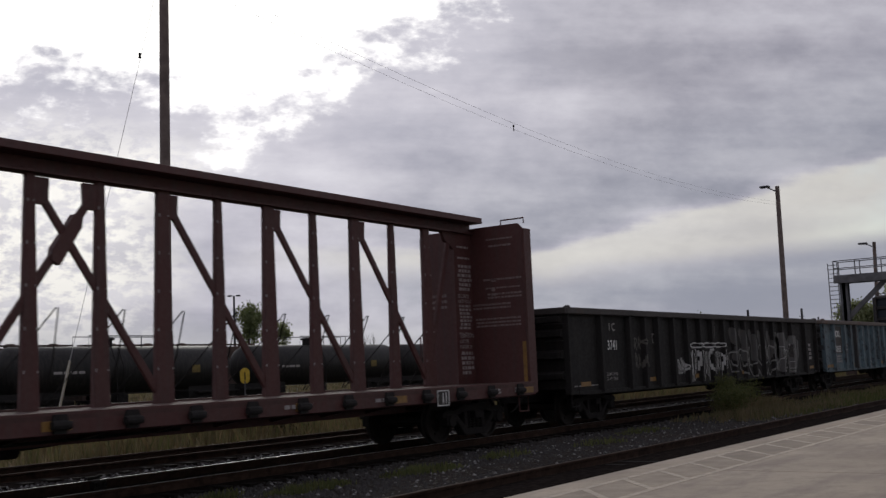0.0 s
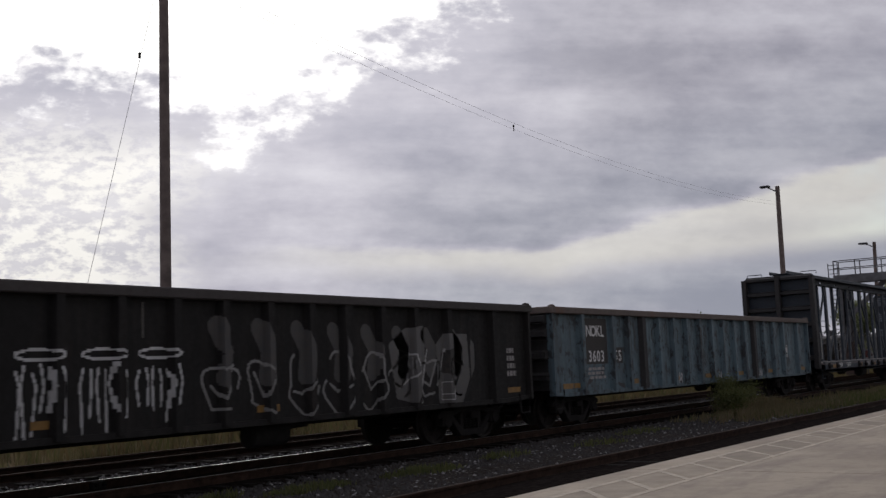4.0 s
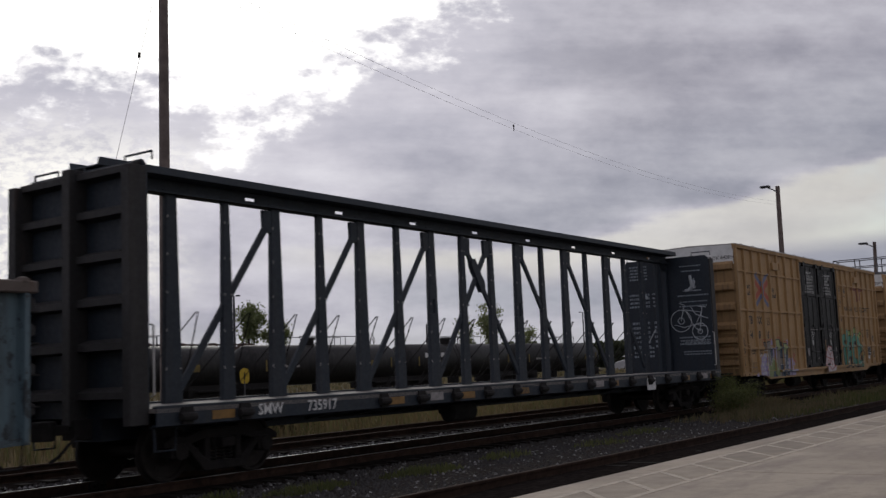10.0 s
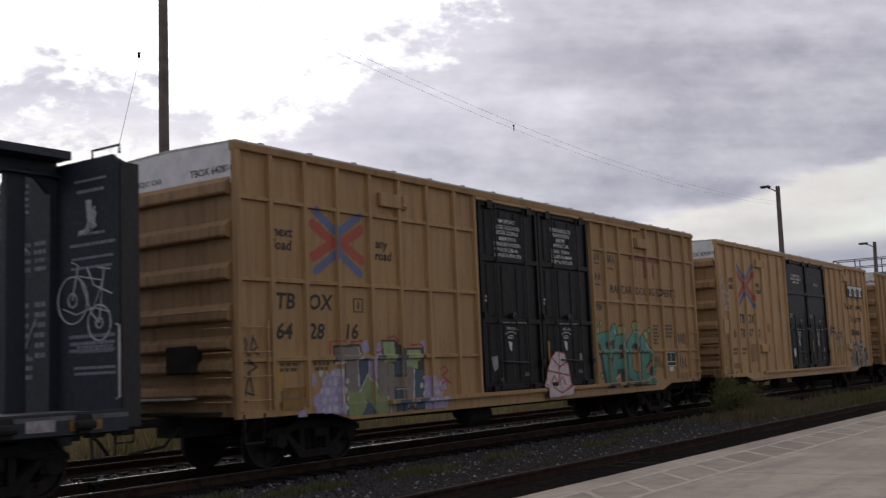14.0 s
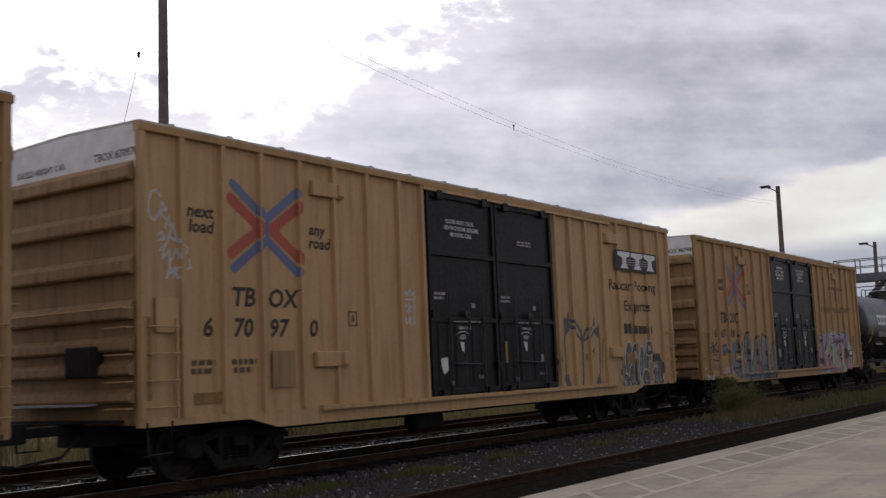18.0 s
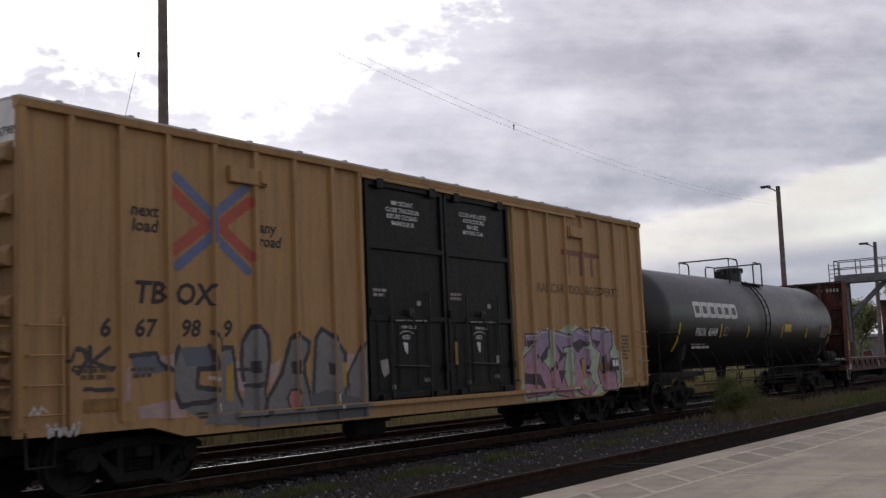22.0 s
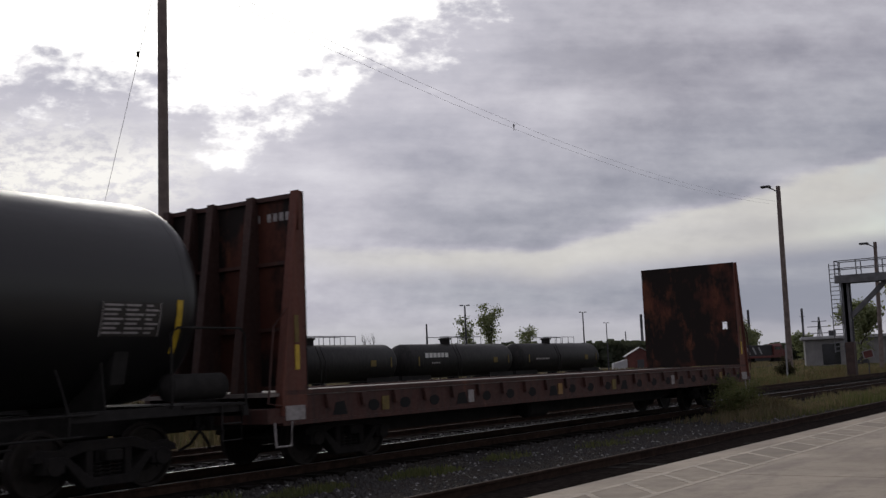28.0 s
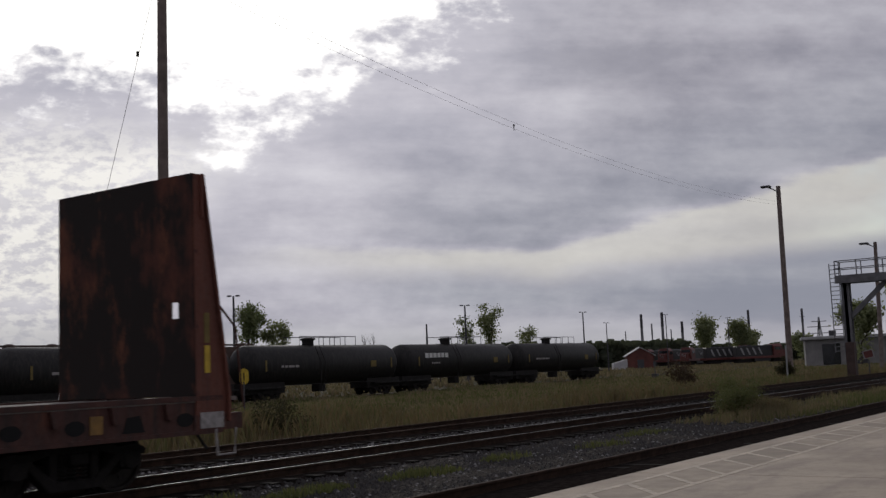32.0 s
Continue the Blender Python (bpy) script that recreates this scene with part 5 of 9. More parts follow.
        spray(car, [(tag, 0.017, WT2, WT2, NO2, 0.0, NO2, 0.0)], face, 1.0, label="thin white spray-painted scrawl", cell=0.015)
        WG, YE, BK2 = (0.075, 0.08, 0.09), (0.40, 0.25, 0.04), (0.05, 0.045, 0.04)
        art = []
        art.append(("fill", [(3.02, 2.58), (3.14, 2.60), (3.39, 2.39), (3.04, 2.15)], WG, WG))
        art.append(("fill", [(4.44, 2.38), (4.60, 2.65), (4.60, 2.41), (4.53, 2.43)], WG, WG))
        art.append(("fill", [(4.47, 2.29), (4.83, 2.47), (4.83, 2.08), (4.67, 2.17)], WG, WG))
        art.append(("fill", [(2.95, 1.23), (3.12, 1.28), (3.28, 0.95), (3.07, 0.99), (2.92, 1.15)], WG, WG))
        art.append(("fill", [(4.46, 0.94), (4.75, 1.32), (4.79, 0.93)], WG, WG))
        art.append(("line", [(3.03, 2.17), (3.01, 1.18)], WG, 0.03))
        art.append(("line", [(4.83, 2.12), (4.76, 1.27)], WG, 0.03))
        art.append(("line", [(3.24, 2.56), (3.65, 2.46), (3.86, 2.28), (3.92, 2.08)], WG, 0.045))
        art.append(("line", [(3.36, 2.39), (3.88, 2.07)], WG, 0.04))
        art.append(("line", [(4.41, 2.36), (4.13, 2.33), (3.95, 2.11)], WG, 0.045))
        art.append(("line", [(4.47, 2.24), (3.99, 2.06)], WG, 0.035))
        art.append(("line", [(3.92, 2.08), (3.90, 1.49), (3.84, 0.96)], WG, 0.04))
        art.append(("line", [(3.26, 2.69), (3.25, 2.56)], WG, 0.04))
        art.append(("line", [(4.04, 1.74), (4.15, 1.60)], BK2, 0.016))
        art.append(("line", [(4.15, 1.73), (4.04, 1.58)], BK2, 0.016))
        art.append(("line", [(4.28, 1.80), (4.39, 1.68)], BK2, 0.016))
        art.append(("line", [(4.39, 1.81), (4.28, 1.67)], BK2, 0.016))
        art.append(("line", [(4.43, 1.87), (4.53, 1.75)], BK2, 0.016))
        art.append(("line", [(4.53, 1.88), (4.43, 1.74)], BK2, 0.016))
        art.append(("line", [(2.91, 2.08), (2.81, 1.45)], BK2, 0.018))
        art.append(("line", [(2.80, 1.95), (2.73, 1.57)], BK2, 0.018))
        art.append(("line", [(5.00, 2.08), (4.90, 1.38)], BK2, 0.018))
        art.append(("fill", [(3.05, 1.78), (3.15, 1.78), (3.14, 1.30), (3.04, 1.31)], YE, YE))
        mural(car, art, face, 1.0, "dark winged spray-painted outline")
        for x0, x1, za, zb in ((-4.76, -4.53, 2.57, 2.59), (-4.76, -4.53, 2.33, 2.35), (-4.76, -4.74, 2.33, 2.59), (-4.55, -4.53, 2.33, 2.59), (-4.67, -4.62, 2.40, 2.52)):
            plate(car, "stencil_line", x0, x1, za, zb, yp + 0.004, FADEDINK)
    else:
        ly = 3.75 if kind == 3 else 3.85
        mark = []
        for x0, w in ((5.0, 0.56), (5.6, 0.56), (6.18, 0.56)):
            mark.append([(x0, ly + 0.4), (x0 + w, ly + 0.4)])
            mark.append([(x0 + w * 0.5, ly + 0.4), (x0 + w * 0.5 + 0.02, ly - 0.06)])
        MR = (0.22, 0.075, 0.05)
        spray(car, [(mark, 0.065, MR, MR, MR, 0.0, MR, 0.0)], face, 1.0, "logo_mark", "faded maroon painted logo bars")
        drape(car, "RAILCAR POOLING EXPERTS", 3.74, ly - 0.58, 0.21, FADEDINK if kind == 3 else INK, face, cuts, 1.06, 0.008)
        if kind == 1:
            for k, line in enumerate(("CIERRE ESTA PUERTA", "ANTES DE CERRAR", "LA PUERTA PRINCIPAL")):
                lettering(car, line, -1.76, 4.10 - k * 0.12, 0.08, WHITE, ty), lettering(car, ("CIERRE Y PONGA", "SEGURO EN AMBAS", "PUERTAS ANTES DE")[k], 0.72, 4.10 - k * 0.12, 0.08, WHITE, ty)
        lettering(car, "IMPORTANT", -1.55, 4.60, 0.085, WHITE, ty), lettering(car, "CLOSE THIS DOOR", -1.72, 4.47, 0.085, WHITE, ty)
        lettering(car, "BEFORE CLOSING", -1.70, 4.35, 0.085, WHITE, ty), lettering(car, "MAIN DOOR", -1.55, 4.22, 0.085, WHITE, ty)
        lettering(car, "CLOSE AND LOCK", 0.70, 4.60, 0.085, WHITE, ty), lettering(car, "BOTH DOORS", 0.85, 4.48, 0.085, WHITE, ty)
        lettering(car, "BEFORE", 0.98, 4.36, 0.085, WHITE, ty), lettering(car, "MOVING CAR", 0.82, 4.24, 0.085, WHITE, ty)
        plate(car, "reflector", -half + 1.0, -half + 1.6, 1.15, 1.32, yp, YELLOW), plate(car, "reflector", 6.6, 7.1, 1.3, 1.5, yp, YELLOW)
        bars(car, -half + 0.95, -half + 1.5, 1.55, 1.72, 2, FADEDINK, yp + 0.004, 3), bars(car, -half + 1.75, -half + 2.2, 1.55, 1.72, 2, FADEDINK, yp + 0.004, 4)
    NO, BK, WH = (0, 0, 0), (0.03, 0.03, 0.035), (0.5, 0.5, 0.49)

    if kind == 1:
        LI, DB, GR = (0.36, 0.32, 0.50), (0.05, 0.085, 0.13), (0.21, 0.185, 0.155)
        LM, LH, RD, YE, BG, WP = (0.20, 0.25, 0.10), (0.30, 0.38, 0.17), (0.36, 0.04, 0.035), (0.44, 0.27, 0.04), (0.10, 0.12, 0.18), (0.56, 0.50, 0.50)
        art = []
        art.append(("fill", [(-7.55, 0.88), (-7.55, 1.15), (-7.35, 1.25), (-7.33, 1.45), (-7.08, 1.54), (-6.97, 1.62), (-6.77, 1.51), (-6.70, 1.34), (-6.72, 0.82)], LI, LI))
        art.append(("fill", [(-4.61, 0.72), (-4.58, 1.39), (-4.03, 1.41), (-3.95, 1.12), (-3.72, 0.92), (-3.76, 0.69)], LI, LI))
        art.append(("fill", [(-7.65, 1.52), (-7.55, 1.55), (-7.46, 1.42), (-7.54, 1.31), (-7.64, 1.35)], LI, LI))
        art.append(("fill", [(-6.26, 2.06), (-6.11, 2.09), (-6.04, 1.91), (-6.17, 1.84), (-6.26, 1.92)], LI, LI))
        art.append(("fill", [(-5.92, 2.00), (-5.74, 2.05), (-5.67, 1.84), (-5.82, 1.75), (-5.92, 1.82)], LI, LI))
        art.append(("fill", [(-4.52, 2.05), (-4.38, 2.09), (-4.33, 1.90), (-4.45, 1.80)], LI, LI))
        art.append(("fill", [(-6.12, 1.76), (-5.87, 1.82), (-5.86, 1.31), (-6.11, 1.51)], LI, LI))
        art.append(("fill", [(-7.97, 0.93), (-7.82, 0.96), (-7.76, 0.84), (-7.99, 0.84)], LI, LI))
        art.append(("fill", [(-3.94, 1.29), (-3.73, 1.32), (-3.71, 1.13), (-3.89, 1.12)], LI, LI))
        art.append(("fill", [(-7.03, 2.00), (-6.31, 2.01), (-6.24, 1.76), (-6.10, 1.76), (-6.11, 1.51), (-5.79, 1.08), (-5.51, 1.06), (-5.32, 0.68), (-6.76, 0.77), (-6.74, 1.67), (-7.04, 1.67)], BK, BK))
        art.append(("fill", [(-5.87, 1.80), (-5.70, 1.80), (-5.71, 2.09), (-5.29, 2.09), (-5.01, 1.87), (-5.00, 1.94), (-4.41, 1.94), (-4.41, 1.50), (-4.49, 0.77), (-5.05, 0.80), (-5.08, 0.66), (-5.58, 0.69), (-5.87, 1.09)], BK, BK))
        art.append(("fill", [(-6.32, 1.76), (-6.12, 1.76), (-6.13, 1.49), (-6.34, 1.19)], DB, DB))
        art.append(("fill", [(-6.14, 1.04), (-5.96, 0.74), (-6.34, 0.76)], DB, DB))
        art.append(("fill", [(-5.26, 1.83), (-5.08, 1.79), (-5.06, 1.45), (-5.32, 1.46)], DB, DB))
        art.append(("fill", [(-5.30, 1.19), (-5.03, 1.18), (-5.05, 0.68), (-5.34, 0.69)], DB, DB))
        art.append(("fill", [(-4.72, 1.53), (-4.43, 1.52), (-4.52, 0.81), (-4.76, 0.79)], DB, DB))
        art.append(("fill", [(-6.99, 1.96), (-6.35, 1.97), (-6.29, 1.78), (-6.39, 1.76), (-6.38, 1.12), (-6.71, 1.14), (-6.70, 1.70), (-6.99, 1.70)], GR, GR))
        art.append(("fill", [(-6.71, 1.19), (-6.38, 1.18), (-6.11, 1.49), (-5.82, 1.08), (-5.55, 1.14), (-5.57, 0.71), (-5.94, 0.73), (-6.14, 1.06), (-6.36, 0.76), (-6.72, 0.79)], LM, LH))
        art.append(("fill", [(-5.83, 1.78), (-5.54, 1.77), (-5.55, 1.08), (-5.81, 1.11)], GR, GR))
        art.append(("fill", [(-5.55, 1.42), (-4.96, 1.40), (-4.96, 1.21), (-5.56, 1.24)], GR, GR))
        art.append(("fill", [(-4.95, 1.66), (-4.73, 1.58), (-4.80, 0.88), (-5.02, 0.86)], GR, GR))
        art.append(("fill", [(-5.53, 1.69), (-5.34, 1.65), (-5.37, 0.70), (-5.54, 0.71)], GR, GR))
        art.append(("fill", [(-5.67, 2.05), (-5.33, 2.06), (-5.28, 1.70), (-5.62, 1.68)], LH, LH))
        art.append(("fill", [(-4.94, 1.90), (-4.50, 1.90), (-4.51, 1.72), (-4.61, 1.68), (-4.62, 1.54), (-4.99, 1.61)], LH, LH))
        art.append(("line", [(-6.35, 1.95), (-6.29, 1.78), (-6.38, 1.74), (-6.36, 1.17), (-6.11, 1.49), (-5.82, 1.10)], WH, 0.014))
        art.append(("line", [(-5.55, 1.08), (-5.53, 0.71)], WH, 0.014))
        art.append(("line", [(-5.30, 1.19), (-4.98, 1.19), (-4.99, 0.86)], WH, 0.014))
        art.append(("line", [(-4.73, 1.54), (-4.79, 0.85)], WH, 0.014))
        art.append(("line", [(-6.99, 1.69), (-6.70, 1.70)], WH, 0.014))
        art.append(("line", [(-7.11, 1.86), (-7.10, 2.06), (-6.71, 2.07)], RD, 0.016))
        art.append(("line", [(-6.57, 2.05), (-6.24, 2.07)], RD, 0.016))
        art.append(("line", [(-5.55, 2.12), (-5.29, 2.16), (-5.19, 2.05)], RD, 0.016))
        art.append(("line", [(-4.81, 1.99), (-4.50, 2.01), (-4.41, 1.94)], RD, 0.016))
        art.append(("line", [(-5.87, 1.86), (-5.67, 1.88)], RD, 0.016))
        art.append(("line", [(-3.89, 1.52), (-3.73, 1.57), (-3.63, 1.48), (-3.82, 1.40), (-3.67, 1.28)], RD, 0.018))
        art.append(("line", [(-3.86, 1.23), (-3.70, 1.32), (-3.52, 1.22)], RD, 0.018))
        art.append(("fill", [(-8.48, 1.66), (-8.27, 1.67), (-8.28, 1.23), (-8.49, 1.23)], YE, YE))
        art.append(("fill", [(-8.36, 1.28), (-7.90, 1.29), (-7.86, 1.07), (-8.32, 1.14)], BG, BG))
        art.append(("line", [(-8.36, 1.18), (-8.35, 0.97), (-7.90, 0.96)], YE, 0.03))
        for k in range(24):
            x, z = -7.36 + 0.15 * (k % 5) + 0.07 * (k // 5 % 2), 0.92 + 0.15 * (k // 5)
            art.append(("line", [(x, z), (x + 0.01, z + 0.02)], WH, 0.022 + 0.016 * (k * 7 % 3)))
            if k < 16:
                art.append(("line", [(x + 2.84, z), (x + 2.85, z + 0.02)], WH, 0.02 + 0.014 * (k * 5 % 3)))
        mural(car, art, face, 0.78, "lilac and green graffiti letters outlined in black")
        art = []
        art.append(("fill", [(0.33, 1.64), (0.60, 1.81), (0.99, 1.77), (1.15, 1.51), (1.28, 1.03), (1.18, 0.82), (0.09, 0.78), (0.03, 1.06), (0.22, 1.42)], WP, WP))
        art.append(("line", [(0.37, 1.69), (0.74, 1.46), (1.11, 1.57)], RD, 0.02))
        art.append(("line", [(0.20, 1.39), (0.73, 1.31), (1.24, 1.25)], RD, 0.02))
        art.append(("line", [(0.28, 1.07), (0.47, 1.27), (0.62, 1.06), (0.85, 1.23), (1.05, 0.99)], RD, 0.02))
        art.append(("line", [(0.11, 1.08), (0.65, 0.87), (1.24, 1.03)], RD, 0.02))
        art.append(("line", [(0.70, 1.46), (0.65, 0.85)], RD, 0.016))
        art.append(("line", [(0.05, 0.81), (0.16, 1.37), (0.37, 1.67), (0.60, 1.81), (0.99, 1.77), (1.15, 1.51), (1.26, 1.03)], RD, 0.014))
        mural(car, art, lambda x, z: -YS - (0.16 if z < 1.02 else 0.08), 0.75, "pale pink spray-painted dome with red lines")
        black = scrawl(-9.18, -8.82, 1.82, 2.15, 2, 21) + [[(-9.1, 1.78), (-8.86, 1.67), (-9.06, 1.57)], [(-9.13, 1.24), (-9.02, 1.56), (-8.94, 1.24), (-9.1, 1.28)]]
        black += scrawl(2.78, 3.24, 4.06, 4.27, 3, 22) + [[(2.82, 4.0), (3.2, 3.99)]] + scrawl(2.78, 3.24, 3.55, 3.76, 3, 23) + [[(2.84, 3.46), (3.2, 3.45)]] + scrawl(3.5, 4.1, 3.98, 4.28, 4, 24) + [[(3.6, 3.9), (4.0, 3.88)]] + scrawl(2.78, 3.24, 2.8, 3.0, 3, 25)
        black += scrawl(7.92, 8.45, 1.95, 2.3, 4, 26) + scrawl(7.92, 8.45, 1.25, 1.65, 3, 27) + scrawl(6.2, 6.6, 1.3, 1.65, 3, 28)
        spray(car, [(black, 0.018, (0.05, 0.04, 0.03), (0.05, 0.04, 0.03), NO, 0.0, NO, 0.0)], face, 1.0, label="quick black marker tags", cell=0.016)
        mint = [[[(3.0, 2.1), (3.78, 2.2), (3.84, 2.36)], [(3.15, 2.05), (3.40, 1.1)], [(3.25, 1.72), (3.6, 1.78)]], [[(3.68, 1.1), (3.98, 2.05), (4.35, 2.1), (4.36, 1.05)], [(3.85, 1.45), (4.33, 1.48)]],
                [[(5.2, 1.98), (5.08, 2.2), (4.68, 1.95), (4.70, 1.2), (5.12, 1.06)]], [[(5.88, 1.72), (5.52, 2.08), (5.5, 1.04), (6.06, 1.0), (6.1, 1.28)], [(5.55, 1.48), (5.88, 1.65)]]]
        lime = [(2.86, 2.31, 0.15), (4.17, 2.30, 0.14), (5.03, 2.42, 0.13), (5.73, 2.18, 0.14), (6.27, 1.37, 0.13), (3.02, 1.19, 0.1), (4.73, 1.4, 0.1), (3.1, 2.48, 0.05), (4.35, 2.45, 0.05), (5.9, 2.32, 0.04), (2.82, 2.55, 0.05)]
        pcs = [([[(x, z), (x + 0.01, z)] for x, z, r in lime if r > 0.12], 0.13, (0.26, 0.38, 0.11), (0.32, 0.44, 0.16), BK, 0.03, NO, 0.0), ([[(x, z), (x + 0.01, z)] for x, z, r in lime if r < 0.12], 0.06, (0.26, 0.38, 0.11), (0.32, 0.44, 0.16), BK, 0.025, NO, 0.0)]
        for m2 in mint:
            pcs.append(([[(x - 0.09, z - 0.08) for x, z in st] for st in m2], 0.15, BK, BK, BK, 0.02, NO, 0.0))
        for m2 in mint:
            pcs.append((m2, 0.125, (0.045, 0.20, 0.15), (0.10, 0.36, 0.27), BK, 0.025, NO, 0.0))
        pcs.append(([[(3.9, 2.25), (3.85, 2.3)], [(3.5, 1.15), (3.56, 1.4)], [(4.45, 2.0), (4.45, 1.7)], [(3.8, 1.1), (4.0, 1.16)], [(5.72, 1.96), (5.98, 1.72)], [(5.75, 1.02), (6.05, 1.1)], [(5.0, 2.3), (5.15, 2.24)]], 0.022, (0.40, 0.50, 0.45), (0.45, 0.54, 0.50), NO, 0.0, NO, 0.0))
        spray(car, pcs, face, 0.86, label="mint green block graffiti letters with black shadows", cell=0.02)
        plate(car, "data_plate", 7.0, 7.62, 1.34, 1.73, yp - 0.004, INK)
        for x0, x1, za, zb in ((7.0, 7.62, 1.71, 1.73), (7.0, 7.62, 1.34, 1.36), (7.0, 7.02, 1.34, 1.73), (7.6, 7.62, 1.34, 1.73), (7.28, 7.30, 1.45, 1.71), (7.02, 7.6, 1.45, 1.47)):
            plate(car, "plate_line", x0, x1, za, zb, yp - 0.012, WHITE)
        plate(car, "white_plate", 7.19, 7.45, 1.20, 1.32, yp, WHITE), plate(car, "reflector", 7.9, 8.38, 0.94, 1.14, yp - 0.034, YELLOW), plate(car, "reflector", -8.35, -7.86, 0.95, 1.14, yp - 0.034, YELLOW)
        bars(car, 6.14, 6.62, 1.92, 2.48, 6, FADEDINK, yp + 0.004, 31), bars(car, 7.05, 7.58, 2.1, 2.5, 4, FADEDINK, yp + 0.004, 32)
        for x0, x1, za, zb in ((-6.46, -6.2, 2.80, 2.82), (-6.46, -6.2, 2.57, 2.59), (-6.46, -6.44, 2.57, 2.82), (-6.22, -6.2, 2.57, 2.82), (-6.35, -6.31, 2.63, 2.76)):
            plate(car, "stencil_line", x0, x1, za, zb, yp + 0.004, FADEDINK)
    elif kind == 2:
        art, FILL, EDGE = [], (0.085, 0.078, 0.072), (0.50, 0.49, 0.47)
        for x, z, rx, rz in ((6.09, 1.39, 0.17, 0.42), (6.44, 1.58, 0.22, 0.45), (6.82, 1.70, 0.2, 0.3), (6.63, 1.08, 0.25, 0.4), (6.86, 1.28, 0.16, 0.42), (7.21, 1.48, 0.14, 0.45), (7.50, 1.52, 0.16, 0.4), (6.20, 1.00, 0.2, 0.22), (7.41, 1.01, 0.24, 0.3), (7.84, 1.49, 0.15, 0.42), (8.02, 1.06, 0.2, 0.3), (8.36, 1.19, 0.22, 0.45), (7.69, 1.85, 0.18, 0.2)):
            ring = [(x + rx * math.cos(a) + 0.05 * math.sin(a), z + rz * math.sin(a)) for a in [k * math.tau / 16 for k in range(16)]]
            art += [("fill", ring, FILL, FILL), ("line", ring[2:] + ring[:1], EDGE, 0.017), ("line", [(x - rx * 0.2, z - rz * 0.5), (x - rx * 0.1, z + rz * 0.3)], EDGE, 0.010)]
        mural(car, art, face, 0.9, "dark bubble graffiti outlined in white")
        plate(car, "data_plate", 7.85, 8.2, 1.5, 1.7, yp - 0.08, INK)
    else:
        GL, GH, BG, DG = (0.155, 0.155, 0.155), (0.21, 0.205, 0.20), (0.11, 0.125, 0.15), (0.085, 0.095, 0.105)
        PK, RD, YE = (0.42, 0.30, 0.28), (0.42, 0.17, 0.16), (0.42, 0.26, 0.04)
        art = []
        art.append(("fill", [(-7.69, 1.69), (-7.53, 1.73), (-7.54, 1.28), (-7.70, 1.26)], PK, PK))
        art.append(("fill", [(-7.09, 1.86), (-6.87, 1.67), (-6.64, 1.79), (-6.63, 2.02), (-6.87, 1.89)], PK, PK))
        art.append(("fill", [(-7.44, 1.17), (-6.56, 1.30), (-6.57, 0.98), (-7.38, 1.01)], PK, PK))
        art.append(("fill", [(-5.59, 1.77), (-5.43, 1.77), (-5.32, 1.25), (-5.51, 1.34)], PK, PK))
        art.append(("fill", [(-4.84, 1.67), (-4.55, 1.82), (-4.67, 1.53), (-4.85, 1.31)], PK, PK))
        art.append(("fill", [(-3.11, 1.84), (-2.74, 1.84), (-2.82, 1.62), (-3.10, 1.25)], PK, PK))
        art.append(("fill", [(-7.54, 1.88), (-7.09, 1.91), (-7.04, 1.79), (-6.87, 1.67), (-7.47, 1.58)], BG, BG))
        art.append(("line", [(-7.54, 1.88), (-7.09, 1.91), (-7.04, 1.79), (-6.87, 1.67)], BK, 0.035))
        art.append(("fill", [(-6.68, 1.99), (-6.09, 2.01), (-5.95, 1.69), (-6.32, 1.68), (-6.32, 1.45), (-5.96, 1.27), (-5.84, 1.20), (-5.91, 0.98), (-6.35, 0.96), (-6.65, 1.14), (-6.79, 1.39), (-6.79, 1.71)], GL, GH))
        art.append(("fill", [(-6.66, 1.98), (-6.09, 2.01), (-5.96, 1.71), (-6.55, 1.71)], BG, BG))
        art.append(("line", [(-6.09, 2.01), (-5.95, 1.69), (-6.32, 1.66), (-6.34, 1.41), (-5.92, 1.35)], BK, 0.04))
        art.append(("line", [(-6.68, 1.99), (-6.79, 1.71), (-6.79, 1.39), (-6.65, 1.14), (-6.35, 1.19)], BK, 0.04))
        art.append(("line", [(-6.35, 1.17), (-5.85, 1.20), (-5.91, 0.98), (-6.33, 1.00)], BK, 0.04))
        art.append(("fill", [(-5.87, 1.94), (-5.63, 1.98), (-5.59, 1.77), (-5.56, 1.34), (-5.40, 1.08), (-5.45, 0.81), (-6.25, 0.86), (-5.90, 1.35), (-5.95, 1.69)], GL, GH))
        art.append(("line", [(-6.05, 2.21), (-5.86, 2.11), (-5.87, 1.96), (-5.63, 1.99), (-5.59, 1.75), (-5.56, 1.34), (-5.40, 1.06), (-5.44, 0.81)], BK, 0.035))
        art.append(("fill", [(-5.45, 1.77), (-5.42, 2.07), (-5.23, 2.29), (-5.02, 2.31), (-4.86, 2.16), (-4.83, 1.84), (-4.92, 1.40), (-5.32, 1.38), (-5.43, 1.55)], GL, GH))
        art.append(("line", [(-5.41, 1.49), (-5.45, 1.77), (-5.42, 2.07), (-5.23, 2.29), (-5.02, 2.31), (-4.86, 2.16), (-4.83, 1.84), (-4.92, 1.40), (-5.32, 1.38)], BK, 0.04))
        art.append(("fill", [(-5.26, 1.76), (-5.09, 1.76), (-5.09, 1.57), (-5.24, 1.59)], BK, BK))
        art.append(("fill", [(-5.39, 1.39), (-4.94, 1.39), (-4.91, 1.12), (-4.84, 0.74), (-5.48, 0.78)], GL, GH))
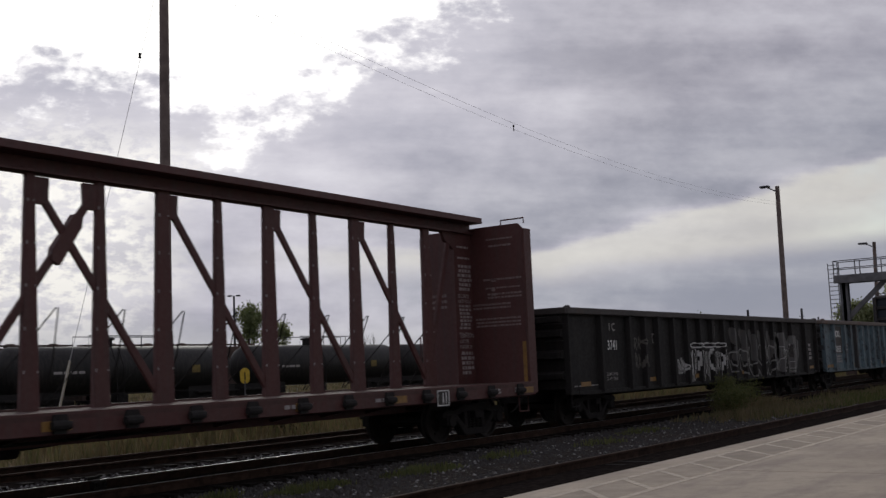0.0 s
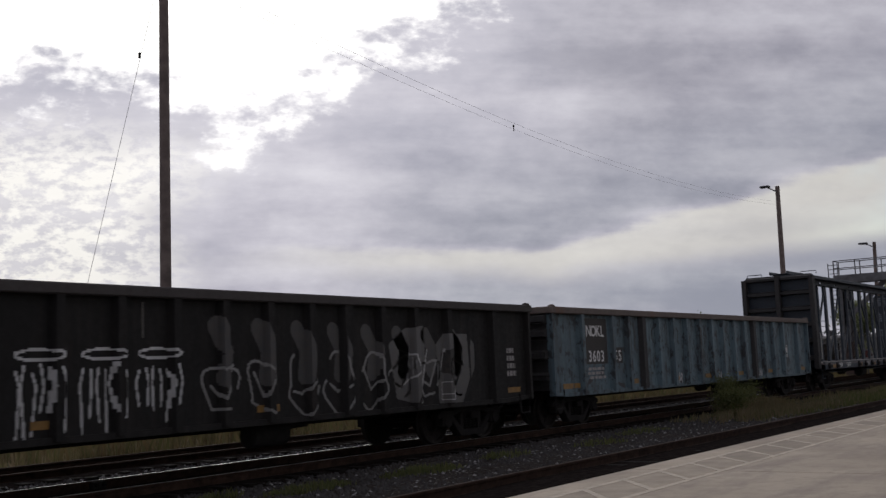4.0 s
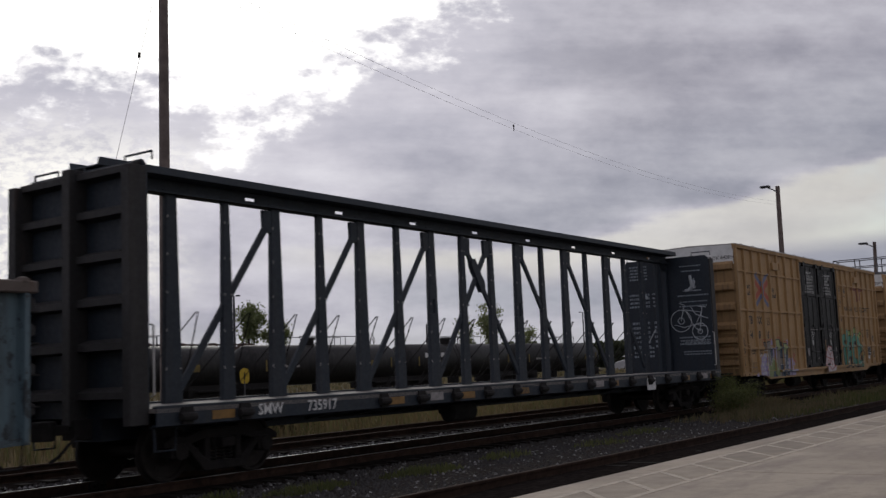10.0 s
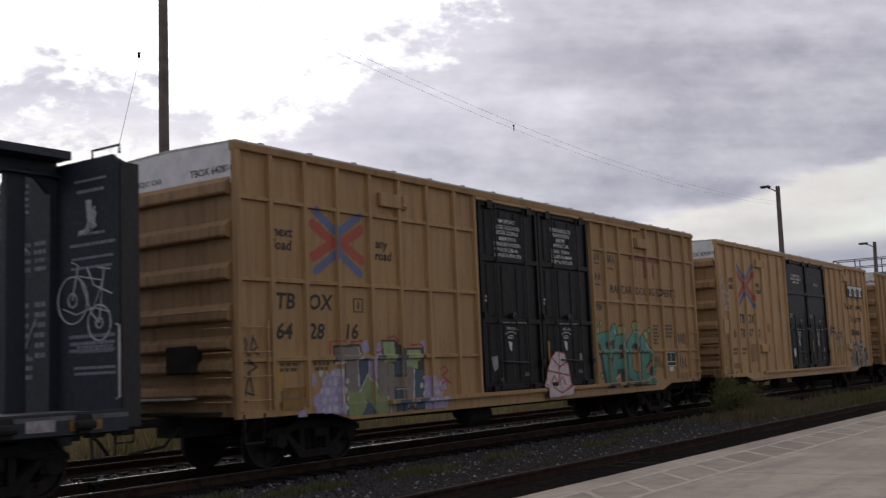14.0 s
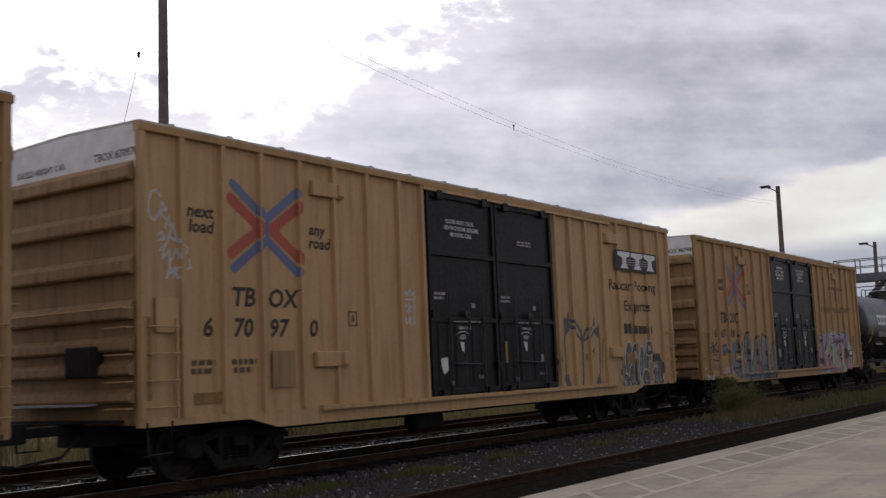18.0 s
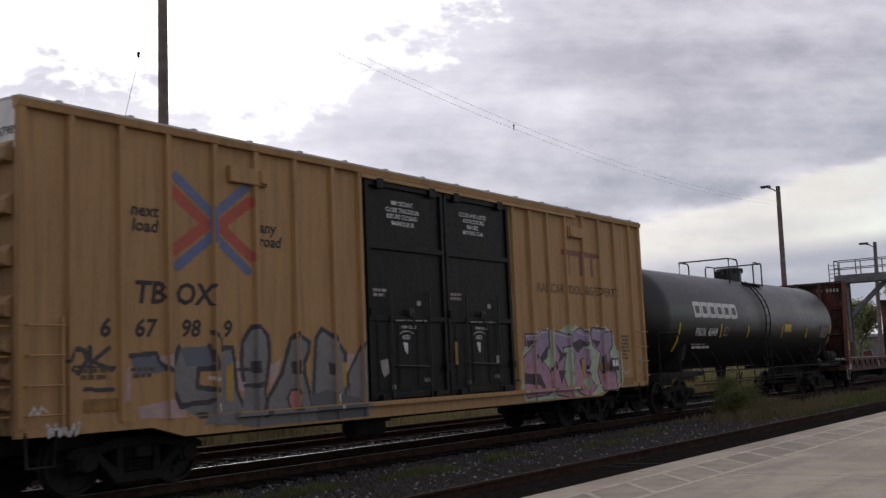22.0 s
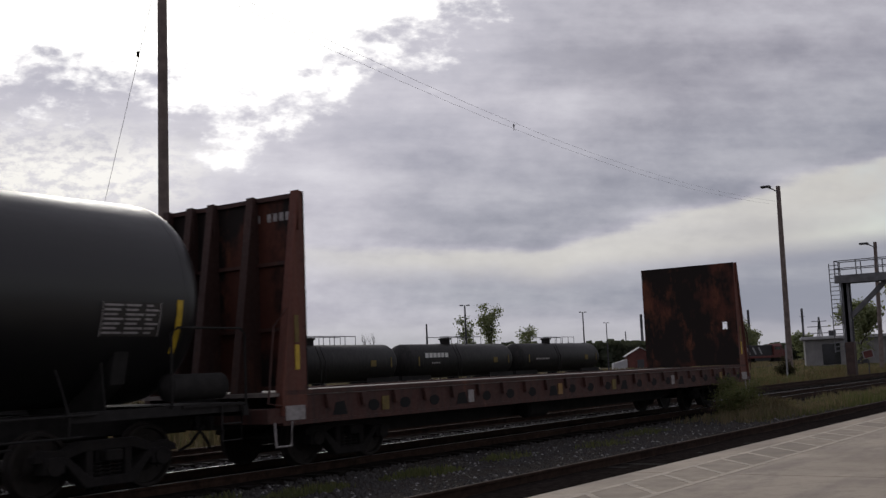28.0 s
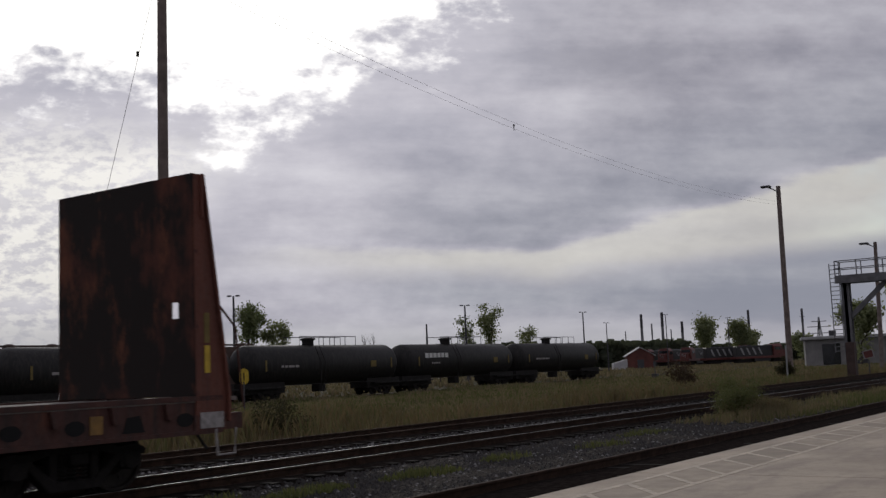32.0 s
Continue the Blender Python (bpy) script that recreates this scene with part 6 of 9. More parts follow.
        art.append(("line", [(-5.39, 1.39), (-4.94, 1.39), (-4.93, 1.12), (-5.01, 0.93)], BK, 0.03))
        art.append(("fill", [(-4.34, 2.11), (-4.17, 2.20), (-3.90, 2.06), (-3.88, 1.93), (-4.02, 1.74), (-4.03, 1.56), (-3.85, 1.00), (-3.82, 0.70), (-4.84, 0.77), (-4.96, 0.92), (-4.89, 1.18), (-4.56, 1.57)], GL, GH))
        art.append(("line", [(-4.96, 0.92), (-4.89, 1.18), (-4.56, 1.57), (-4.34, 2.11), (-4.17, 2.20), (-3.90, 2.06), (-3.91, 1.91), (-4.02, 1.74), (-4.03, 1.56), (-3.85, 1.00)], BK, 0.04))
        art.append(("fill", [(-4.34, 1.75), (-4.16, 1.76), (-4.14, 1.54), (-4.33, 1.55)], BK, BK))
        art.append(("fill", [(-4.42, 1.22), (-4.31, 1.31), (-4.18, 1.20), (-4.21, 1.00), (-4.37, 0.98)], RD, RD))
        art.append(("line", [(-4.45, 1.16), (-4.36, 1.29), (-4.23, 1.29), (-4.15, 1.15), (-4.21, 0.98), (-4.37, 0.97), (-4.45, 1.16)], BK, 0.025))
        art.append(("fill", [(-3.73, 2.11), (-3.58, 2.28), (-3.30, 2.16), (-2.98, 1.87), (-3.00, 1.53), (-2.87, 1.24), (-2.95, 0.71), (-3.72, 0.73), (-3.91, 1.18)], GL, GH))
        art.append(("line", [(-3.83, 1.18), (-3.73, 2.11), (-3.58, 2.28), (-3.30, 2.16), (-2.98, 1.87), (-3.00, 1.53), (-2.84, 1.09)], BK, 0.04))
        art.append(("fill", [(-3.43, 1.73), (-3.29, 1.68), (-3.30, 1.49), (-3.41, 1.52)], BK, BK))
        art.append(("fill", [(-2.85, 1.57), (-2.55, 1.99), (-2.39, 2.11), (-2.43, 0.73), (-3.04, 0.76), (-2.90, 1.24)], GL, GH))
        art.append(("line", [(-3.02, 1.15), (-2.91, 1.53), (-2.55, 1.99), (-2.39, 2.11)], BK, 0.035))
        art.append(("fill", [(-3.91, 1.18), (-3.48, 1.26), (-2.60, 1.08), (-2.46, 0.71), (-3.79, 0.75)], DG, DG))
        art.append(("fill", [(-5.77, 1.69), (-5.62, 1.75), (-5.63, 1.19), (-5.76, 1.18)], YE, YE))
        art.append(("fill", [(-3.08, 1.71), (-2.96, 1.72), (-2.98, 1.30), (-3.07, 1.28)], YE, YE))
        art.append(("line", [(-5.96, 1.14), (-5.93, 1.04)], WH, 0.03))
        art.append(("line", [(-6.10, 1.54), (-5.97, 1.51)], WH, 0.03))
        art.append(("line", [(-3.23, 1.16), (-3.21, 0.94)], WH, 0.03))
        art.append(("line", [(-5.50, 1.64), (-5.07, 1.63)], BK, 0.03))
        art.append(("line", [(-8.55, 1.82), (-8.46, 1.98), (-8.29, 1.97), (-8.25, 1.82), (-8.38, 1.67), (-8.51, 1.71)], BK, 0.03))
        art.append(("line", [(-8.20, 2.00), (-8.20, 1.67)], BK, 0.03))
        art.append(("line", [(-7.89, 2.00), (-8.16, 1.81), (-7.84, 1.70)], BK, 0.03))
        art.append(("line", [(-8.51, 1.75), (-7.80, 1.73)], BK, 0.02))
        art.append(("line", [(-8.29, 1.45), (-7.84, 1.43)], BK, 0.03))
        art.append(("line", [(-8.22, 1.28), (-7.86, 1.28)], BK, 0.03))
        art.append(("line", [(-9.09, 1.16), (-9.03, 1.25), (-8.98, 1.14), (-8.93, 1.25), (-8.85, 1.19)], WH, 0.015))
        art.append(("line", [(-8.84, 1.03), (-8.79, 0.90), (-8.72, 1.02), (-8.69, 0.88), (-8.62, 1.01), (-8.57, 0.87), (-8.50, 1.01), (-8.45, 0.87), (-8.37, 1.03)], WH, 0.02))
        art.append(("line", [(-8.84, 1.03), (-8.85, 0.87)], WH, 0.02))
        mural(car, art, face, 0.76, "grey graffiti letters outlined in black over pink")
        PU, PI, MI, IK = (0.27, 0.24, 0.38), (0.44, 0.22, 0.27), (0.38, 0.46, 0.33), (0.035, 0.025, 0.045)
        art = []
        art.append(("fill", [(2.75, 1.10), (2.79, 1.46), (3.10, 1.97), (3.14, 2.20), (3.46, 2.21), (3.60, 2.35), (3.70, 2.24), (4.01, 2.27), (4.13, 2.39), (4.25, 2.27), (4.41, 2.39), (4.56, 2.24), (5.06, 2.45), (5.19, 2.28), (5.44, 2.45), (5.65, 2.37), (6.01, 2.34), (6.13, 2.41), (6.25, 2.22), (6.48, 2.35), (6.58, 2.47), (6.76, 2.38), (6.95, 2.46), (7.46, 2.25), (7.50, 2.00), (7.72, 1.74), (7.82, 1.36), (7.73, 1.00), (7.44, 0.80), (7.24, 0.85), (6.58, 0.81), (5.84, 0.64), (4.94, 0.68), (3.00, 0.66), (2.87, 0.87)], MI, MI))
        art.append(("fill", [(3.08, 2.23), (3.84, 2.22), (3.80, 2.32), (4.20, 2.32), (4.19, 1.90), (3.76, 1.68), (4.16, 1.40), (4.32, 1.02), (3.97, 0.84), (2.98, 0.81), (2.97, 1.71), (3.42, 1.95), (3.08, 1.95)], IK, IK))
        art.append(("fill", [(4.36, 2.32), (5.18, 2.21), (5.17, 1.93), (4.81, 1.88), (4.95, 1.70), (4.79, 1.30), (4.94, 1.02), (5.20, 0.92), (5.13, 0.72), (4.27, 0.82), (4.13, 1.33), (4.39, 1.79)], IK, IK))
        art.append(("fill", [(5.17, 2.20), (5.53, 2.35), (5.77, 2.39), (6.11, 2.22), (6.11, 2.01), (5.87, 1.89), (6.16, 1.76), (5.92, 1.34), (6.39, 0.97), (5.96, 0.70), (5.39, 0.82), (5.12, 1.28), (5.36, 1.69), (5.14, 1.95)], IK, IK))
        art.append(("fill", [(6.20, 2.20), (6.28, 2.40), (6.87, 2.38), (6.92, 2.29), (7.42, 2.31), (7.40, 1.91), (7.19, 1.74), (7.58, 1.18), (7.48, 0.82), (6.66, 0.83), (6.48, 1.31), (6.69, 1.75), (6.31, 1.92)], IK, IK))
        art.append(("fill", [(3.11, 2.20), (3.79, 2.21), (3.80, 2.29), (4.15, 2.29), (4.15, 1.92), (3.69, 1.69), (4.12, 1.41), (4.27, 1.05), (3.97, 0.87), (3.00, 0.83), (3.00, 1.14), (3.79, 1.06), (3.67, 1.24), (3.02, 1.38), (3.01, 1.69), (3.46, 1.96), (3.14, 1.98)], PI, PU))
        art.append(("fill", [(4.39, 2.29), (5.13, 2.20), (5.13, 1.95), (4.75, 1.91), (4.90, 1.70), (4.74, 1.30), (4.89, 1.01), (5.16, 0.91), (5.10, 0.75), (4.31, 0.85), (4.17, 1.33), (4.43, 1.79)], PI, PU))
        art.append(("fill", [(5.21, 2.20), (5.53, 2.33), (5.77, 2.35), (6.06, 2.20), (6.06, 2.03), (5.81, 1.90), (6.11, 1.76), (5.86, 1.34), (6.33, 0.97), (5.96, 0.73), (5.44, 0.85), (5.17, 1.28), (5.40, 1.69), (5.18, 1.95)], PI, PU))
        art.append(("fill", [(6.25, 2.20), (6.32, 2.36), (6.83, 2.34), (6.86, 2.25), (7.36, 2.28), (7.35, 1.93), (7.14, 1.75), (7.53, 1.18), (7.44, 0.86), (6.71, 0.86), (6.53, 1.31), (6.74, 1.75), (6.36, 1.94)], PI, PU))
        art.append(("fill", [(3.02, 1.36), (3.69, 1.32), (3.94, 1.01), (3.79, 0.99), (3.58, 1.18), (3.02, 1.26)], IK, IK))
        art.append(("fill", [(3.15, 2.08), (3.50, 2.07), (3.23, 1.89)], IK, IK))
        art.append(("fill", [(3.76, 1.73), (4.11, 1.97), (4.05, 1.68), (3.75, 1.56)], IK, IK))
        art.append(("fill", [(4.43, 2.02), (4.76, 1.79), (5.02, 1.78), (4.51, 1.53), (4.64, 1.71)], IK, IK))
        art.append(("fill", [(4.53, 1.39), (4.90, 1.38), (4.65, 1.06)], IK, IK))
        art.append(("fill", [(5.21, 1.98), (5.67, 2.11), (6.00, 2.01), (5.52, 1.77)], IK, IK))
        art.append(("fill", [(5.57, 1.60), (5.81, 1.68), (5.68, 1.34)], IK, IK))
        art.append(("fill", [(6.27, 2.10), (6.75, 2.04), (6.51, 1.88)], IK, IK))
        art.append(("fill", [(6.74, 1.66), (7.01, 1.82), (6.88, 1.30), (6.70, 1.22)], IK, IK))
        art.append(("fill", [(5.00, 0.96), (5.19, 1.28), (5.33, 0.98), (5.16, 0.79)], MI, MI))
        art.append(("fill", [(5.71, 1.09), (5.97, 1.20), (5.96, 0.86)], MI, MI))
        art.append(("line", [(3.50, 1.73), (3.57, 1.79), (3.64, 1.73), (3.58, 1.64), (3.51, 1.67)], IK, 0.04))
        art.append(("line", [(4.38, 1.54), (4.45, 1.50)], IK, 0.09))
        art.append(("line", [(3.18, 1.52), (3.20, 1.50)], RD, 0.06))
        art.append(("line", [(3.83, 1.46), (3.85, 1.46)], RD, 0.05))
        art.append(("line", [(6.78, 1.16), (6.82, 1.16)], RD, 0.05))
        art.append(("line", [(3.14, 2.17), (3.76, 2.18)], WH, 0.012))
        art.append(("line", [(3.84, 2.25), (4.11, 2.26)], WH, 0.012))
        art.append(("line", [(4.42, 2.24), (5.08, 2.15)], WH, 0.012))
        art.append(("line", [(5.53, 2.28), (6.00, 2.18)], WH, 0.012))
        art.append(("line", [(6.38, 2.31), (6.79, 2.29)], WH, 0.012))
        art.append(("fill", [(2.92, 1.66), (3.02, 1.69), (3.02, 1.19), (2.92, 1.19)], YE, YE))
        art.append(("fill", [(5.70, 1.62), (5.83, 1.63), (5.82, 1.15), (5.70, 1.14)], YE, YE))
        art.append(("line", [(7.81, 1.26), (7.96, 1.29), (8.10, 1.21), (8.28, 1.30)], WH, 0.015))
        art.append(("line", [(2.60, 1.18), (2.66, 1.23), (2.71, 1.16), (2.80, 1.23)], BK, 0.015))
        mural(car, art, face, 0.76, "pink and purple graffiti letters with a pale green halo", 0.016)
        bars(car, 7.72, 8.42, 1.55, 2.2, 7, FADEDINK, yp + 0.004, 41)
        plate(car, "reflector", 7.8, 8.42, 0.93, 1.12, yp - 0.034, YELLOW)
        part("load_disc", Geo().lathe([(-YS - 0.012, 0.0), (-YS - 0.012, 0.11), (-YS, 0.11)], "y", 18, (9.0, 0, 1.52)), FADED, car, "small pale round mark")
        plate(car, "data_plate", 7.1, 7.5, 1.32, 1.62, yp - 0.085, INK)
        for xa in (7.14, 7.32):
            plate(car, "plate_mark", xa, xa + 0.14, 1.42, 1.58, yp - 0.095, WHITE)
    # stickers and small print low on the doors
    for n, xa in enumerate((-2.36, 0.12)):
        lettering(car, "OPEN CLOSE", xa + 0.95, 2.30, 0.055, WHITE, yp - 0.028), bars(car, xa + 0.7, xa + 1.9, 2.42, 2.46, 1, FADED, yp - 0.055, 11 + n)
        lettering(car, "ASD", xa + 0.98, 2.1, 0.085, WHITE, yp - 0.028), lettering(car, "SEAL", xa + 1.62, 1.3, 0.075, FADED, yp - 0.028)
        part("sticker", Geo().prism([(xa + 1.0, 2.05), (xa + 1.14, 2.03), (xa + 1.12, 1.82), (xa + 1.04, 1.9)], "y", yp - 0.03, yp - 0.026), WHITE, car)
        if n == 0:
            part("sticker", Geo().prism([(xa + 0.3, 1.72), (xa + 0.52, 1.75), (xa + 0.55, 1.5), (xa + 0.4, 1.42), (xa + 0.33, 1.55)], "y", yp - 0.03, yp - 0.026), WHITE if kind == 2 else FADED, car)
        else:
            plate(car, "sticker", xa + 1.72, xa + 1.9, 1.6, 1.76, yp - 0.026, FADED, thick=0.004)
        plate(car, "sticker", xa + 1.5, xa + 1.62, 2.74, 2.83, yp, FADED), plate(car, "sticker", xa + 0.62, xa + 0.72, 1.2, 1.28, yp - 0.026, FADED)
        part("seal_arrow", Geo().tube([(xa + 0.9, yp - 0.03, 2.2), (xa + 1.02, yp - 0.03, 2.25), (xa + 1.2, yp - 0.03, 2.25), (xa + 1.32, yp - 0.03, 2.2)], 0.008, 4), WHITE, car)
        if n == 1:
            plate(car, "door_handle_tag", xa + 0.16, xa + 0.25, 1.6, 2.05, yp - 0.055, YELLOW)
        bars(car, xa + 0.15, xa + 0.6, 2.85, 3.02, 2, FADED, yp, 15 + n)
    # number on the white gable, facing the next car
    for word, y, z, h in ((marks, -0.56, 4.73, 0.115), ("EXCESS HEIGHT CAR", 1.33, 4.73, 0.09)):
        ob = lettering(car, word, -half - 0.004, z, h, INK, y)
        ob.rotation_euler = (0, 0, radians(-90))
    return car


# ---- tank car ----
TANK_R, TANK_Z = 1.53, 2.73


def tank_shell(x0, x1, r, z):
    prof = [(x0 + 0.75 * (1 - math.cos(a)), r * math.sin(a)) for a in [k * math.pi / 16 for k in range(9)]]
    prof += [(x1 - 0.75 * (1 - math.cos(a)), r * math.sin(a)) for a in [k * math.pi / 16 for k in range(8, -1, -1)]]
    return Geo().lathe(prof, "x", 48, (0, 0, z))


def band(r, a0, a1, x0, x1, n=8):
    """A strip that lies on the tank's side between two angles below the crown."""
    g = Geo()
    vs = []
    for k in range(n + 1):
        a = a0 + (a1 - a0) * k / n
        for x in (x0, x1):
            for rr in (r + 0.002, r + 0.008):
                vs.append((x, -rr * math.sin(a), TANK_Z + rr * math.cos(a)))
    fs = []
    for k in range(n):
        b = 4 * k
        fs += [(b + 1, b + 3, b + 7, b + 5), (b, b + 4, b + 6, b + 2), (b, b + 1, b + 5, b + 4), (b + 2, b + 6, b + 7, b + 3)]
    return g.add(vs, fs)


def on_tank(z):
    return -math.sqrt(max(0.0, TANK_R ** 2 - (z - TANK_Z) ** 2))


def tank_words(car, text, x, z, h, mat, wide=1.0):
    """Lettering tilted to lie against the shell."""
    ob = lettering(car, text, x, z, h, mat, on_tank(z + h / 2) - 0.012, wide)
    ob.rotation_euler = (math.atan2(z + h / 2 - TANK_Z, -on_tank(z + h / 2)) * -1, 0, 0)
    return ob


def tank_car(xt):
    car = start_car("tank_car", xt, "glossy black tank car with white marks and yellow stripes", "tank car", 9)
    x0, x1 = -8.95, 8.75
    shell = part("tank", tank_shell(x0, x1, TANK_R, TANK_Z), TANKBLACK, car, "smooth black welded tank shell", smooth=True)
    for x in (x0 + 0.8, x1 - 0.8, -3.2, 3.2):
        part("weld_seam", Geo().lathe([(x - 0.02, TANK_R - 0.004), (x, TANK_R + 0.0025), (x + 0.02, TANK_R - 0.004)], "x", 48, (0, 0, TANK_Z)), TANKBLACK, shell, smooth=True)
    for s in (-1, 1):
        xe = s * 9.15
        a, b = sorted((s * 5.6, xe))
        part("stub_sill", Geo().box(a, -0.32, 0.75, b, 0.32, 1.12), BLACK, car, bevel=0.01)
        a, b = sorted((s * 6.4, s * 7.6))
        part("saddle", Geo().prism([(-1.35, 1.95), (-1.25, 1.5), (-0.5, 1.08), (0.5, 1.08), (1.25, 1.5), (1.35, 1.95), (0.9, 1.5), (-0.9, 1.5)], "x", s * 6.95 - 0.12, s * 6.95 + 0.12), BLACK, car)
        for yy in (-1.0, 1.0):
            part("saddle_web", Geo().prism([(yy * 1.3, 1.12), (yy * 0.4, 1.12), (yy * 0.9, 1.65), (yy * 1.22, 1.82)], "x", s * 6.95 - 0.25, s * 6.95 - 0.22), BLACK, car)
            part("side_beam", Geo().box(min(s * 6.0, xe), yy * 1.42 - 0.05, 1.02, max(s * 6.0, xe), yy * 1.42 + 0.05, 1.16), BLACK, car)
        part("end_beam", Geo().box(xe - 0.06, -1.5, 0.95, xe + 0.06, 1.5, 1.12), BLACK, car, bevel=0.01)
        part("walkway", Geo().box(min(s * 7.9, xe), -1.5, 1.12, max(s * 7.9, xe), 1.5, 1.16), BLACK, car)
        for yy in (-1.5, 1.5):
            grab(car, "end_handrail", [(s * 7.7, yy, 1.12), (s * 7.7, yy, 2.2), (s * 7.82, yy, 2.28), (xe - s * 0.1, yy, 2.28), (xe, yy, 2.2), (xe, yy, 1.12)], 0.02)
            for z in (0.6, 0.85):
                grab(car, "corner_step", [(xe - s * 0.1, yy, 1.12), (xe - s * 0.1, yy, z), (xe - s * 0.5, yy, z), (xe - s * 0.5, yy, 1.12)], 0.018)
        truck(car, s * 6.95)
        coupler(car, xe, s, 0.5)
    part("air_reservoir", Geo().lathe([(7.75, 0.0), (7.78, 0.12), (7.86, 0.2), (8.9, 0.2), (8.98, 0.12), (9.0, 0.0)], "x", 18, (0, -1.2, 1.42)), BLACK, car, smooth=True)
    # long side handrail with brackets
    part("side_handrail", Geo().tube([(-6.4, -1.5, 1.12), (6.4, -1.5, 1.12)], 0.02, 6), BLACK, car)
    for i in range(9):
        part("handrail_bracket", Geo().tube([(-6 + i * 1.5, -1.5, 0.84), (-6 + i * 1.5, -1.5, 1.12), (-6 + i * 1.5, -1.2, 1.72)], 0.02, 5), BLACK, car)
    part("side_pipe", Geo().tube([(-6.2, -1.5, 0.84), (6.2, -1.5, 0.84)], 0.018, 6), BLACK, car)
    for i in (-2, -1.6, 1.2, 2.0):
        part("brake_lever", Geo().tube([(i, -1.0, 0.62), (i + 0.25, -1.0, 1.0)], 0.025, 5), BLACK, car)
    part("brake_rod", Geo().tube([(-5.5, -1.0, 0.72), (5.5, -1.0, 0.72)], 0.02, 6), BLACK, car)
    part("outlet_valve", Geo().lathe([(0.75, 0.12), (0.95, 0.16), (1.25, 0.2)], "z", 14, (-0.6, 0, 0)), BLACK, car)
    # manway, safety railing and ladder at the middle
    XM = 0.9
    man = part("manway", Geo().lathe([(4.2, 0.42), (4.62, 0.42), (4.62, 0.47), (4.68, 0.47), (4.74, 0.3), (4.76, 0.0)], "z", 24, (XM, 0, 0)), TANKBLACK, car, smooth=True)
    for k in range(8):
        a = k * math.tau / 8
        part("manway_bolt", Geo().slab((XM + 0.47 * math.cos(a), 0.47 * math.sin(a), 4.6), 0.06, 0.06, 0.16), BLACK, man)
    for dx, h in ((-0.85, 4.5), (-0.62, 4.42), (1.0, 4.46)):
        part("relief_valve", Geo().lathe([(4.15, 0.1), (h, 0.1), (h, 0.13), (h + 0.05, 0.13), (h + 0.08, 0.0)], "z", 12, (XM + dx, 0.1, 0)), BLACK, car)
    part("top_platform", Geo().box(XM - 1.0, -0.9, 4.05, XM + 0.9, -0.5, 4.08).box(XM - 1.0, 0.5, 4.05, XM + 0.9, 0.9, 4.08), BLACK, car)
    xa, xb, ry, rz = -1.55, 1.79, 0.88, 4.85
    for yy in (-ry, ry):
        grab(car, "safety_railing", [(xa, yy, 4.0), (xa, yy, rz), (xa + 0.75, yy, rz), (xa + 0.85, yy, rz - 0.08), (xa + 0.85, yy, 4.1)], 0.026)
        grab(car, "safety_railing", [(xb, yy, 4.0), (xb, yy, rz), (xb - 0.8, yy, rz), (xb - 0.9, yy, rz - 0.08), (xb - 0.9, yy, 4.1)], 0.026)
    grab(car, "safety_railing", [(xa, -ry, rz), (xa, ry, rz)], 0.026)
    grab(car, "safety_railing", [(xb, -ry, rz), (xb, ry, rz)], 0.026)
    for xx in (XM - 1.2, XM - 0.76):
        path = [(xx, -(TANK_R + 0.09) * math.sin(a), TANK_Z + (TANK_R + 0.09) * math.cos(a)) for a in [radians(30 + k * 9) for k in range(10)]] + [(xx, -1.62, 0.6)]
        part("ladder_stile", Geo().tube(path, 0.022, 6), BLACK, car)
    for k in range(10):
        a = radians(34 + k * 10)
        yy, zz = -(TANK_R + 0.09) * math.sin(a), TANK_Z + (TANK_R + 0.09) * math.cos(a)
        if k > 6:
            yy, zz = -1.62, 2.3 - (k - 6) * 0.4
        part("ladder_rung", Geo().tube([(XM - 1.2, yy, zz), (XM - 0.76, yy, zz)], 0.014, 5), BLACK, car)
    # white house mark as plain slanted shapes, number and print
    mark = []
    for i in range(6):
        xa, xb, za, zb = -6.44 + i * 0.61, -5.98 + i * 0.61, 2.80, 3.15
        mark.append([(xa, za), (xa, zb), (xb, zb), (xb, za + 0.01), (xa, za)])
    LW = (0.62, 0.62, 0.60)
    spray(car, [(mark, 0.062, LW, LW, LW, 0.0, LW, 0.0)], lambda x, z: on_tank(z) - 0.002, 1.0, "logo_mark", "white painted logo of blocky shapes", 0.014)
    for word, x, y, z, h in (("PROX 43449", -8.915, -0.235, 3.22, 0.105),):
        ob = lettering(car, word, x, z, h, WHITE, y, 0.85)
        ob.rotation_euler = (radians(-10), 0, radians(-77))
    g = Geo()
    for k in range(5):
        w = (0.42, 0.36, 0.5, 0.2, 0.4)[k]
        g.box(0.02, -0.002, -0.07 - k * 0.075, w, 0.0, -0.035 - k * 0.075)
    ob = tagged(part("print_bar", g, FADED, car, at=(-8.92, -0.27, 3.2)), kind="stuff")
    ob.rotation_euler = (radians(-4), 0, radians(-77))
    tank_words(car, "PROX  43449", -6.45, 2.2, 0.24, WHITE, 0.9)
    bars(car, -6.55, -5.0, 1.78, 2.02, 2, FADED, on_tank(1.85) - 0.07, 5)
    for x, a0, a1 in ((-7.6, 96, 129), (-4.3, 96, 112), (-1.8, 97, 112), (1.75, 97, 112), (4.7, 97, 112), (7.85, 92, 122)):
        part("yellow_stripe", band(TANK_R, radians(a0), radians(a1), x - 0.05, x + 0.05), YSTRIPE, car)
    part("yellow_placard", band(TANK_R, radians(94), radians(104), 2.0, 2.75), YSTRIPE, car)
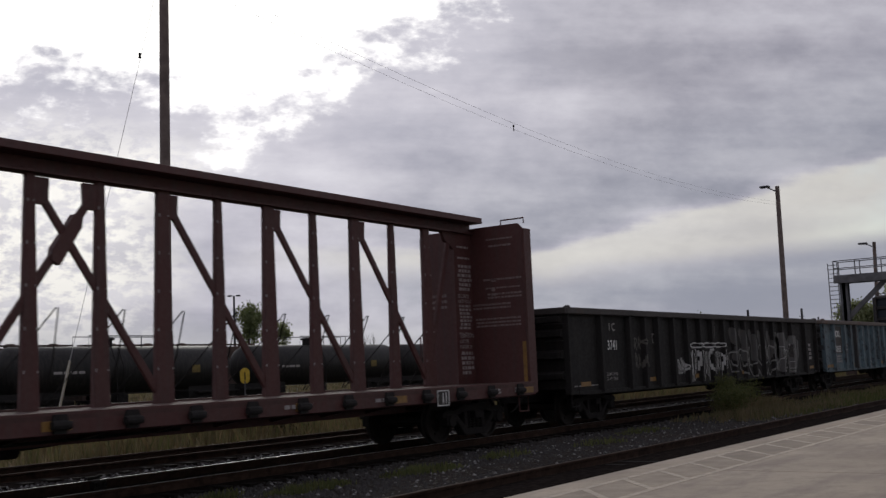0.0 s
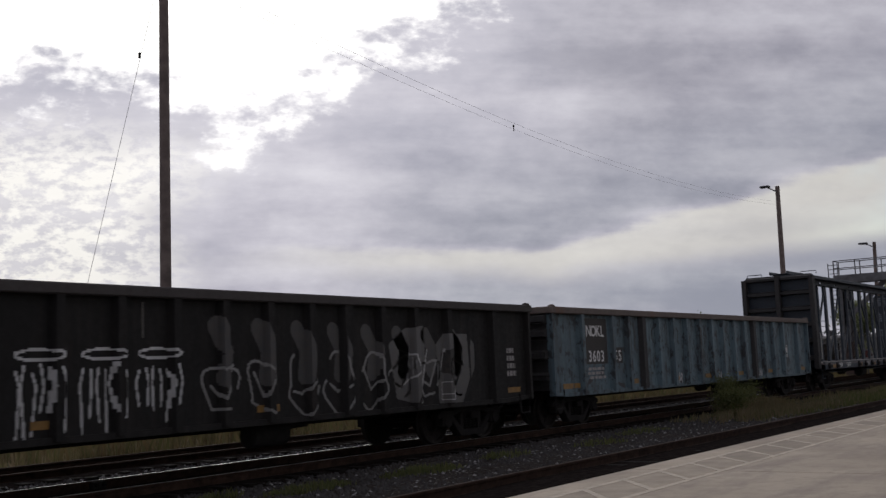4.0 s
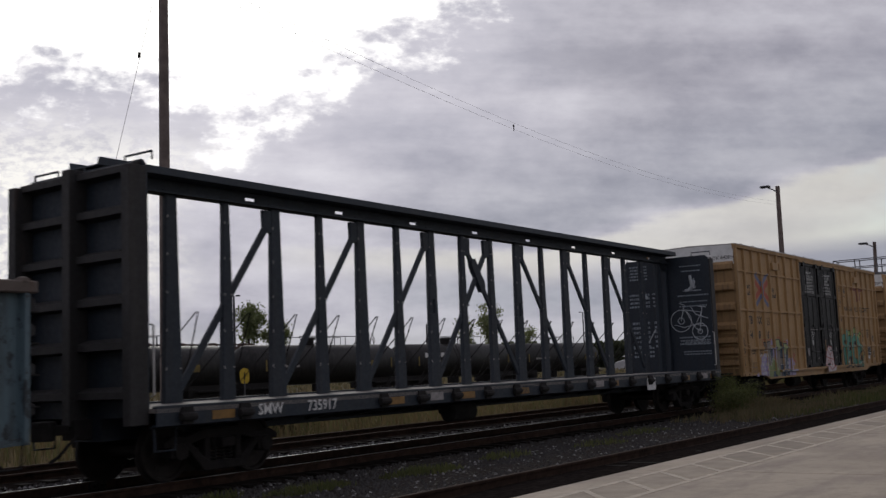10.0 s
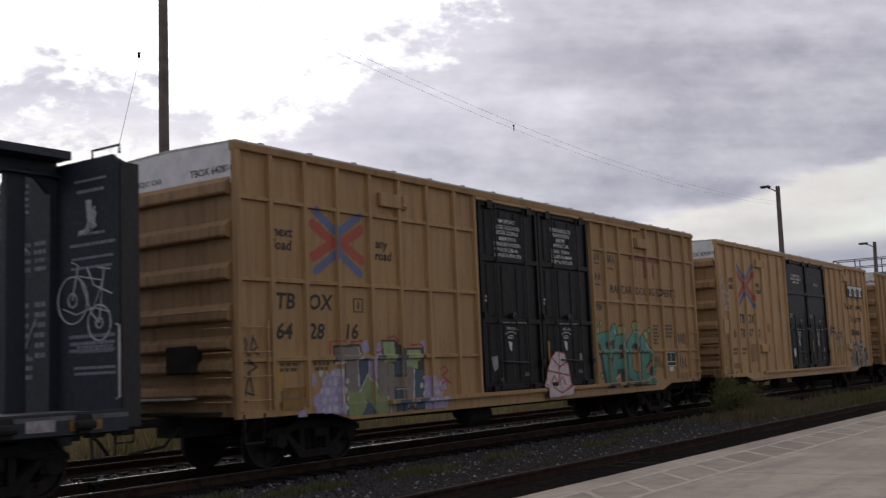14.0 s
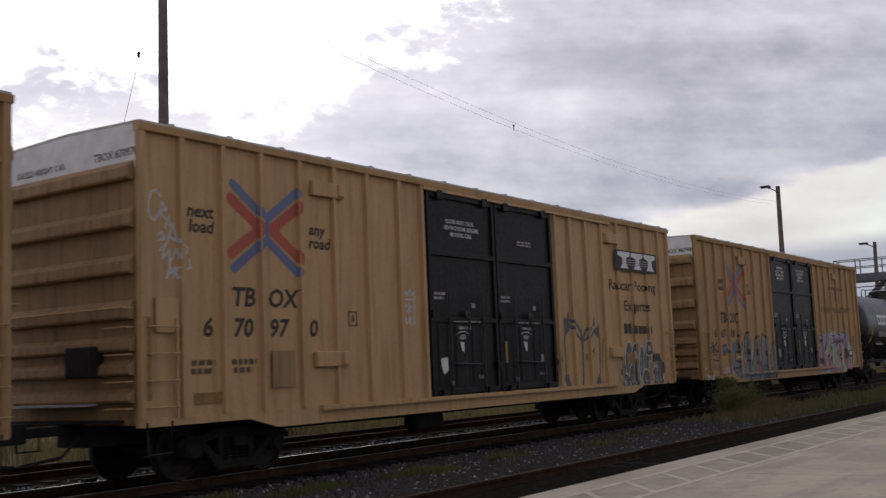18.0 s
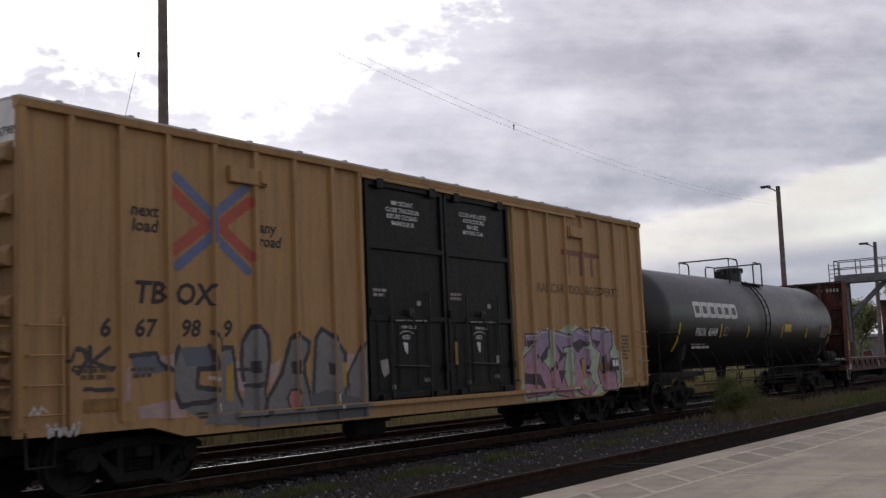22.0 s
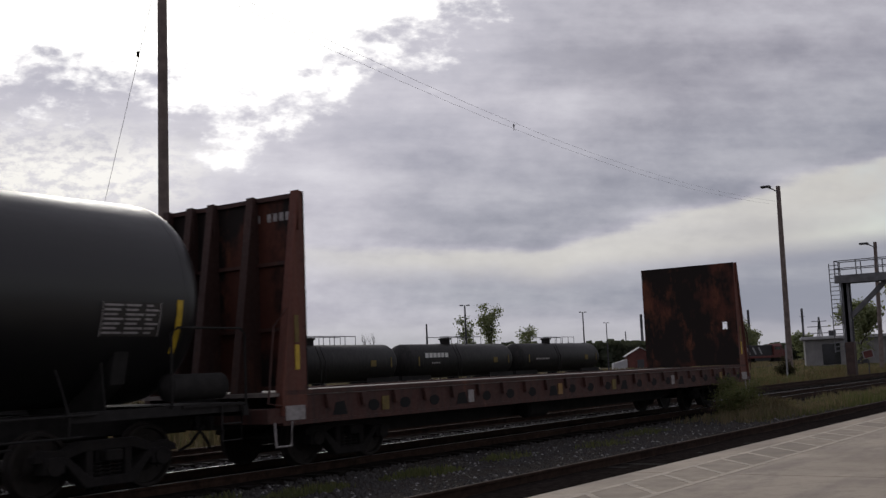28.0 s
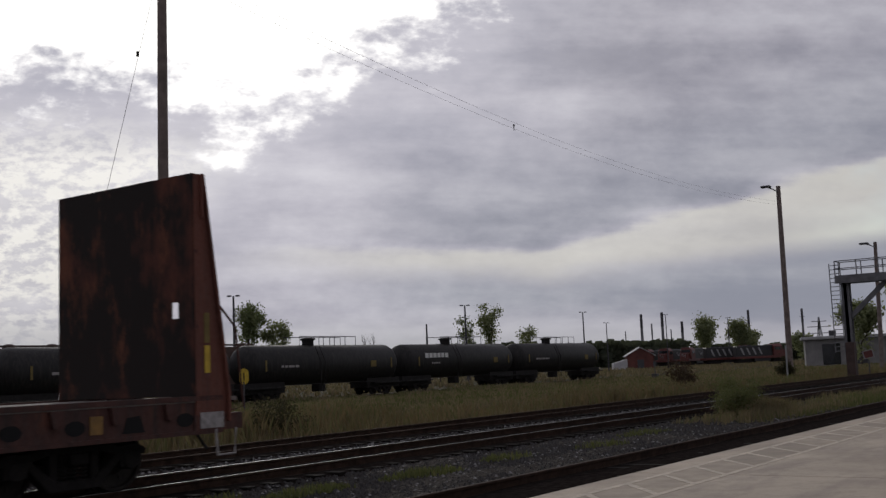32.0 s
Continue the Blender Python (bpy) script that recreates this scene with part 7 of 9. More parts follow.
    table = part("data_stencil", band(TANK_R, radians(94), radians(112), 6.5, 7.5), INK, car, "black data table with pale stencilled rows")
    for k in range(7):
        for j, (xa, xb) in enumerate(((6.54, 6.86), (6.9, 7.2), (7.24, 7.46))):
            part("stencil_line", band(TANK_R + 0.006, radians(95 + k * 2.4), radians(96.1 + k * 2.4), xa, xb - 0.05 * ((k + j) % 3), 2), FADED, table)
    for xa in (6.5, 7.49):
        part("stencil_line", band(TANK_R + 0.006, radians(94), radians(112), xa, xa + 0.012, 4), FADED, table)
    part("data_frame", band(TANK_R, radians(100), radians(110), -4.0, -3.7), FADED, car)
    part("data_frame", band(TANK_R + 0.006, radians(101), radians(109), -3.96, -3.74), INK, car)
    return car


# ---- bulkhead flat car at the tail ----
def bulkhead_flat(xt):
    half, W = 11.15, 1.59
    car = start_car("bulkhead_flatcar", xt, "rusty brown bulkhead flat car, empty, at the tail of the train", "freight car", half)
    XL, XR = -10.13, 10.15  # inner faces of the bulkheads
    part("deck", Geo().box(XL - 0.9, -W + 0.02, 1.2, XR + 0.85, W - 0.02, 1.26), DECKWOOD, car, "grey worn plank deck")
    for s in (-1, 1):
        g = Geo().prism([(s * (W - 0.14), 1.29), (s * W, 1.29), (s * W, 1.22), (s * (W - 0.03), 1.22), (s * (W - 0.03), 0.80), (s * W, 0.80), (s * W, 0.74), (s * (W - 0.14), 0.74), (s * (W - 0.14), 0.80), (s * (W - 0.05), 0.80), (s * (W - 0.05), 1.22), (s * (W - 0.14), 1.22)], "x", XL - 0.6, XR + 0.55)
        part("side_sill", g, RUST, car)
        for i in range(22):
            x = XL + 0.5 + i * 0.92
            g = Geo().prism([(x - 0.1, 1.2), (x + 0.1, 1.2), (x + 0.06, 0.98), (x - 0.06, 0.98)], "y", *sorted((s * (W - 0.03), s * (W + 0.04))))
            part("stake_pocket", g, RUST, car)
            if s < 0:
                # no opening is cut: the hole's shade is a near-black plate
                part("sill_hole", Geo().prism([(x + 0.3 + 0.16 * math.cos(a), 0.96 + 0.10 * math.sin(a)) for a in [k * math.tau / 10 for k in range(10)]] if i % 4 else [(x + 0.12, 0.84), (x + 0.5, 0.84), (x + 0.42, 1.07), (x + 0.2, 1.05)], "y", -W + 0.024, -W + 0.032), HOLE, car)
    part("center_sill", Geo().prism([(-half, 1.2), (half, 1.2), (half, 0.7), (8.0, 0.62), (6.4, 0.40), (-6.4, 0.40), (-8.0, 0.62), (-half, 0.7)], "y", -0.4, 0.4), BLACK, car)
    for i in range(-7, 8):
        part("crossbearer", Geo().prism([(-W + 0.1, 1.2), (W - 0.1, 1.2), (W - 0.1, 0.95), (0.4, 0.7), (-0.4, 0.7), (-W + 0.1, 0.95)], "x", i * 1.3 - 0.04, i * 1.3 + 0.04), RUST, car)
    for s, xi in ((-1, XL), (1, XR)):
        zt = 4.56
        sheet = Geo()
        # flat inner sheet with a small square hole near the camera side
        hx, hz = (-1.19, 2.55) if s > 0 else (1.07, 2.5)
        for y0, y1, z0, z1 in ((-W, hx - 0.08, 1.29, zt), (hx + 0.08, W, 1.29, zt), (hx - 0.08, hx + 0.08, 1.29, hz - 0.12), (hx - 0.08, hx + 0.08, hz + 0.12, zt)):
            sheet.box(min(xi, xi + s * 0.03), y0, z0, max(xi, xi + s * 0.03), y1, z1)
        bulk = part("bulkhead", sheet, RUSTDARK, car, "tall rust-stained steel bulkhead")
        for yy in (-W + 0.02, -0.55, 0.42, 0.95, W - 0.02) if s < 0 else (-W + 0.02, 0.42, 0.95, W - 0.02):
            thick = 0.03 if abs(yy) < 1 else 0.02
            g = Geo().prism([(xi + s * 0.03, zt), (xi + s * 0.17, zt), (xi + s * 0.62, 1.3), (xi + s * 0.62, 0.78), (xi + s * 0.03, 0.78)], "y", yy - thick, yy + thick)
            g.box(*[v for v in (min(xi + s * 0.15, xi + s * 0.19),)], yy - 0.07, 3.9, max(xi + s * 0.15, xi + s * 0.19), yy + 0.07, zt)
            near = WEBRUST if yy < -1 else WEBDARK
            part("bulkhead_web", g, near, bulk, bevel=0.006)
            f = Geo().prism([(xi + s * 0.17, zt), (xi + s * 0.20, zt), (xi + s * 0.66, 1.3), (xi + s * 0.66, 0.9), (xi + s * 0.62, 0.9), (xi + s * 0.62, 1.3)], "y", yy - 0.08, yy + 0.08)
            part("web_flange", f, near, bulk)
        for z in (1.33, 2.3, 3.4, 4.5):
            part("bulkhead_rail", Geo().box(min(xi + s * 0.03, xi + s * 0.09), -W, z - 0.03, max(xi + s * 0.03, xi + s * 0.09), W, z + 0.03), RUST, bulk)
        part("yellow_mark", Geo().box(min(xi + s * 0.2, xi + s * 0.3), -W - 0.012, 1.62, max(xi + s * 0.2, xi + s * 0.3), -W - 0.002, 2.02), YSTRIPE, bulk)
        part("yellow_smear", Geo().box(min(xi + s * 0.2, xi + s * 0.3), -W - 0.010, 2.06, max(xi + s * 0.2, xi + s * 0.3), -W - 0.002, 2.5), DUSTYELLOW, bulk)
        part("pale_plate", Geo().box(min(xi + s * 0.1, xi + s * 0.55), -W - 0.016, 0.82, max(xi + s * 0.1, xi + s * 0.55), -W - 0.002, 1.05), FADED, bulk, "pale scraped steel plate")
        xe = xi + s * 0.95
        part("end_sill", Geo().box(min(xi, xe), -W, 0.78, max(xi, xe), W, 1.02), RUST, car, bevel=0.01)
        grab(car, "end_grab", [(xe - s * 0.3, -W - 0.02, 1.05), (xe, -W - 0.02, 1.1), (xe - s * 0.15, -W - 0.02, 2.3), (xe - s * 0.45, -W - 0.02, 2.6)], 0.018, RUST)
        step_irons(car, xe - s * 0.35 - 0.2, -W + 0.0, 0.42, 0.8, 0.4, FADED)
        truck(car, s * 8.5)
        coupler(car, s * half, s, 0.55)
    for i, k in enumerate((1, 4, 8, 11, 15, 19)):
        x = XL + 1.02 + 0.92 * k
        plate(car, "reflector", x, x + 0.2, 0.86, 1.1, -W + 0.02, (DUSTYELLOW, FADED, YELLOW)[i % 3], thick=0.01)
    g = Geo()
    for k in range(6):
        g.box(XL - 0.036, -1.3 + k * 0.14 + (0.12 if k > 3 else 0), 4.12, XL - 0.03, -1.3 + k * 0.14 + (0.12 if k > 3 else 0) + 0.09, 4.26)
    tagged(part("lettering_bar", g, FADED, car), kind="stuff")
    brake_gear(car, -1.5, 0.55)
    return car


ROOF = plain("galvanised_roof", (0.42, 0.40, 0.37), 0.55, 0.2, 0.2, 3)
PALE = plain("white_gable_paint", (0.66, 0.66, 0.64), 0.6, 0.0, 0.12, 4)
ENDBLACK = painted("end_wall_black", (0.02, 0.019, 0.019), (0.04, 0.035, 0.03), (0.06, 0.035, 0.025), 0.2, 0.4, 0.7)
YSTRIPE = plain("yellow_stripe_paint", (0.50, 0.34, 0.02), 0.5, 0.0, 0.25, 6)
DECKWOOD = plain("worn_deck", (0.17, 0.145, 0.13), 0.8, 0.0, 0.35, 4)
REDDECK = plain("grimy_red_deck", (0.062, 0.030, 0.025), 0.8, 0.0, 0.4, 3)
PALEDECK = plain("pale_deck", (0.15, 0.135, 0.125), 0.75, 0.0, 0.3, 3)


def gloss_black():
    """Smooth black enamel under a thin film of dust."""
    m, t, b = mat_base("tank_black", 0.36)
    nd = Nodes(t)
    dust, fine = nd.noise(0.8, 4, 0.6, (0.6, 1, 1), 3.0), nd.noise(9, 4, 0.6, (0.3, 1, 1))
    c = nd.mix(nd.ramp(dust, [(0.4, 0.0), (0.75, 0.5)]), (0.0085, 0.0085, 0.009), (0.020, 0.019, 0.018))
    t.links.new(c, b.inputs["Base Color"])
    t.links.new(nd.ramp(nd.math("ADD", nd.math("MULTIPLY", dust, 0.6), nd.math("MULTIPLY", fine, 0.4)), [(0.35, 0.30), (0.7, 0.46)]), b.inputs["Roughness"])
    nd.bump(b, dust, 0.05, 0.02)
    return m


TANKBLACK = gloss_black()
OXIDE = painted("oxide_red_paint", (0.070, 0.021, 0.018), (0.045, 0.03, 0.026), (0.08, 0.03, 0.02), 0.2, 0.45, 0.6)
NAVY = painted("navy_paint", (0.0102, 0.0182, 0.0285), (0.022, 0.020, 0.019), (0.06, 0.035, 0.025), 0.12, 0.4, 0.6)
COAL = painted("gondola_black", (0.0135, 0.0125, 0.0115), (0.036, 0.031, 0.027), (0.06, 0.04, 0.03), 0.15, 0.45, 0.7, vary=0.5)
SKYBLUE = painted("faded_blue_paint", (0.108, 0.168, 0.192), (0.040, 0.041, 0.042), (0.018, 0.017, 0.017), 0.12, 0.75, 0.6, chips=0.9, vary=0.6)
DIMPRINT = plain("dim_blue_print", (0.22, 0.25, 0.28), 0.7, 0.0, 0.2, 12)
PLATEPRINT = plain("worn_white_print", (0.30, 0.26, 0.25), 0.75, 0.0, 0.35, 10)
REDPRINT = plain("dim_red_print", (0.20, 0.15, 0.14), 0.7, 0.0, 0.3, 12)
CHALK = plain("faded_chalk", (0.40, 0.43, 0.45), 0.8, 0.0, 0.25, 9)
DUSTYELLOW = plain("dusty_yellow", (0.15, 0.11, 0.03), 0.8, 0.0, 0.3, 5)
CAPRUST = painted("cap_rust", (0.12, 0.095, 0.08), (0.06, 0.05, 0.045), (0.12, 0.06, 0.035), 0.35, 0.4, 0.75)
CAPBLACK = painted("cap_black", (0.05, 0.043, 0.04), (0.04, 0.035, 0.03), (0.07, 0.045, 0.03), 0.25, 0.4, 0.75)
RUST = painted("brown_rust_paint", (0.060, 0.021, 0.015), (0.020, 0.013, 0.011), (0.12, 0.042, 0.023), 0.35, 0.8, 0.75)
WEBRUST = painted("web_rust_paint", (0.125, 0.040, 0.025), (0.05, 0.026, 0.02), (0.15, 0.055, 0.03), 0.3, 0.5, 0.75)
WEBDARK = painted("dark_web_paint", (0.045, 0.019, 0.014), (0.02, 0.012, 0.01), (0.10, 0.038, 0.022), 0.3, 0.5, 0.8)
HOLE = plain("hole_shadow_black", (0.004, 0.004, 0.004), 0.95, 0.0, 0.1, 3)


def rust_sheet():
    """A burnt-dark steel sheet with broad red-brown blooms that run downwards."""
    m, t, b = mat_base("dark_rust_sheet", 0.8)
    nd = Nodes(t)
    bloom, streak, fine = nd.noise(0.62, 5, 0.6, (1, 1.0, 0.8), 4.3), nd.noise(3.0, 5, 0.65, (1, 1.6, 0.16), 7.0), nd.noise(16, 4, 0.65)
    c = nd.mix(nd.ramp(nd.math("ADD", nd.math("MULTIPLY", bloom, 0.85), nd.math("MULTIPLY", streak, 0.16)), [(0.50, 0.0), (0.58, 1.0)]), (0.013, 0.0085, 0.007), (0.075, 0.025, 0.016))
    c = nd.mix(nd.ramp(nd.noise(1.7, 6, 0.72, (1, 1, 0.45), 15.0), [(0.54, 0.0), (0.66, 0.75)]), c, (0.14, 0.048, 0.024))
    c = nd.mix(nd.ramp(fine, [(0.5, 0.0), (0.75, 0.35)]), c, (0.008, 0.006, 0.005))
    t.links.new(c, b.inputs["Base Color"])
    nd.bump(b, nd.math("ADD", fine, nd.math("MULTIPLY", bloom, 2.0)), 0.2, 0.01)
    return m


RUSTDARK = rust_sheet()
DOORBLACK = painted("door_black", (0.0045, 0.0042, 0.004), (0.014, 0.013, 0.012), (0.05, 0.035, 0.025), 0.05, 0.35, 0.5)

DOORBLACK.node_tree.nodes["Principled BSDF"].inputs["Specular IOR Level"].default_value = 0.22
PARKED = painted("dusty_parked_black", (0.013, 0.0125, 0.012), (0.042, 0.038, 0.034), (0.05, 0.04, 0.03), 0.25, 0.6, 0.55)
for dull_paint in (COAL, PARKED, RUSTDARK):
    dull_paint.node_tree.nodes["Principled BSDF"].inputs["Specular IOR Level"].default_value = 0.25
# darker tan for the ends: soot, with the shade between cars put in
ENDTAN = painted("sooty_shaded_tan_paint", (0.30, 0.182, 0.078), (0.085, 0.055, 0.032), (0.07, 0.043, 0.028), 0.18, 0.6, 0.7)
BOX_A = painted("tan_paint_a", TAN, (0.10, 0.065, 0.035), (0.13, 0.06, 0.03), 0.08, 0.45, 0.6)
BOX_B = painted("tan_paint_b", (0.46, 0.285, 0.125), (0.12, 0.075, 0.04), (0.13, 0.06, 0.03), 0.05, 0.4, 0.6)
BOX_C = painted("tan_paint_c", (0.37, 0.215, 0.082), (0.10, 0.065, 0.035), (0.13, 0.06, 0.03), 0.06, 0.4, 0.6)

CENTER_RED = centerbeam(-79.27, OXIDE, REDDECK, "oxide red centerbeam flat car, empty, with bare posts", False)
GON_BLACK = gondola(-56.37, COAL, CAPBLACK, "grimy black mill gondola with white spray paint", False)
GON_BLUE = gondola(-35.32, SKYBLUE, CAPRUST, "scuffed faded blue mill gondola with rusty top rail", True)
CENTER_BLUE = centerbeam(-12.6, NAVY, PALEDECK, "dark blue centerbeam flat car, empty, with bare posts", True)
BOX1 = boxcar(9.72, BOX_A, DOORBLACK, "tan boxcar with black doors, lilac and mint graffiti", 1)
BOX2 = boxcar(30.32, BOX_B, DOORBLACK, "tan boxcar with black doors and grey graffiti", 2)
BOX3 = boxcar(50.96, BOX_C, DOORBLACK, "tan boxcar with black doors, grey and pink graffiti", 3)
TANKCAR = tank_car(70.4)
FLAT = bulkhead_flat(91.0)
# ---- ground, tracks and platform ----
def ground_mat():
    m, t, b = mat_base("yard_ground", 0.95)
    nd = Nodes(t)
    n1, n2, n3 = nd.noise(0.05, 5, 0.6), nd.noise(0.6, 5, 0.65, (1, 1, 1), 3.0), nd.noise(9, 4, 0.7)
    c = nd.mix(nd.ramp(n1, [(0.40, 0.0), (0.60, 1.0)]), (0.062, 0.056, 0.030), (0.090, 0.070, 0.044))
    c = nd.mix(nd.ramp(n2, [(0.42, 0.0), (0.65, 0.85)]), c, (0.052, 0.058, 0.024))
    c = nd.mix(nd.ramp(n3, [(0.45, 0.0), (0.75, 0.6)]), c, (0.02, 0.017, 0.01))
    t.links.new(c, b.inputs["Base Color"])
    nd.bump(b, nd.math("ADD", n3, n2), 0.6, 0.1)
    return m


def gravel_mat(name, a, bcol, pale):
    m, t, b = mat_base(name, 0.95)
    nd = Nodes(t)
    cells = nd.voro(22, "F1", "Color")
    sc = t.nodes.new("ShaderNodeSeparateColor")
    nd.put(sc.inputs[0], cells)
    edge = nd.voro(22, "F1", "Distance")
    c = nd.ramp(sc.outputs[0], [(0.0, a), (0.75, bcol), (0.93, bcol), (0.96, pale)])
    c = nd.mix(nd.ramp(nd.noise(0.8, 4, 0.6), [(0.4, 0.0), (0.65, 0.75)]), c, (0.03, 0.025, 0.02))
    t.links.new(c, b.inputs["Base Color"])
    nd.bump(b, nd.math("MULTIPLY", edge, -1.0), 0.9, 0.04)
    return m


def concrete_mat():
    m, t, b = mat_base("platform_concrete", 0.85)
    nd = Nodes(t)
    n1, n2, n3 = nd.noise(0.5, 5, 0.6), nd.noise(5, 5, 0.65, (1, 1, 1), 2.0), nd.noise(60, 3, 0.6)
    c = nd.mix(nd.ramp(n1, [(0.35, 0.0), (0.68, 1.0)]), (0.34, 0.286, 0.214), (0.50, 0.427, 0.324))
    c = nd.mix(nd.ramp(n2, [(0.5, 0.0), (0.75, 0.5)]), c, (0.22, 0.185, 0.145))
    c = nd.mix(nd.ramp(n3, [(0.6, 0.0), (0.72, 0.3)]), c, (0.14, 0.12, 0.10))
    t.links.new(c, b.inputs["Base Color"])
    stain = nd.noise(0.9, 6, 0.7, (0.5, 1.4, 1), 8.0)
    c = nd.mix(nd.ramp(stain, [(0.48, 0.0), (0.64, 0.65)]), c, (0.235, 0.196, 0.158))
    t.links.new(c, b.inputs["Base Color"])
    nd.bump(b, n3, 0.25, 0.004)
    return m


def rail_mat():
    m, t, b = mat_base("rusty_rail", 0.75)
    nd = Nodes(t)
    n = nd.noise(6, 4, 0.6)
    t.links.new(nd.ramp(n, [(0.3, (0.018, 0.011, 0.008)), (0.7, (0.05, 0.030, 0.021))]), b.inputs["Base Color"])
    nd.bump(b, n, 0.2, 0.004)
    return m


GROUND, BALLAST, OLDBALLAST = ground_mat(), gravel_mat("dark_ballast", (0.011, 0.0092, 0.0075), (0.048, 0.040, 0.033), (0.18, 0.17, 0.155)), gravel_mat("old_ballast", (0.014, 0.011, 0.009), (0.04, 0.033, 0.026), (0.12, 0.115, 0.105))
CONCRETE, RAIL = concrete_mat(), rail_mat()
SHINE = plain("polished_railhead", (0.26, 0.26, 0.265), 0.45, 1.0, 0.15, 2.0, 0.03)
DULL = plain("brown_railhead", (0.10, 0.075, 0.062), 0.75, 0.0, 0.3, 3.0, 0.05)
TIE = plain("creosoted_tie", (0.013, 0.011, 0.009), 0.9, 0.0, 0.4, 4.0, 0.4, True)
PAINTLINE = plain("worn_white_line", (0.50, 0.435, 0.335), 0.8, 0.0, 0.25, 6.0)
PAVER = plain("pinkish_paver", (0.385, 0.325, 0.243), 0.85, 0.0, 0.2, 3.0, 0.2, True)

GZ = -0.34
g = Geo()
g.add([(-2500, -1500, GZ), (2500, -1500, GZ), (2500, 2500, GZ), (-2500, 2500, GZ)], [(0, 1, 2, 3)])
tagged(part("ground", g, GROUND, None), "flat yard ground with dry and green grass", "ground", kind="structure")


def berm(name, y0, y1, top, mat, label, x0=-60, x1=400, skirt=0.5):
    """A ballast bed: uneven top with sloping sides."""
    rng = random.Random(int(y0 * 10))
    xs = [x0 + (x1 - x0) * (k / 260) ** 1.6 for k in range(261)]
    ys = [y0 - skirt] + [y0 + (y1 - y0) * k / 10 for k in range(11)] + [y1 + skirt]
    vs, fs = [], []
    for x in xs:
        for j, y in enumerate(ys):
            z = GZ - 0.02 if j in (0, len(ys) - 1) else top + rng.uniform(-0.035, 0.03)
            vs.append((x, y + rng.uniform(-0.05, 0.05), z))
    m = len(ys)
    for i in range(len(xs) - 1):
        for j in range(m - 1):
            fs.append((i * m + j, (i + 1) * m + j, (i + 1) * m + j + 1, i * m + j + 1))
    return tagged(part(name, Geo().add(vs, fs), mat, None), label, "ballast", kind="structure")


berm("ballast_bed", 5.75, 16.0, -0.20, BALLAST, "dark crushed-stone ballast with pale chips")
berm("ballast_bed", 16.1, 19.4, -0.22, OLDBALLAST, "weedy old ballast under a siding", skirt=0.6)
RAIL_OUT = [(-0.07, -0.172), (0.07, -0.172), (0.07, -0.160), (0.012, -0.135), (0.010, -0.045), (0.036, -0.035), (0.036, -0.004), (0.03, -0.0015), (-0.03, -0.0015), (-0.036, -0.004), (-0.036, -0.035), (-0.010, -0.045), (-0.012, -0.135), (-0.07, -0.160)]


def track(yc, x0, x1, head, label, ties=True, zoff=0.0):
    tr = root("railway_track", (0, yc, zoff), label, "railway track", kind="structure")
    for s in (-1, 1):
        y = s * 0.7535
        r = part("rail", Geo().prism([(y + p, q) for p, q in RAIL_OUT], "x", x0, x1), RAIL, tr)
        w = 0.010 if s < 0 else 0.016
        part("rail_head", Geo().box(x0, y - w, -0.0015, x1, y + w, 0.002), head, r)
    if ties:
        me = mesh_of("tie", Geo().box(-0.11, -1.28, -0.32, 0.11, 1.28, -0.165), TIE, 0.015)
        pl = mesh_of("tie_plate", Geo().box(-0.09, -0.93, -0.168, 0.09, -0.58, -0.155).box(-0.09, 0.58, -0.168, 0.09, 0.93, -0.155), RAIL)
        rng = random.Random(int(yc * 7))
        x = 0.0
        while x < 75:
            o = part("tie", me, TIE, tr, at=(x + rng.uniform(-0.03, 0.03), rng.uniform(-0.04, 0.04), rng.uniform(0.0, 0.025)))
            o.rotation_euler = (0, 0, rng.uniform(-0.02, 0.02))
            part("tie_plate", pl, RAIL, tr, at=(x, 0, 0))
            x += 0.53
    return tr


track(7.28, -60, 400, DULL, "rusty siding rails beside the platform")
track(YC, -140, 500, SHINE, "polished main track rails on dark ties")
track(17.85, -60, 400, DULL, "brown siding rails half sunk in weeds")
DARKBED = plain("near_black_bed", (0.021, 0.0175, 0.0155), 0.95, 0.0, 0.5, 9, 0.5)
for flat in (GROUND, BALLAST, OLDBALLAST, TIE, DARKBED, RAIL, DULL):
    flat.node_tree.nodes["Principled BSDF"].inputs["Specular IOR Level"].default_value = 0.08
DARKBED.node_tree.nodes["Principled BSDF"].inputs["Specular IOR Level"].default_value = 0.0
for y0, y1 in ((12.1, 14.9), (5.95, 8.7), (16.45, 19.2)):
    g = Geo()
    rng = random.Random(int(y0))
    xs = [-30 + 1.3 * k for k in range(200)]
    vs = [(x, y0 + (y1 - y0) * j / 6 + rng.uniform(-0.06, 0.06), -0.138 + rng.uniform(-0.015, 0.015) - (0.1 if j in (0, 6) else 0)) for x in xs for j in range(7)]
    fs = [(i * 7 + j, (i + 1) * 7 + j, (i + 1) * 7 + j + 1, i * 7 + j + 1) for i in range(199) for j in range(6)]
    tagged(part("track_bed", g.add(vs, fs), DARKBED, None), "near-black bed between the rails", "track bed", kind="structure")
# a bolted clamp on the far running rail
jt = root("rail_clamp", (10.75, 14.27, 0), "black bolted clamp on the main track rail", "rail clamp")
part("clamp_body", Geo().box(-0.13, -0.09, -0.17, 0.13, 0.07, -0.01).box(-0.12, 0.06, -0.17, 0.12, 0.16, 0.05), BLACK, jt, bevel=0.012)
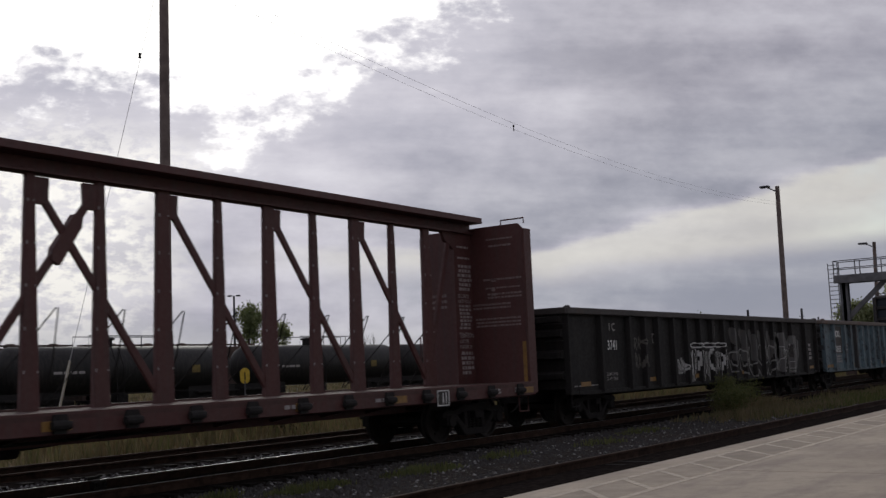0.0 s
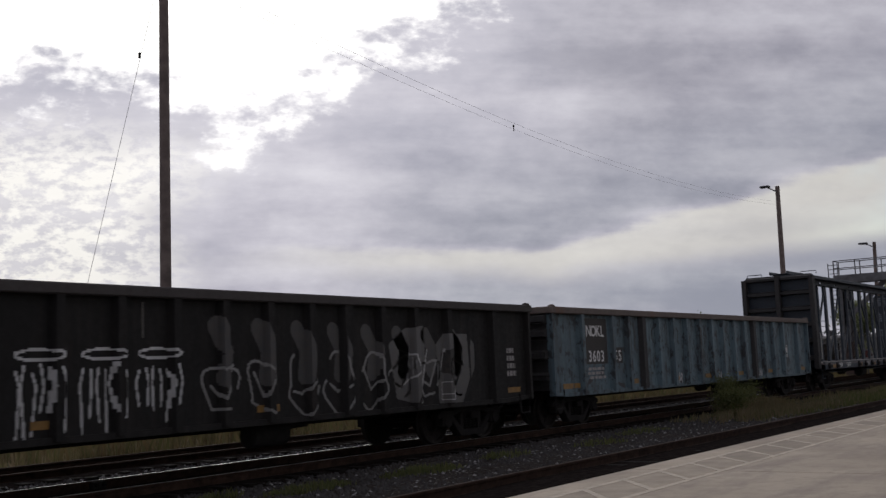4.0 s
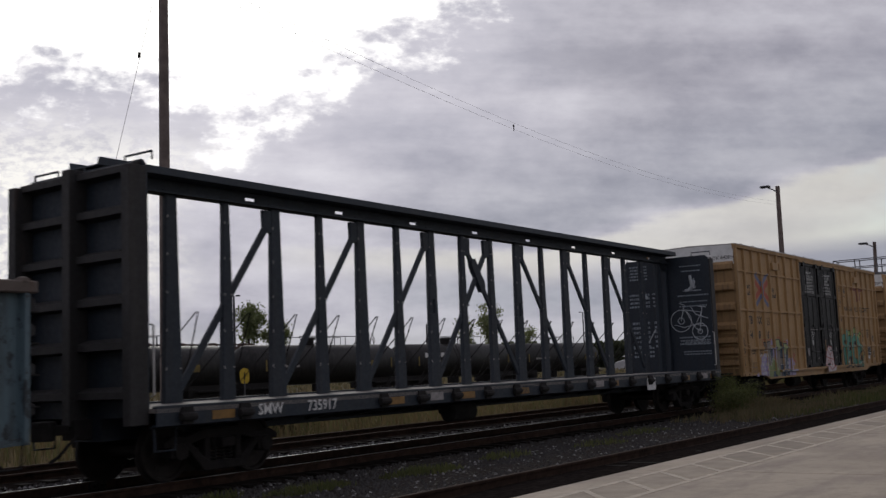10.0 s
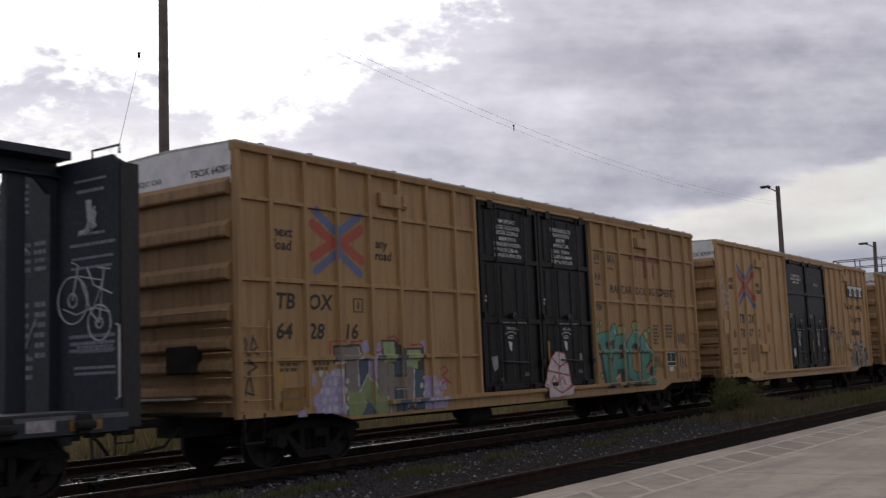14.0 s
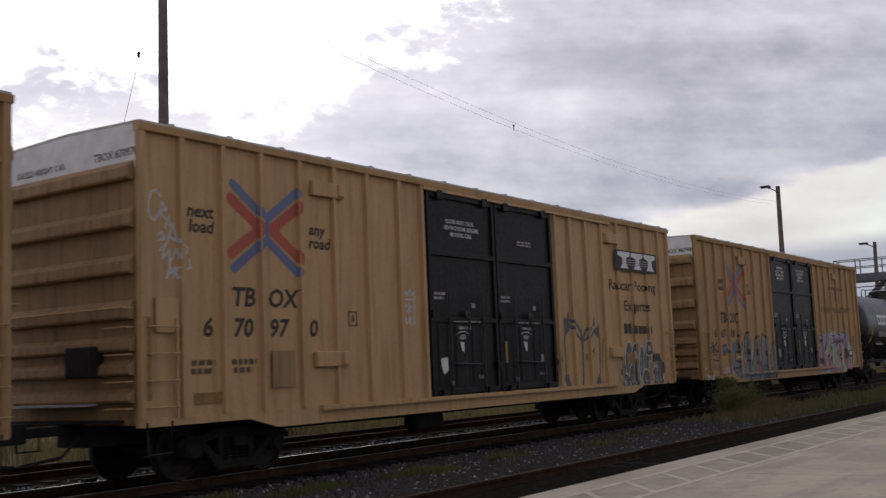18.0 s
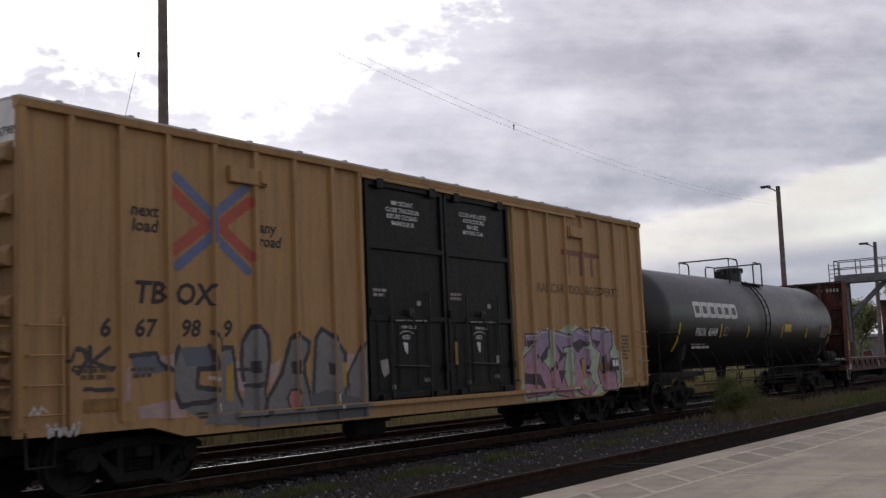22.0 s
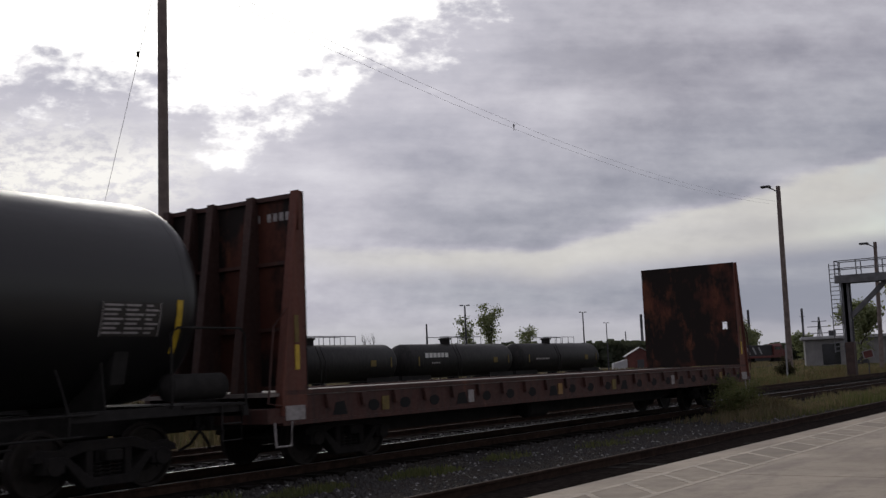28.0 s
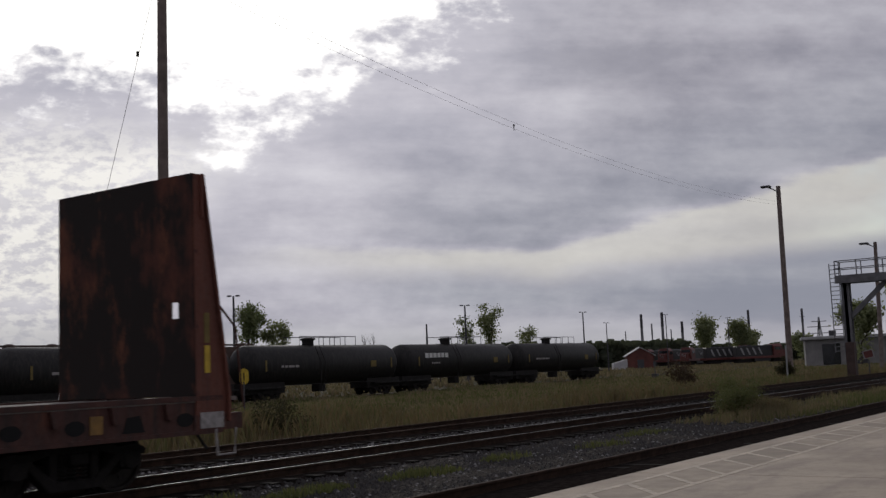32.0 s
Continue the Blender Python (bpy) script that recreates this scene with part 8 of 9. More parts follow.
for k in (-1, 1):
    part("clamp_bolt", Geo().lathe([(-0.14, 0.028), (-0.09, 0.028)], "y", 8, (k * 0.07, 0, -0.07)), STEEL, jt)

# platform slab with its painted ladder of lines
PZ = 0.21
pf = root("platform", (0, 0, 0), "low concrete station platform with worn pale lines", "platform", kind="structure")
for k in range(-5, 30):
    part("slab", Geo().box(k * 6.0, -9.0, -0.6, k * 6.0 + 5.985, 5.69, PZ), CONCRETE, pf, bevel=0.012)
part("edge_face", Geo().box(-30, 5.69, -0.6, 180, 5.70, PZ - 0.03), CONCRETE, pf)
for ya, yb in ((5.21, 5.29), (4.50, 4.58)):
    part("painted_line", Geo().box(-30, ya, PZ + 0.0, 180, yb, PZ + 0.004), PAINTLINE, pf)
for k in range(-20, 90):
    x = 10.45 + k * 0.95
    part("painted_bar", Geo().prism([(x + 0.33, 5.21), (x + 0.45, 5.21), (x - 0.27, 4.58), (x - 0.39, 4.58)], "z", PZ, PZ + 0.004), PAINTLINE, pf)
    part("paver", Geo().prism([(x + 0.46, 5.205), (x + 1.27, 5.205), (x + 0.55, 4.585), (x - 0.26, 4.585)], "z", PZ, PZ + 0.002), PAVER, pf)


# ---- poles, wires and the gantry ----
WOOD = plain("weathered_pole_wood", (0.17, 0.135, 0.12), 0.9, 0.0, 0.3, 2.5, 0.5)
GALV = plain("grey_lamp_metal", (0.25, 0.25, 0.26), 0.5, 0.5, 0.2, 5)
DARKMETAL = plain("dark_lamp_metal", (0.05, 0.05, 0.055), 0.5, 0.3, 0.2, 5)
CABLE = plain("cable_grey", (0.55, 0.55, 0.56), 0.6, 0.0, 0.1, 5)
GANTRY = plain("gantry_grey_steel", (0.12, 0.12, 0.125), 0.6, 0.2, 0.3, 2)
RUSTBASE = plain("rusted_column_base", (0.055, 0.033, 0.027), 0.8, 0.0, 0.4, 2)


def pole(base, top, r0, r1, label, lamp=None):
    p = root("utility_pole", base, label, "pole")
    d = Vector(top) - Vector(base)
    part("shaft", Geo().tube([tuple(d * k / 6) for k in range(7)], r0, 14, r1), WOOD, p, smooth=True)
    if lamp:
        L = Vector(lamp)
        part("lamp_arm", Geo().tube([tuple(d - Vector((0, 0, 0.5))), tuple(d + L * 0.6 - Vector((0, 0, 0.35))), tuple(d + L - Vector((0, 0, 0.3)))], 0.05, 8), GALV, p)
        part("lamp_head", Geo().slab(tuple(d + L * 1.25 - Vector((0, 0, 0.28))), 0.5, 0.75, 0.16), DARKMETAL, p, "dark floodlight head", 0.04)
    return p


pole((22.3, 26.1, GZ), (21.25, 24.75, 16.2), 0.19, 0.13, "tall weathered wooden pole leaning slightly")
pole((85.9, 26.5, GZ), (84.33, 25.88, 14.9), 0.25, 0.17, "tall wooden pole with a floodlight on top", (-0.75, 0.55, 0.15))
pole((100.6, 22.9, GZ), (99.54, 22.36, 11.2), 0.22, 0.15, "wooden lamp pole behind the gantry", (-0.7, 0.6, 0.1))


def wire(name, a, b, sag, r, label):
    a, b = Vector(a), Vector(b)
    pts = [tuple(a.lerp(b, k / 24) - Vector((0, 0, sag * 4 * (k / 24) * (1 - k / 24)))) for k in range(25)]
    return tagged(part(name, Geo().tube(pts, r, 5), CABLE, None), label, "cable")


wire("overhead_wire", (21.35, 24.9, 14.45), (84.3, 25.9, 13.65), 1.4, 0.0055, "thin sagging overhead wire between the poles")
wire("overhead_wire", (21.35, 24.95, 14.15), (84.3, 25.9, 13.4), 1.4, 0.0055, "thin sagging overhead wire between the poles")
wire("guy_wire", (21.25, 24.87, 14.15), (20.38, 29.26, GZ), 0.0, 0.008, "taut guy wire running from the pole to the ground")
ins = root("strain_insulator", (21.04, 25.66, 11.5), "small dark strain insulator on the guy wire", "insulator")
part("bead", Geo().lathe([(-0.09, 0.02), (-0.07, 0.05), (0.0, 0.04), (0.07, 0.05), (0.09, 0.02)], "z", 12), BLACK, ins, smooth=True)
sp = root("wire_spacer", (42.7, 25.27, 12.82), "small spacer clipped between the overhead wires", "wire spacer")
part("clip", Geo().box(-0.015, -0.015, -0.26, 0.015, 0.015, 0.0).box(-0.03, -0.03, -0.06, 0.03, 0.03, 0.03), BLACK, sp)


def gantry():
    gx, gy = 80.2, 20.3
    ga = root("rail_gantry", (gx, gy, GZ), "grey steel gantry with railed walkway and caged ladder", "gantry")
    zt = 7.0 - GZ
    part("column", Geo().box(-0.3, -0.12, 2.2, 0.3, 0.12, zt).box(-0.3, -0.28, 2.2, -0.26, 0.28, zt).box(0.26, -0.28, 2.2, 0.3, 0.28, zt), GANTRY, ga)
    part("column_base", Geo().box(-0.34, -0.31, 0, 0.34, 0.31, 2.6), RUSTBASE, ga, "rust-brown column base", 0.03)
    part("column", Geo().box(-0.3, -9.9, 0, 0.3, -9.66, zt), GANTRY, ga)
    part("walkway", Geo().box(-0.7, -12.0, zt, 0.7, 0.55, zt + 0.08).box(-0.75, -12.0, zt - 0.5, -0.65, 0.55, zt + 0.04).box(0.65, -12.0, zt - 0.5, 0.75, 0.55, zt + 0.04), GANTRY, ga)
    part("knee_brace", Geo().prism([(-0.15, zt - 3.2), (-3.1, zt - 0.45), (-2.6, zt - 0.45), (-0.15, zt - 2.75)], "x", -0.12, 0.12), GANTRY, ga)
    for sx in (-0.7, 0.7):
        for z in (0.58, 1.12):
            part("handrail", Geo().tube([(sx, 0.5, zt + z), (sx, -12.0, zt + z)], 0.035, 6), GANTRY, ga)
        for k in range(9):
            part("rail_post", Geo().tube([(sx, 0.5 - k * 1.5, zt), (sx, 0.5 - k * 1.5, zt + 1.12)], 0.04, 6), GANTRY, ga)
    for z in (0.58, 1.12):
        part("handrail", Geo().tube([(-0.7, 0.5, zt + z), (0.7, 0.5, zt + z)], 0.035, 6), GANTRY, ga)
    lad = part("ladder", Geo().tube([(-0.35, 0.32, 1.9), (-0.35, 0.32, zt + 1.0)], 0.035, 6).tube([(-0.35, 0.98, 1.9), (-0.35, 0.98, zt + 1.0)], 0.035, 6), GANTRY, ga)
    z = 2.0
    while z < zt + 1.0:
        part("rung", Geo().tube([(-0.35, 0.32, z), (-0.35, 0.98, z)], 0.026, 5), GANTRY, lad)
        z += 0.31
    return ga


gantry()


def yard_lamp(x, y, h, label="thin yard lamp pole with a small double head", heads=2):
    p = root("yard_lamp", (x, y, GZ), label, "lamp pole")
    part("shaft", Geo().tube([(0, 0, 0), (0.02, 0, h * 0.5), (0, 0, h)], 0.15, 8, 0.09), DARKMETAL, p, smooth=True)
    if heads:
        part("head", Geo().slab((-0.22, 0.32, h), 0.3, 0.4, 0.14), DARKMETAL, p, bevel=0.04)
        part("head", Geo().slab((0.22, -0.32, h), 0.3, 0.4, 0.14), DARKMETAL, p, bevel=0.04)
    return p


for x, y, h in ((70.7, 73.1, 9.5), (104.0, 69.4, 9.2), (101.2, 73.0, 7.2), (152.2, 79.1, 10.0), (209.0, 103.1, 10.4), (236.0, 101.0, 12.5), (266.0, 97.0, 12.0), (262.0, 77.0, 11.0), (258.0, 72.0, 9.5)):
    yard_lamp(x, y, h, heads=0 if h < 8 else 2)


# ---- parked tank cars and the cars behind them ----
def parked_tank(x, y, label):
    c = root("parked_tank_car", (x, y, -0.3), label, "tank car", "tank cars standing in the yard")
    part("tank", Geo().lathe([(s, r) for s, r in [(-8.7, 0.0), (-8.66, 0.5), (-8.5, 1.0), (-8.2, 1.38), (-7.9, 1.5), (7.9, 1.5), (8.2, 1.38), (8.5, 1.0), (8.66, 0.5), (8.7, 0.0)]], "x", 32, (0, 0, 2.62)), PARKED, c, smooth=True)
    part("manway", Geo().lathe([(4.0, 0.45), (4.5, 0.45), (4.5, 0.6), (4.62, 0.6), (4.7, 0.2)], "z", 14, (-1.2, 0, 0)), BLACK, c)
    for yy in (-0.8, 0.8):
        part("railing", Geo().tube([(-3.0, yy, 4.0), (-3.0, yy, 4.75), (3.6, yy, 4.75), (3.6, yy, 4.0)], 0.03, 5), DARKMETAL, c)
        for xx in (-0.3, 1.0, 2.3):
            part("rail_post", Geo().tube([(xx, yy, 4.0), (xx, yy, 4.75)], 0.03, 5), DARKMETAL, c)
    part("running_board", Geo().box(-9.0, -1.4, 0.95, -5.2, 1.4, 1.05).box(5.2, -1.4, 0.95, 9.0, 1.4, 1.05), BLACK, c)
    part("side_handrail", Geo().tube([(-5.2, -1.5, 1.15), (5.2, -1.5, 1.15)], 0.03, 5), BLACK, c)
    part("outlet_valve", Geo().box(-0.5, -0.4, 0.55, 0.3, 0.4, 1.3), BLACK, c, bevel=0.05)
    part("ladder", Geo().tube([(-1.5, -1.55, 0.6), (-1.5, -1.58, 2.8), (-1.5, -1.0, 4.0)], 0.03, 5).tube([(-1.0, -1.55, 0.6), (-1.0, -1.58, 2.8), (-1.0, -1.0, 4.0)], 0.03, 5), BLACK, c)
    for s in (-1, 1):
        a, e = sorted((s * 4.8, s * 9.0))
        part("stub_sill", Geo().box(a, -0.9, 0.6, e, 0.9, 1.4), BLACK, c)
        b = part("truck", BOLSTER_ME, STEEL, c, at=(s * 6.6, 0, 0))
        for q in (-1, 1):
            part("side_frame", FRAME_ME, STEEL, b, at=(0, q, 0))
            part("wheelset", WHEELSET_ME, WHEEL, b, at=(q * 0.89, 0, R_WHEEL))
        coupler(c, s * 9.0, s, 0.4)
        part("yellow_stripe", Geo().box(s * 7.3 - 0.08, -1.515, 2.2, s * 7.3 + 0.08, -1.49, 3.0), DUSTYELLOW, c)
    part("placard", Geo().box(4.6, -1.515, 2.3, 5.3, -1.495, 2.8), DUSTYELLOW, c)
    return c


for i, x in enumerate((25.2, 44.2, 63.1, 81.6, 100.2)):
    tk = parked_tank(x, 56.0, "grimy black tank car standing in the yard" if i != 3 else "black tank car with a white mark standing in the yard")
    if i == 3:
        for k in range(6):
            part("logo_bar", Geo().box(-6.4 + k * 0.6, -1.53, 2.9, -5.95 + k * 0.6, -1.49, 3.3), WHITE, tk)
        bars(tk, -5.6, -3.8, 2.3, 2.5, 1, FADED, -1.51, 2)
    else:
        bars(tk, -6.0, -3.2, 2.35, 2.6, 1, FADED, -1.51, i)
track(56.0, -30, 400, DULL, "yard track under parked tank cars", False, -0.3)
HOPPER = plain("rusty_hopper_roof", (0.07, 0.045, 0.035), 0.8, 0.0, 0.4, 1.5)
for i, x in enumerate((20.0, 37.5, 55.0)):
    c = root("parked_hopper_car", (x, 63.5, -0.3), "rusty brown covered hopper car half hidden in the yard", "hopper car", "hopper cars standing in the yard")
    part("body", Geo().prism([(-8.2, 4.3), (8.2, 4.3), (8.2, 2.9), (6.2, 1.0), (-6.2, 1.0), (-8.2, 2.9)], "y", -1.5, 1.5), HOPPER, c, bevel=0.05)
    part("running_board", Geo().box(-8.3, -0.4, 4.45, 8.3, 0.4, 4.55), HOPPER, c)
    for k in range(5):
        part("hatch", Geo().lathe([(4.3, 0.4), (4.52, 0.4), (4.6, 0.2)], "z", 10, (-6.4 + k * 3.2, -0.9, 0)), HOPPER, c)
    for s in (-1, 1):
        part("end_frame", Geo().box(s * 8.6 - 0.3, -1.4, 0.7, s * 8.6 + 0.3, 1.4, 1.2), HOPPER, c)
        part("truck", Geo().box(s * 6.8 - 1.2, -1.1, 0.0, s * 6.8 + 1.2, 1.1, 0.75), STEEL, c, bevel=0.1)

# ---- locomotives, sheds and the far skyline ----
LRED, LBLACK, LWHITE = plain("locomotive_red", (0.10, 0.024, 0.019), 0.5, 0.0, 0.25, 0.8), plain("locomotive_black", (0.016, 0.016, 0.017), 0.5, 0.0, 0.3, 0.8), plain("locomotive_white", (0.24, 0.24, 0.24), 0.6, 0.0, 0.15, 0.8)
PANEGLASS = plain("dark_cab_glass", (0.01, 0.012, 0.014), 0.1, 0.0, 0.05, 1.0)


def locomotive(x, y, turn, striped):
    c = root("locomotive", (x, y, 0), "red and black diesel locomotive with white %s parked far off" % ("slanted stripes" if striped else "lettering"), "locomotive", "locomotives parked in the yard")
    c.rotation_euler = (0, 0, radians(turn))
    part("underframe", Geo().box(-7.4, -1.5, 1.05, 7.4, 1.5, 1.6), LRED, c, bevel=0.05)
    part("long_hood", Geo().box(-6.8, -1.0, 1.5, 3.0, 1.0, 4.2), LBLACK, c, bevel=0.12)
    cab = part("cab", Geo().prism([(-1.5, 1.5), (1.5, 1.5), (1.5, 3.9), (0.9, 4.5), (-0.9, 4.5), (-1.5, 3.9)], "x", 3.0, 5.4), LRED, c, bevel=0.06)
    for s in (-1, 1):
        part("window", Geo().box(3.4, s * 1.5 - 0.03, 3.0, 4.9, s * 1.5 + 0.03, 3.7), PANEGLASS, cab)
    part("windscreen", Geo().box(5.38, -1.2, 3.2, 5.43, 1.2, 3.9), PANEGLASS, cab)
    part("nose", Geo().box(5.4, -1.0, 1.5, 7.0, 1.0, 3.1), LRED, c, bevel=0.15)
    part("fuel_tank", Geo().box(-2.2, -1.3, 0.35, 2.2, 1.3, 1.05), LBLACK, c, bevel=0.1)
    for s in (-1, 1):
        part("truck", Geo().box(s * 4.8 - 1.8, -1.2, 0.1, s * 4.8 + 1.8, 1.2, 0.95), STEEL, c, bevel=0.1)
        for k in range(4):
            if striped:
                part("stripe", Geo().prism([(-5.0 + k * 1.6, 2.0), (-4.55 + k * 1.6, 2.0), (-5.3 + k * 1.6, 3.7), (-5.75 + k * 1.6, 3.7)], "y", *sorted((s * 1.0, s * 1.03))), LWHITE, c)
    if not striped:
        part("emblem", Geo().tube([(7.04, 0.5, 2.0), (7.04, 0.6, 2.7), (7.04, 0.0, 2.2), (7.04, -0.1, 2.8), (7.04, -0.6, 2.6)], 0.1, 5), LWHITE, c)
        for s in (-1, 1):
            part("emblem", Geo().tube([(-1.6, s * 1.02, 2.6), (-2.2, s * 1.02, 2.4), (-2.2, s * 1.02, 3.2), (-0.9, s * 1.02, 2.5), (-0.9, s * 1.02, 3.3), (-0.2, s * 1.02, 3.2)], 0.13, 5), LWHITE, c)
    part("roof_fan", Geo().lathe([(4.2, 0.6), (4.4, 0.6), (4.42, 0.0)], "z", 12, (-4.5, 0, 0)).lathe([(4.2, 0.6), (4.4, 0.6), (4.42, 0.0)], "z", 12, (-2.8, 0, 0)), LBLACK, c)
    return c


for x, y, tn, st in ((262.0, 116.0, 178, False), (262.0, 110.8, 178, False), (262.0, 104.8, 178, False), (262.0, 95.6, -42, True), (262.0, 88.0, -42, True)):
    locomotive(x, y, tn, st)

SHEDRED, PALEROOF = plain("shed_red_boards", (0.10, 0.03, 0.023), 0.8, 0.0, 0.3, 0.7), plain("pale_shed_roof", (0.40, 0.40, 0.40), 0.7, 0.0, 0.2, 0.5)
sh = root("yard_shed", (246.0, 112.9, GZ), "small red shed with a pale gabled roof", "shed")
sh.rotation_euler = (0, 0, radians(-58))
part("wall", Geo().prism([(-3.2, 0), (3.2, 0), (3.2, 3.4), (0, 5.2), (-3.2, 3.4)], "y", -2.5, 2.5), SHEDRED, sh)
for s in (-1, 1):
    part("roof", Geo().prism([(0, 5.35), (s * 3.7, 3.25), (s * 3.7, 3.1), (0, 5.2)], "y", -2.9, 2.9), PALEROOF, sh)
part("lean_to", Geo().prism([(-3.2, 0), (-6.6, 0), (-6.6, 1.6), (-3.2, 2.5)], "y", -2.2, 2.2), PALEROOF, sh)
part("door", Geo().box(-0.8, -2.56, 0, 0.8, -2.5, 2.3), DARKMETAL, sh)

STUCCO, FASCIA = plain("grey_block_wall", (0.20, 0.195, 0.19), 0.85, 0.0, 0.2, 0.6), plain("pale_fascia", (0.36, 0.36, 0.36), 0.7, 0.0, 0.15, 0.6)
bd = root("yard_office", (163.0, 47.8, GZ), "long low grey yard office with a flat roof", "building")
bd.rotation_euler = (0, 0, radians(-72))
part("wall", Geo().box(0, 0, 0, 34, 8, 4.0), STUCCO, bd)
part("roof", Geo().box(-0.5, -0.6, 4.0, 34.5, 8.5, 4.45), FASCIA, bd, "flat roof with a pale edge", 0.04)
part("roof_vent", Geo().box(3.6, 2, 4.45, 4.6, 3, 5.3), DARKMETAL, bd)
for x0, x1, z0, z1, nm in ((2.4, 4.9, 0.2, 3.3, "doorway"), (7.2, 8.6, 0, 2.2, "door"), (14.0, 16.5, 1.2, 2.6, "window"), (19.0, 21.5, 1.2, 2.6, "window")):
    part(nm, Geo().box(x0, -0.06, z0, x1, 0.02, z1), PANEGLASS if nm != "door" else DARKMETAL, bd)

ch_mat, ch_top = plain("stack_grey", (0.16, 0.16, 0.17), 0.8, 0.0, 0.2, 0.05), plain("stack_dark_band", (0.05, 0.05, 0.055), 0.8, 0.0, 0.2, 0.05)
for x, y, h, r in ((927, 421, 45, 4.0), (934, 414, 36, 2.2), (938, 405, 46, 4.2), (951, 391, 37, 4.0), (985, 339, 45, 3.6), (1008, 296, 44, 3.4), (917, 433, 30, 1.5), (941, 398, 30, 1.6), (944, 366, 26, 1.2)):
    c = root("refinery_stack", (x, y, GZ), "distant grey refinery chimney stack", "chimney", "refinery stacks on the skyline")
    r *= 0.36
    part("shaft", Geo().tube([(0, 0, 0), (0, 0, h)], r, 12, r * 0.8), ch_mat, c, smooth=True)
    part("cap_band", Geo().tube([(0, 0, h * 0.72), (0, 0, h * 1.01)], r * 0.9, 12, r * 0.86), ch_top, c, smooth=True)
tw = root("power_pylon", (511.2, 142.6, GZ), "distant lattice power pylon", "pylon")
for s in (-1, 1):
    for q in (-1, 1):
        part("leg", Geo().tube([(s * 2.2, q * 2.2, 0), (s * 0.5, q * 0.5, 14), (s * 0.2, q * 0.2, 19)], 0.16, 5), DARKMETAL, tw)
for k in range(6):
    w = 2.2 - 0.3 * k
    part("lattice", Geo().tube([(-w, 0, 2.2 * k), (w - 0.2, 0, 2.2 * k + 2.2), (-w + 0.2, 0, 2.2 * k + 2.2), (w, 0, 2.2 * k)], 0.12, 4), DARKMETAL, tw)
for z, w in ((11.5, 4.5), (14.5, 5.5), (17, 3.5)):
    part("crossarm", Geo().tube([(-w * 0.57, -w * -0.82, z), (w * 0.57, w * -0.82, z)], 0.16, 5), DARKMETAL, tw)

# ---- small signs and posts ----
ys = root("yellow_target_sign", (32.35, 32.9, GZ), "rounded yellow switch target on a thin post", "sign")
part("post", Geo().tube([(0, 0, 0), (0, 0, 1.7)], 0.035, 8), DARKMETAL, ys)
part("target", Geo().prism([(0.2 * math.cos(a), 1.92 + (0.13 if math.sin(a) > 0 else -0.13) + 0.2 * math.sin(a)) for a in [k * math.tau / 24 for k in range(24)]], "y", -0.02, 0.02), YSTRIPE, ys, "yellow oval plate").rotation_euler = (0, 0, radians(-40))
part("bar", Geo().box(-0.025, -0.035, 1.75, 0.025, -0.022, 2.08), BLACK, ys).rotation_euler = (0, 0, radians(-40))
st = root("marker_stake", (24.75, 35.3, GZ), "leaning pale wooden marker stake", "stake")
part("stake", Geo().tube([(0, 0, 0), (0.18, -0.75, 2.75)], 0.05, 6), plain("pale_stake", (0.40, 0.36, 0.28), 0.8, 0.0, 0.2, 4), st)
wp = root("marker_post", (80.9, 25.2, GZ), "thin white marker post", "post")
part("post", Geo().tube([(0, 0, 0), (-0.12, -0.05, 2.6)], 0.07, 6), LWHITE, wp)
rs = root("track_sign", (79.2, 18.9, GZ), "tilted red square sign with a white border", "sign")
part("post", Geo().tube([(0, 0, 0), (0, 0, 1.3)], 0.04, 6), DARKMETAL, rs)
for w, d, m2 in ((0.36, 0.0, LWHITE), (0.29, -0.03, SHEDRED)):
    pl2 = part("panel", Geo().box(-w, -0.02 + d, -w * 0.8, w, 0.0 + d, w * 0.8), m2, rs, at=(0, 0, 1.7))
    pl2.rotation_euler = (0, radians(-12), radians(-78))
sw = root("switch_stand", (105.0, 46.5, GZ), "small dark switch stand in the grass", "switch stand")
part("base", Geo().box(-0.3, -0.3, 0, 0.3, 0.3, 0.5), DARKMETAL, sw, bevel=0.03)
part("mast", Geo().tube([(0, 0, 0.5), (0, 0, 1.7)], 0.05, 6), DARKMETAL, sw)
part("target", Geo().box(-0.3, -0.03, 1.3, 0.3, 0.03, 1.8), DARKMETAL, sw)

# ---- plants ----
GRASSMAT = leafy("mixed_grass", [(0.13, 0.122, 0.07), (0.23, 0.185, 0.125), (0.15, 0.14, 0.08), (0.29, 0.23, 0.165), (0.20, 0.15, 0.11)])
DRYMAT = leafy("dry_grass", [(0.175, 0.145, 0.095), (0.25, 0.195, 0.135), (0.12, 0.12, 0.065), (0.20, 0.155, 0.105)])
GREENMAT = leafy("green_weeds", [(0.085, 0.10, 0.042), (0.13, 0.145, 0.062), (0.105, 0.118, 0.05), (0.18, 0.17, 0.085)])
RUSSET = leafy("russet_weeds", [(0.14, 0.105, 0.065), (0.20, 0.15, 0.095), (0.16, 0.145, 0.08), (0.12, 0.13, 0.065)])
DARKLEAF = leafy("dark_bush_leaves", [(0.035, 0.035, 0.018), (0.06, 0.05, 0.028), (0.05, 0.055, 0.025)])
RUSSETDARK = leafy("russet_bush_leaves", [(0.05, 0.032, 0.024), (0.075, 0.05, 0.036), (0.06, 0.045, 0.028)])
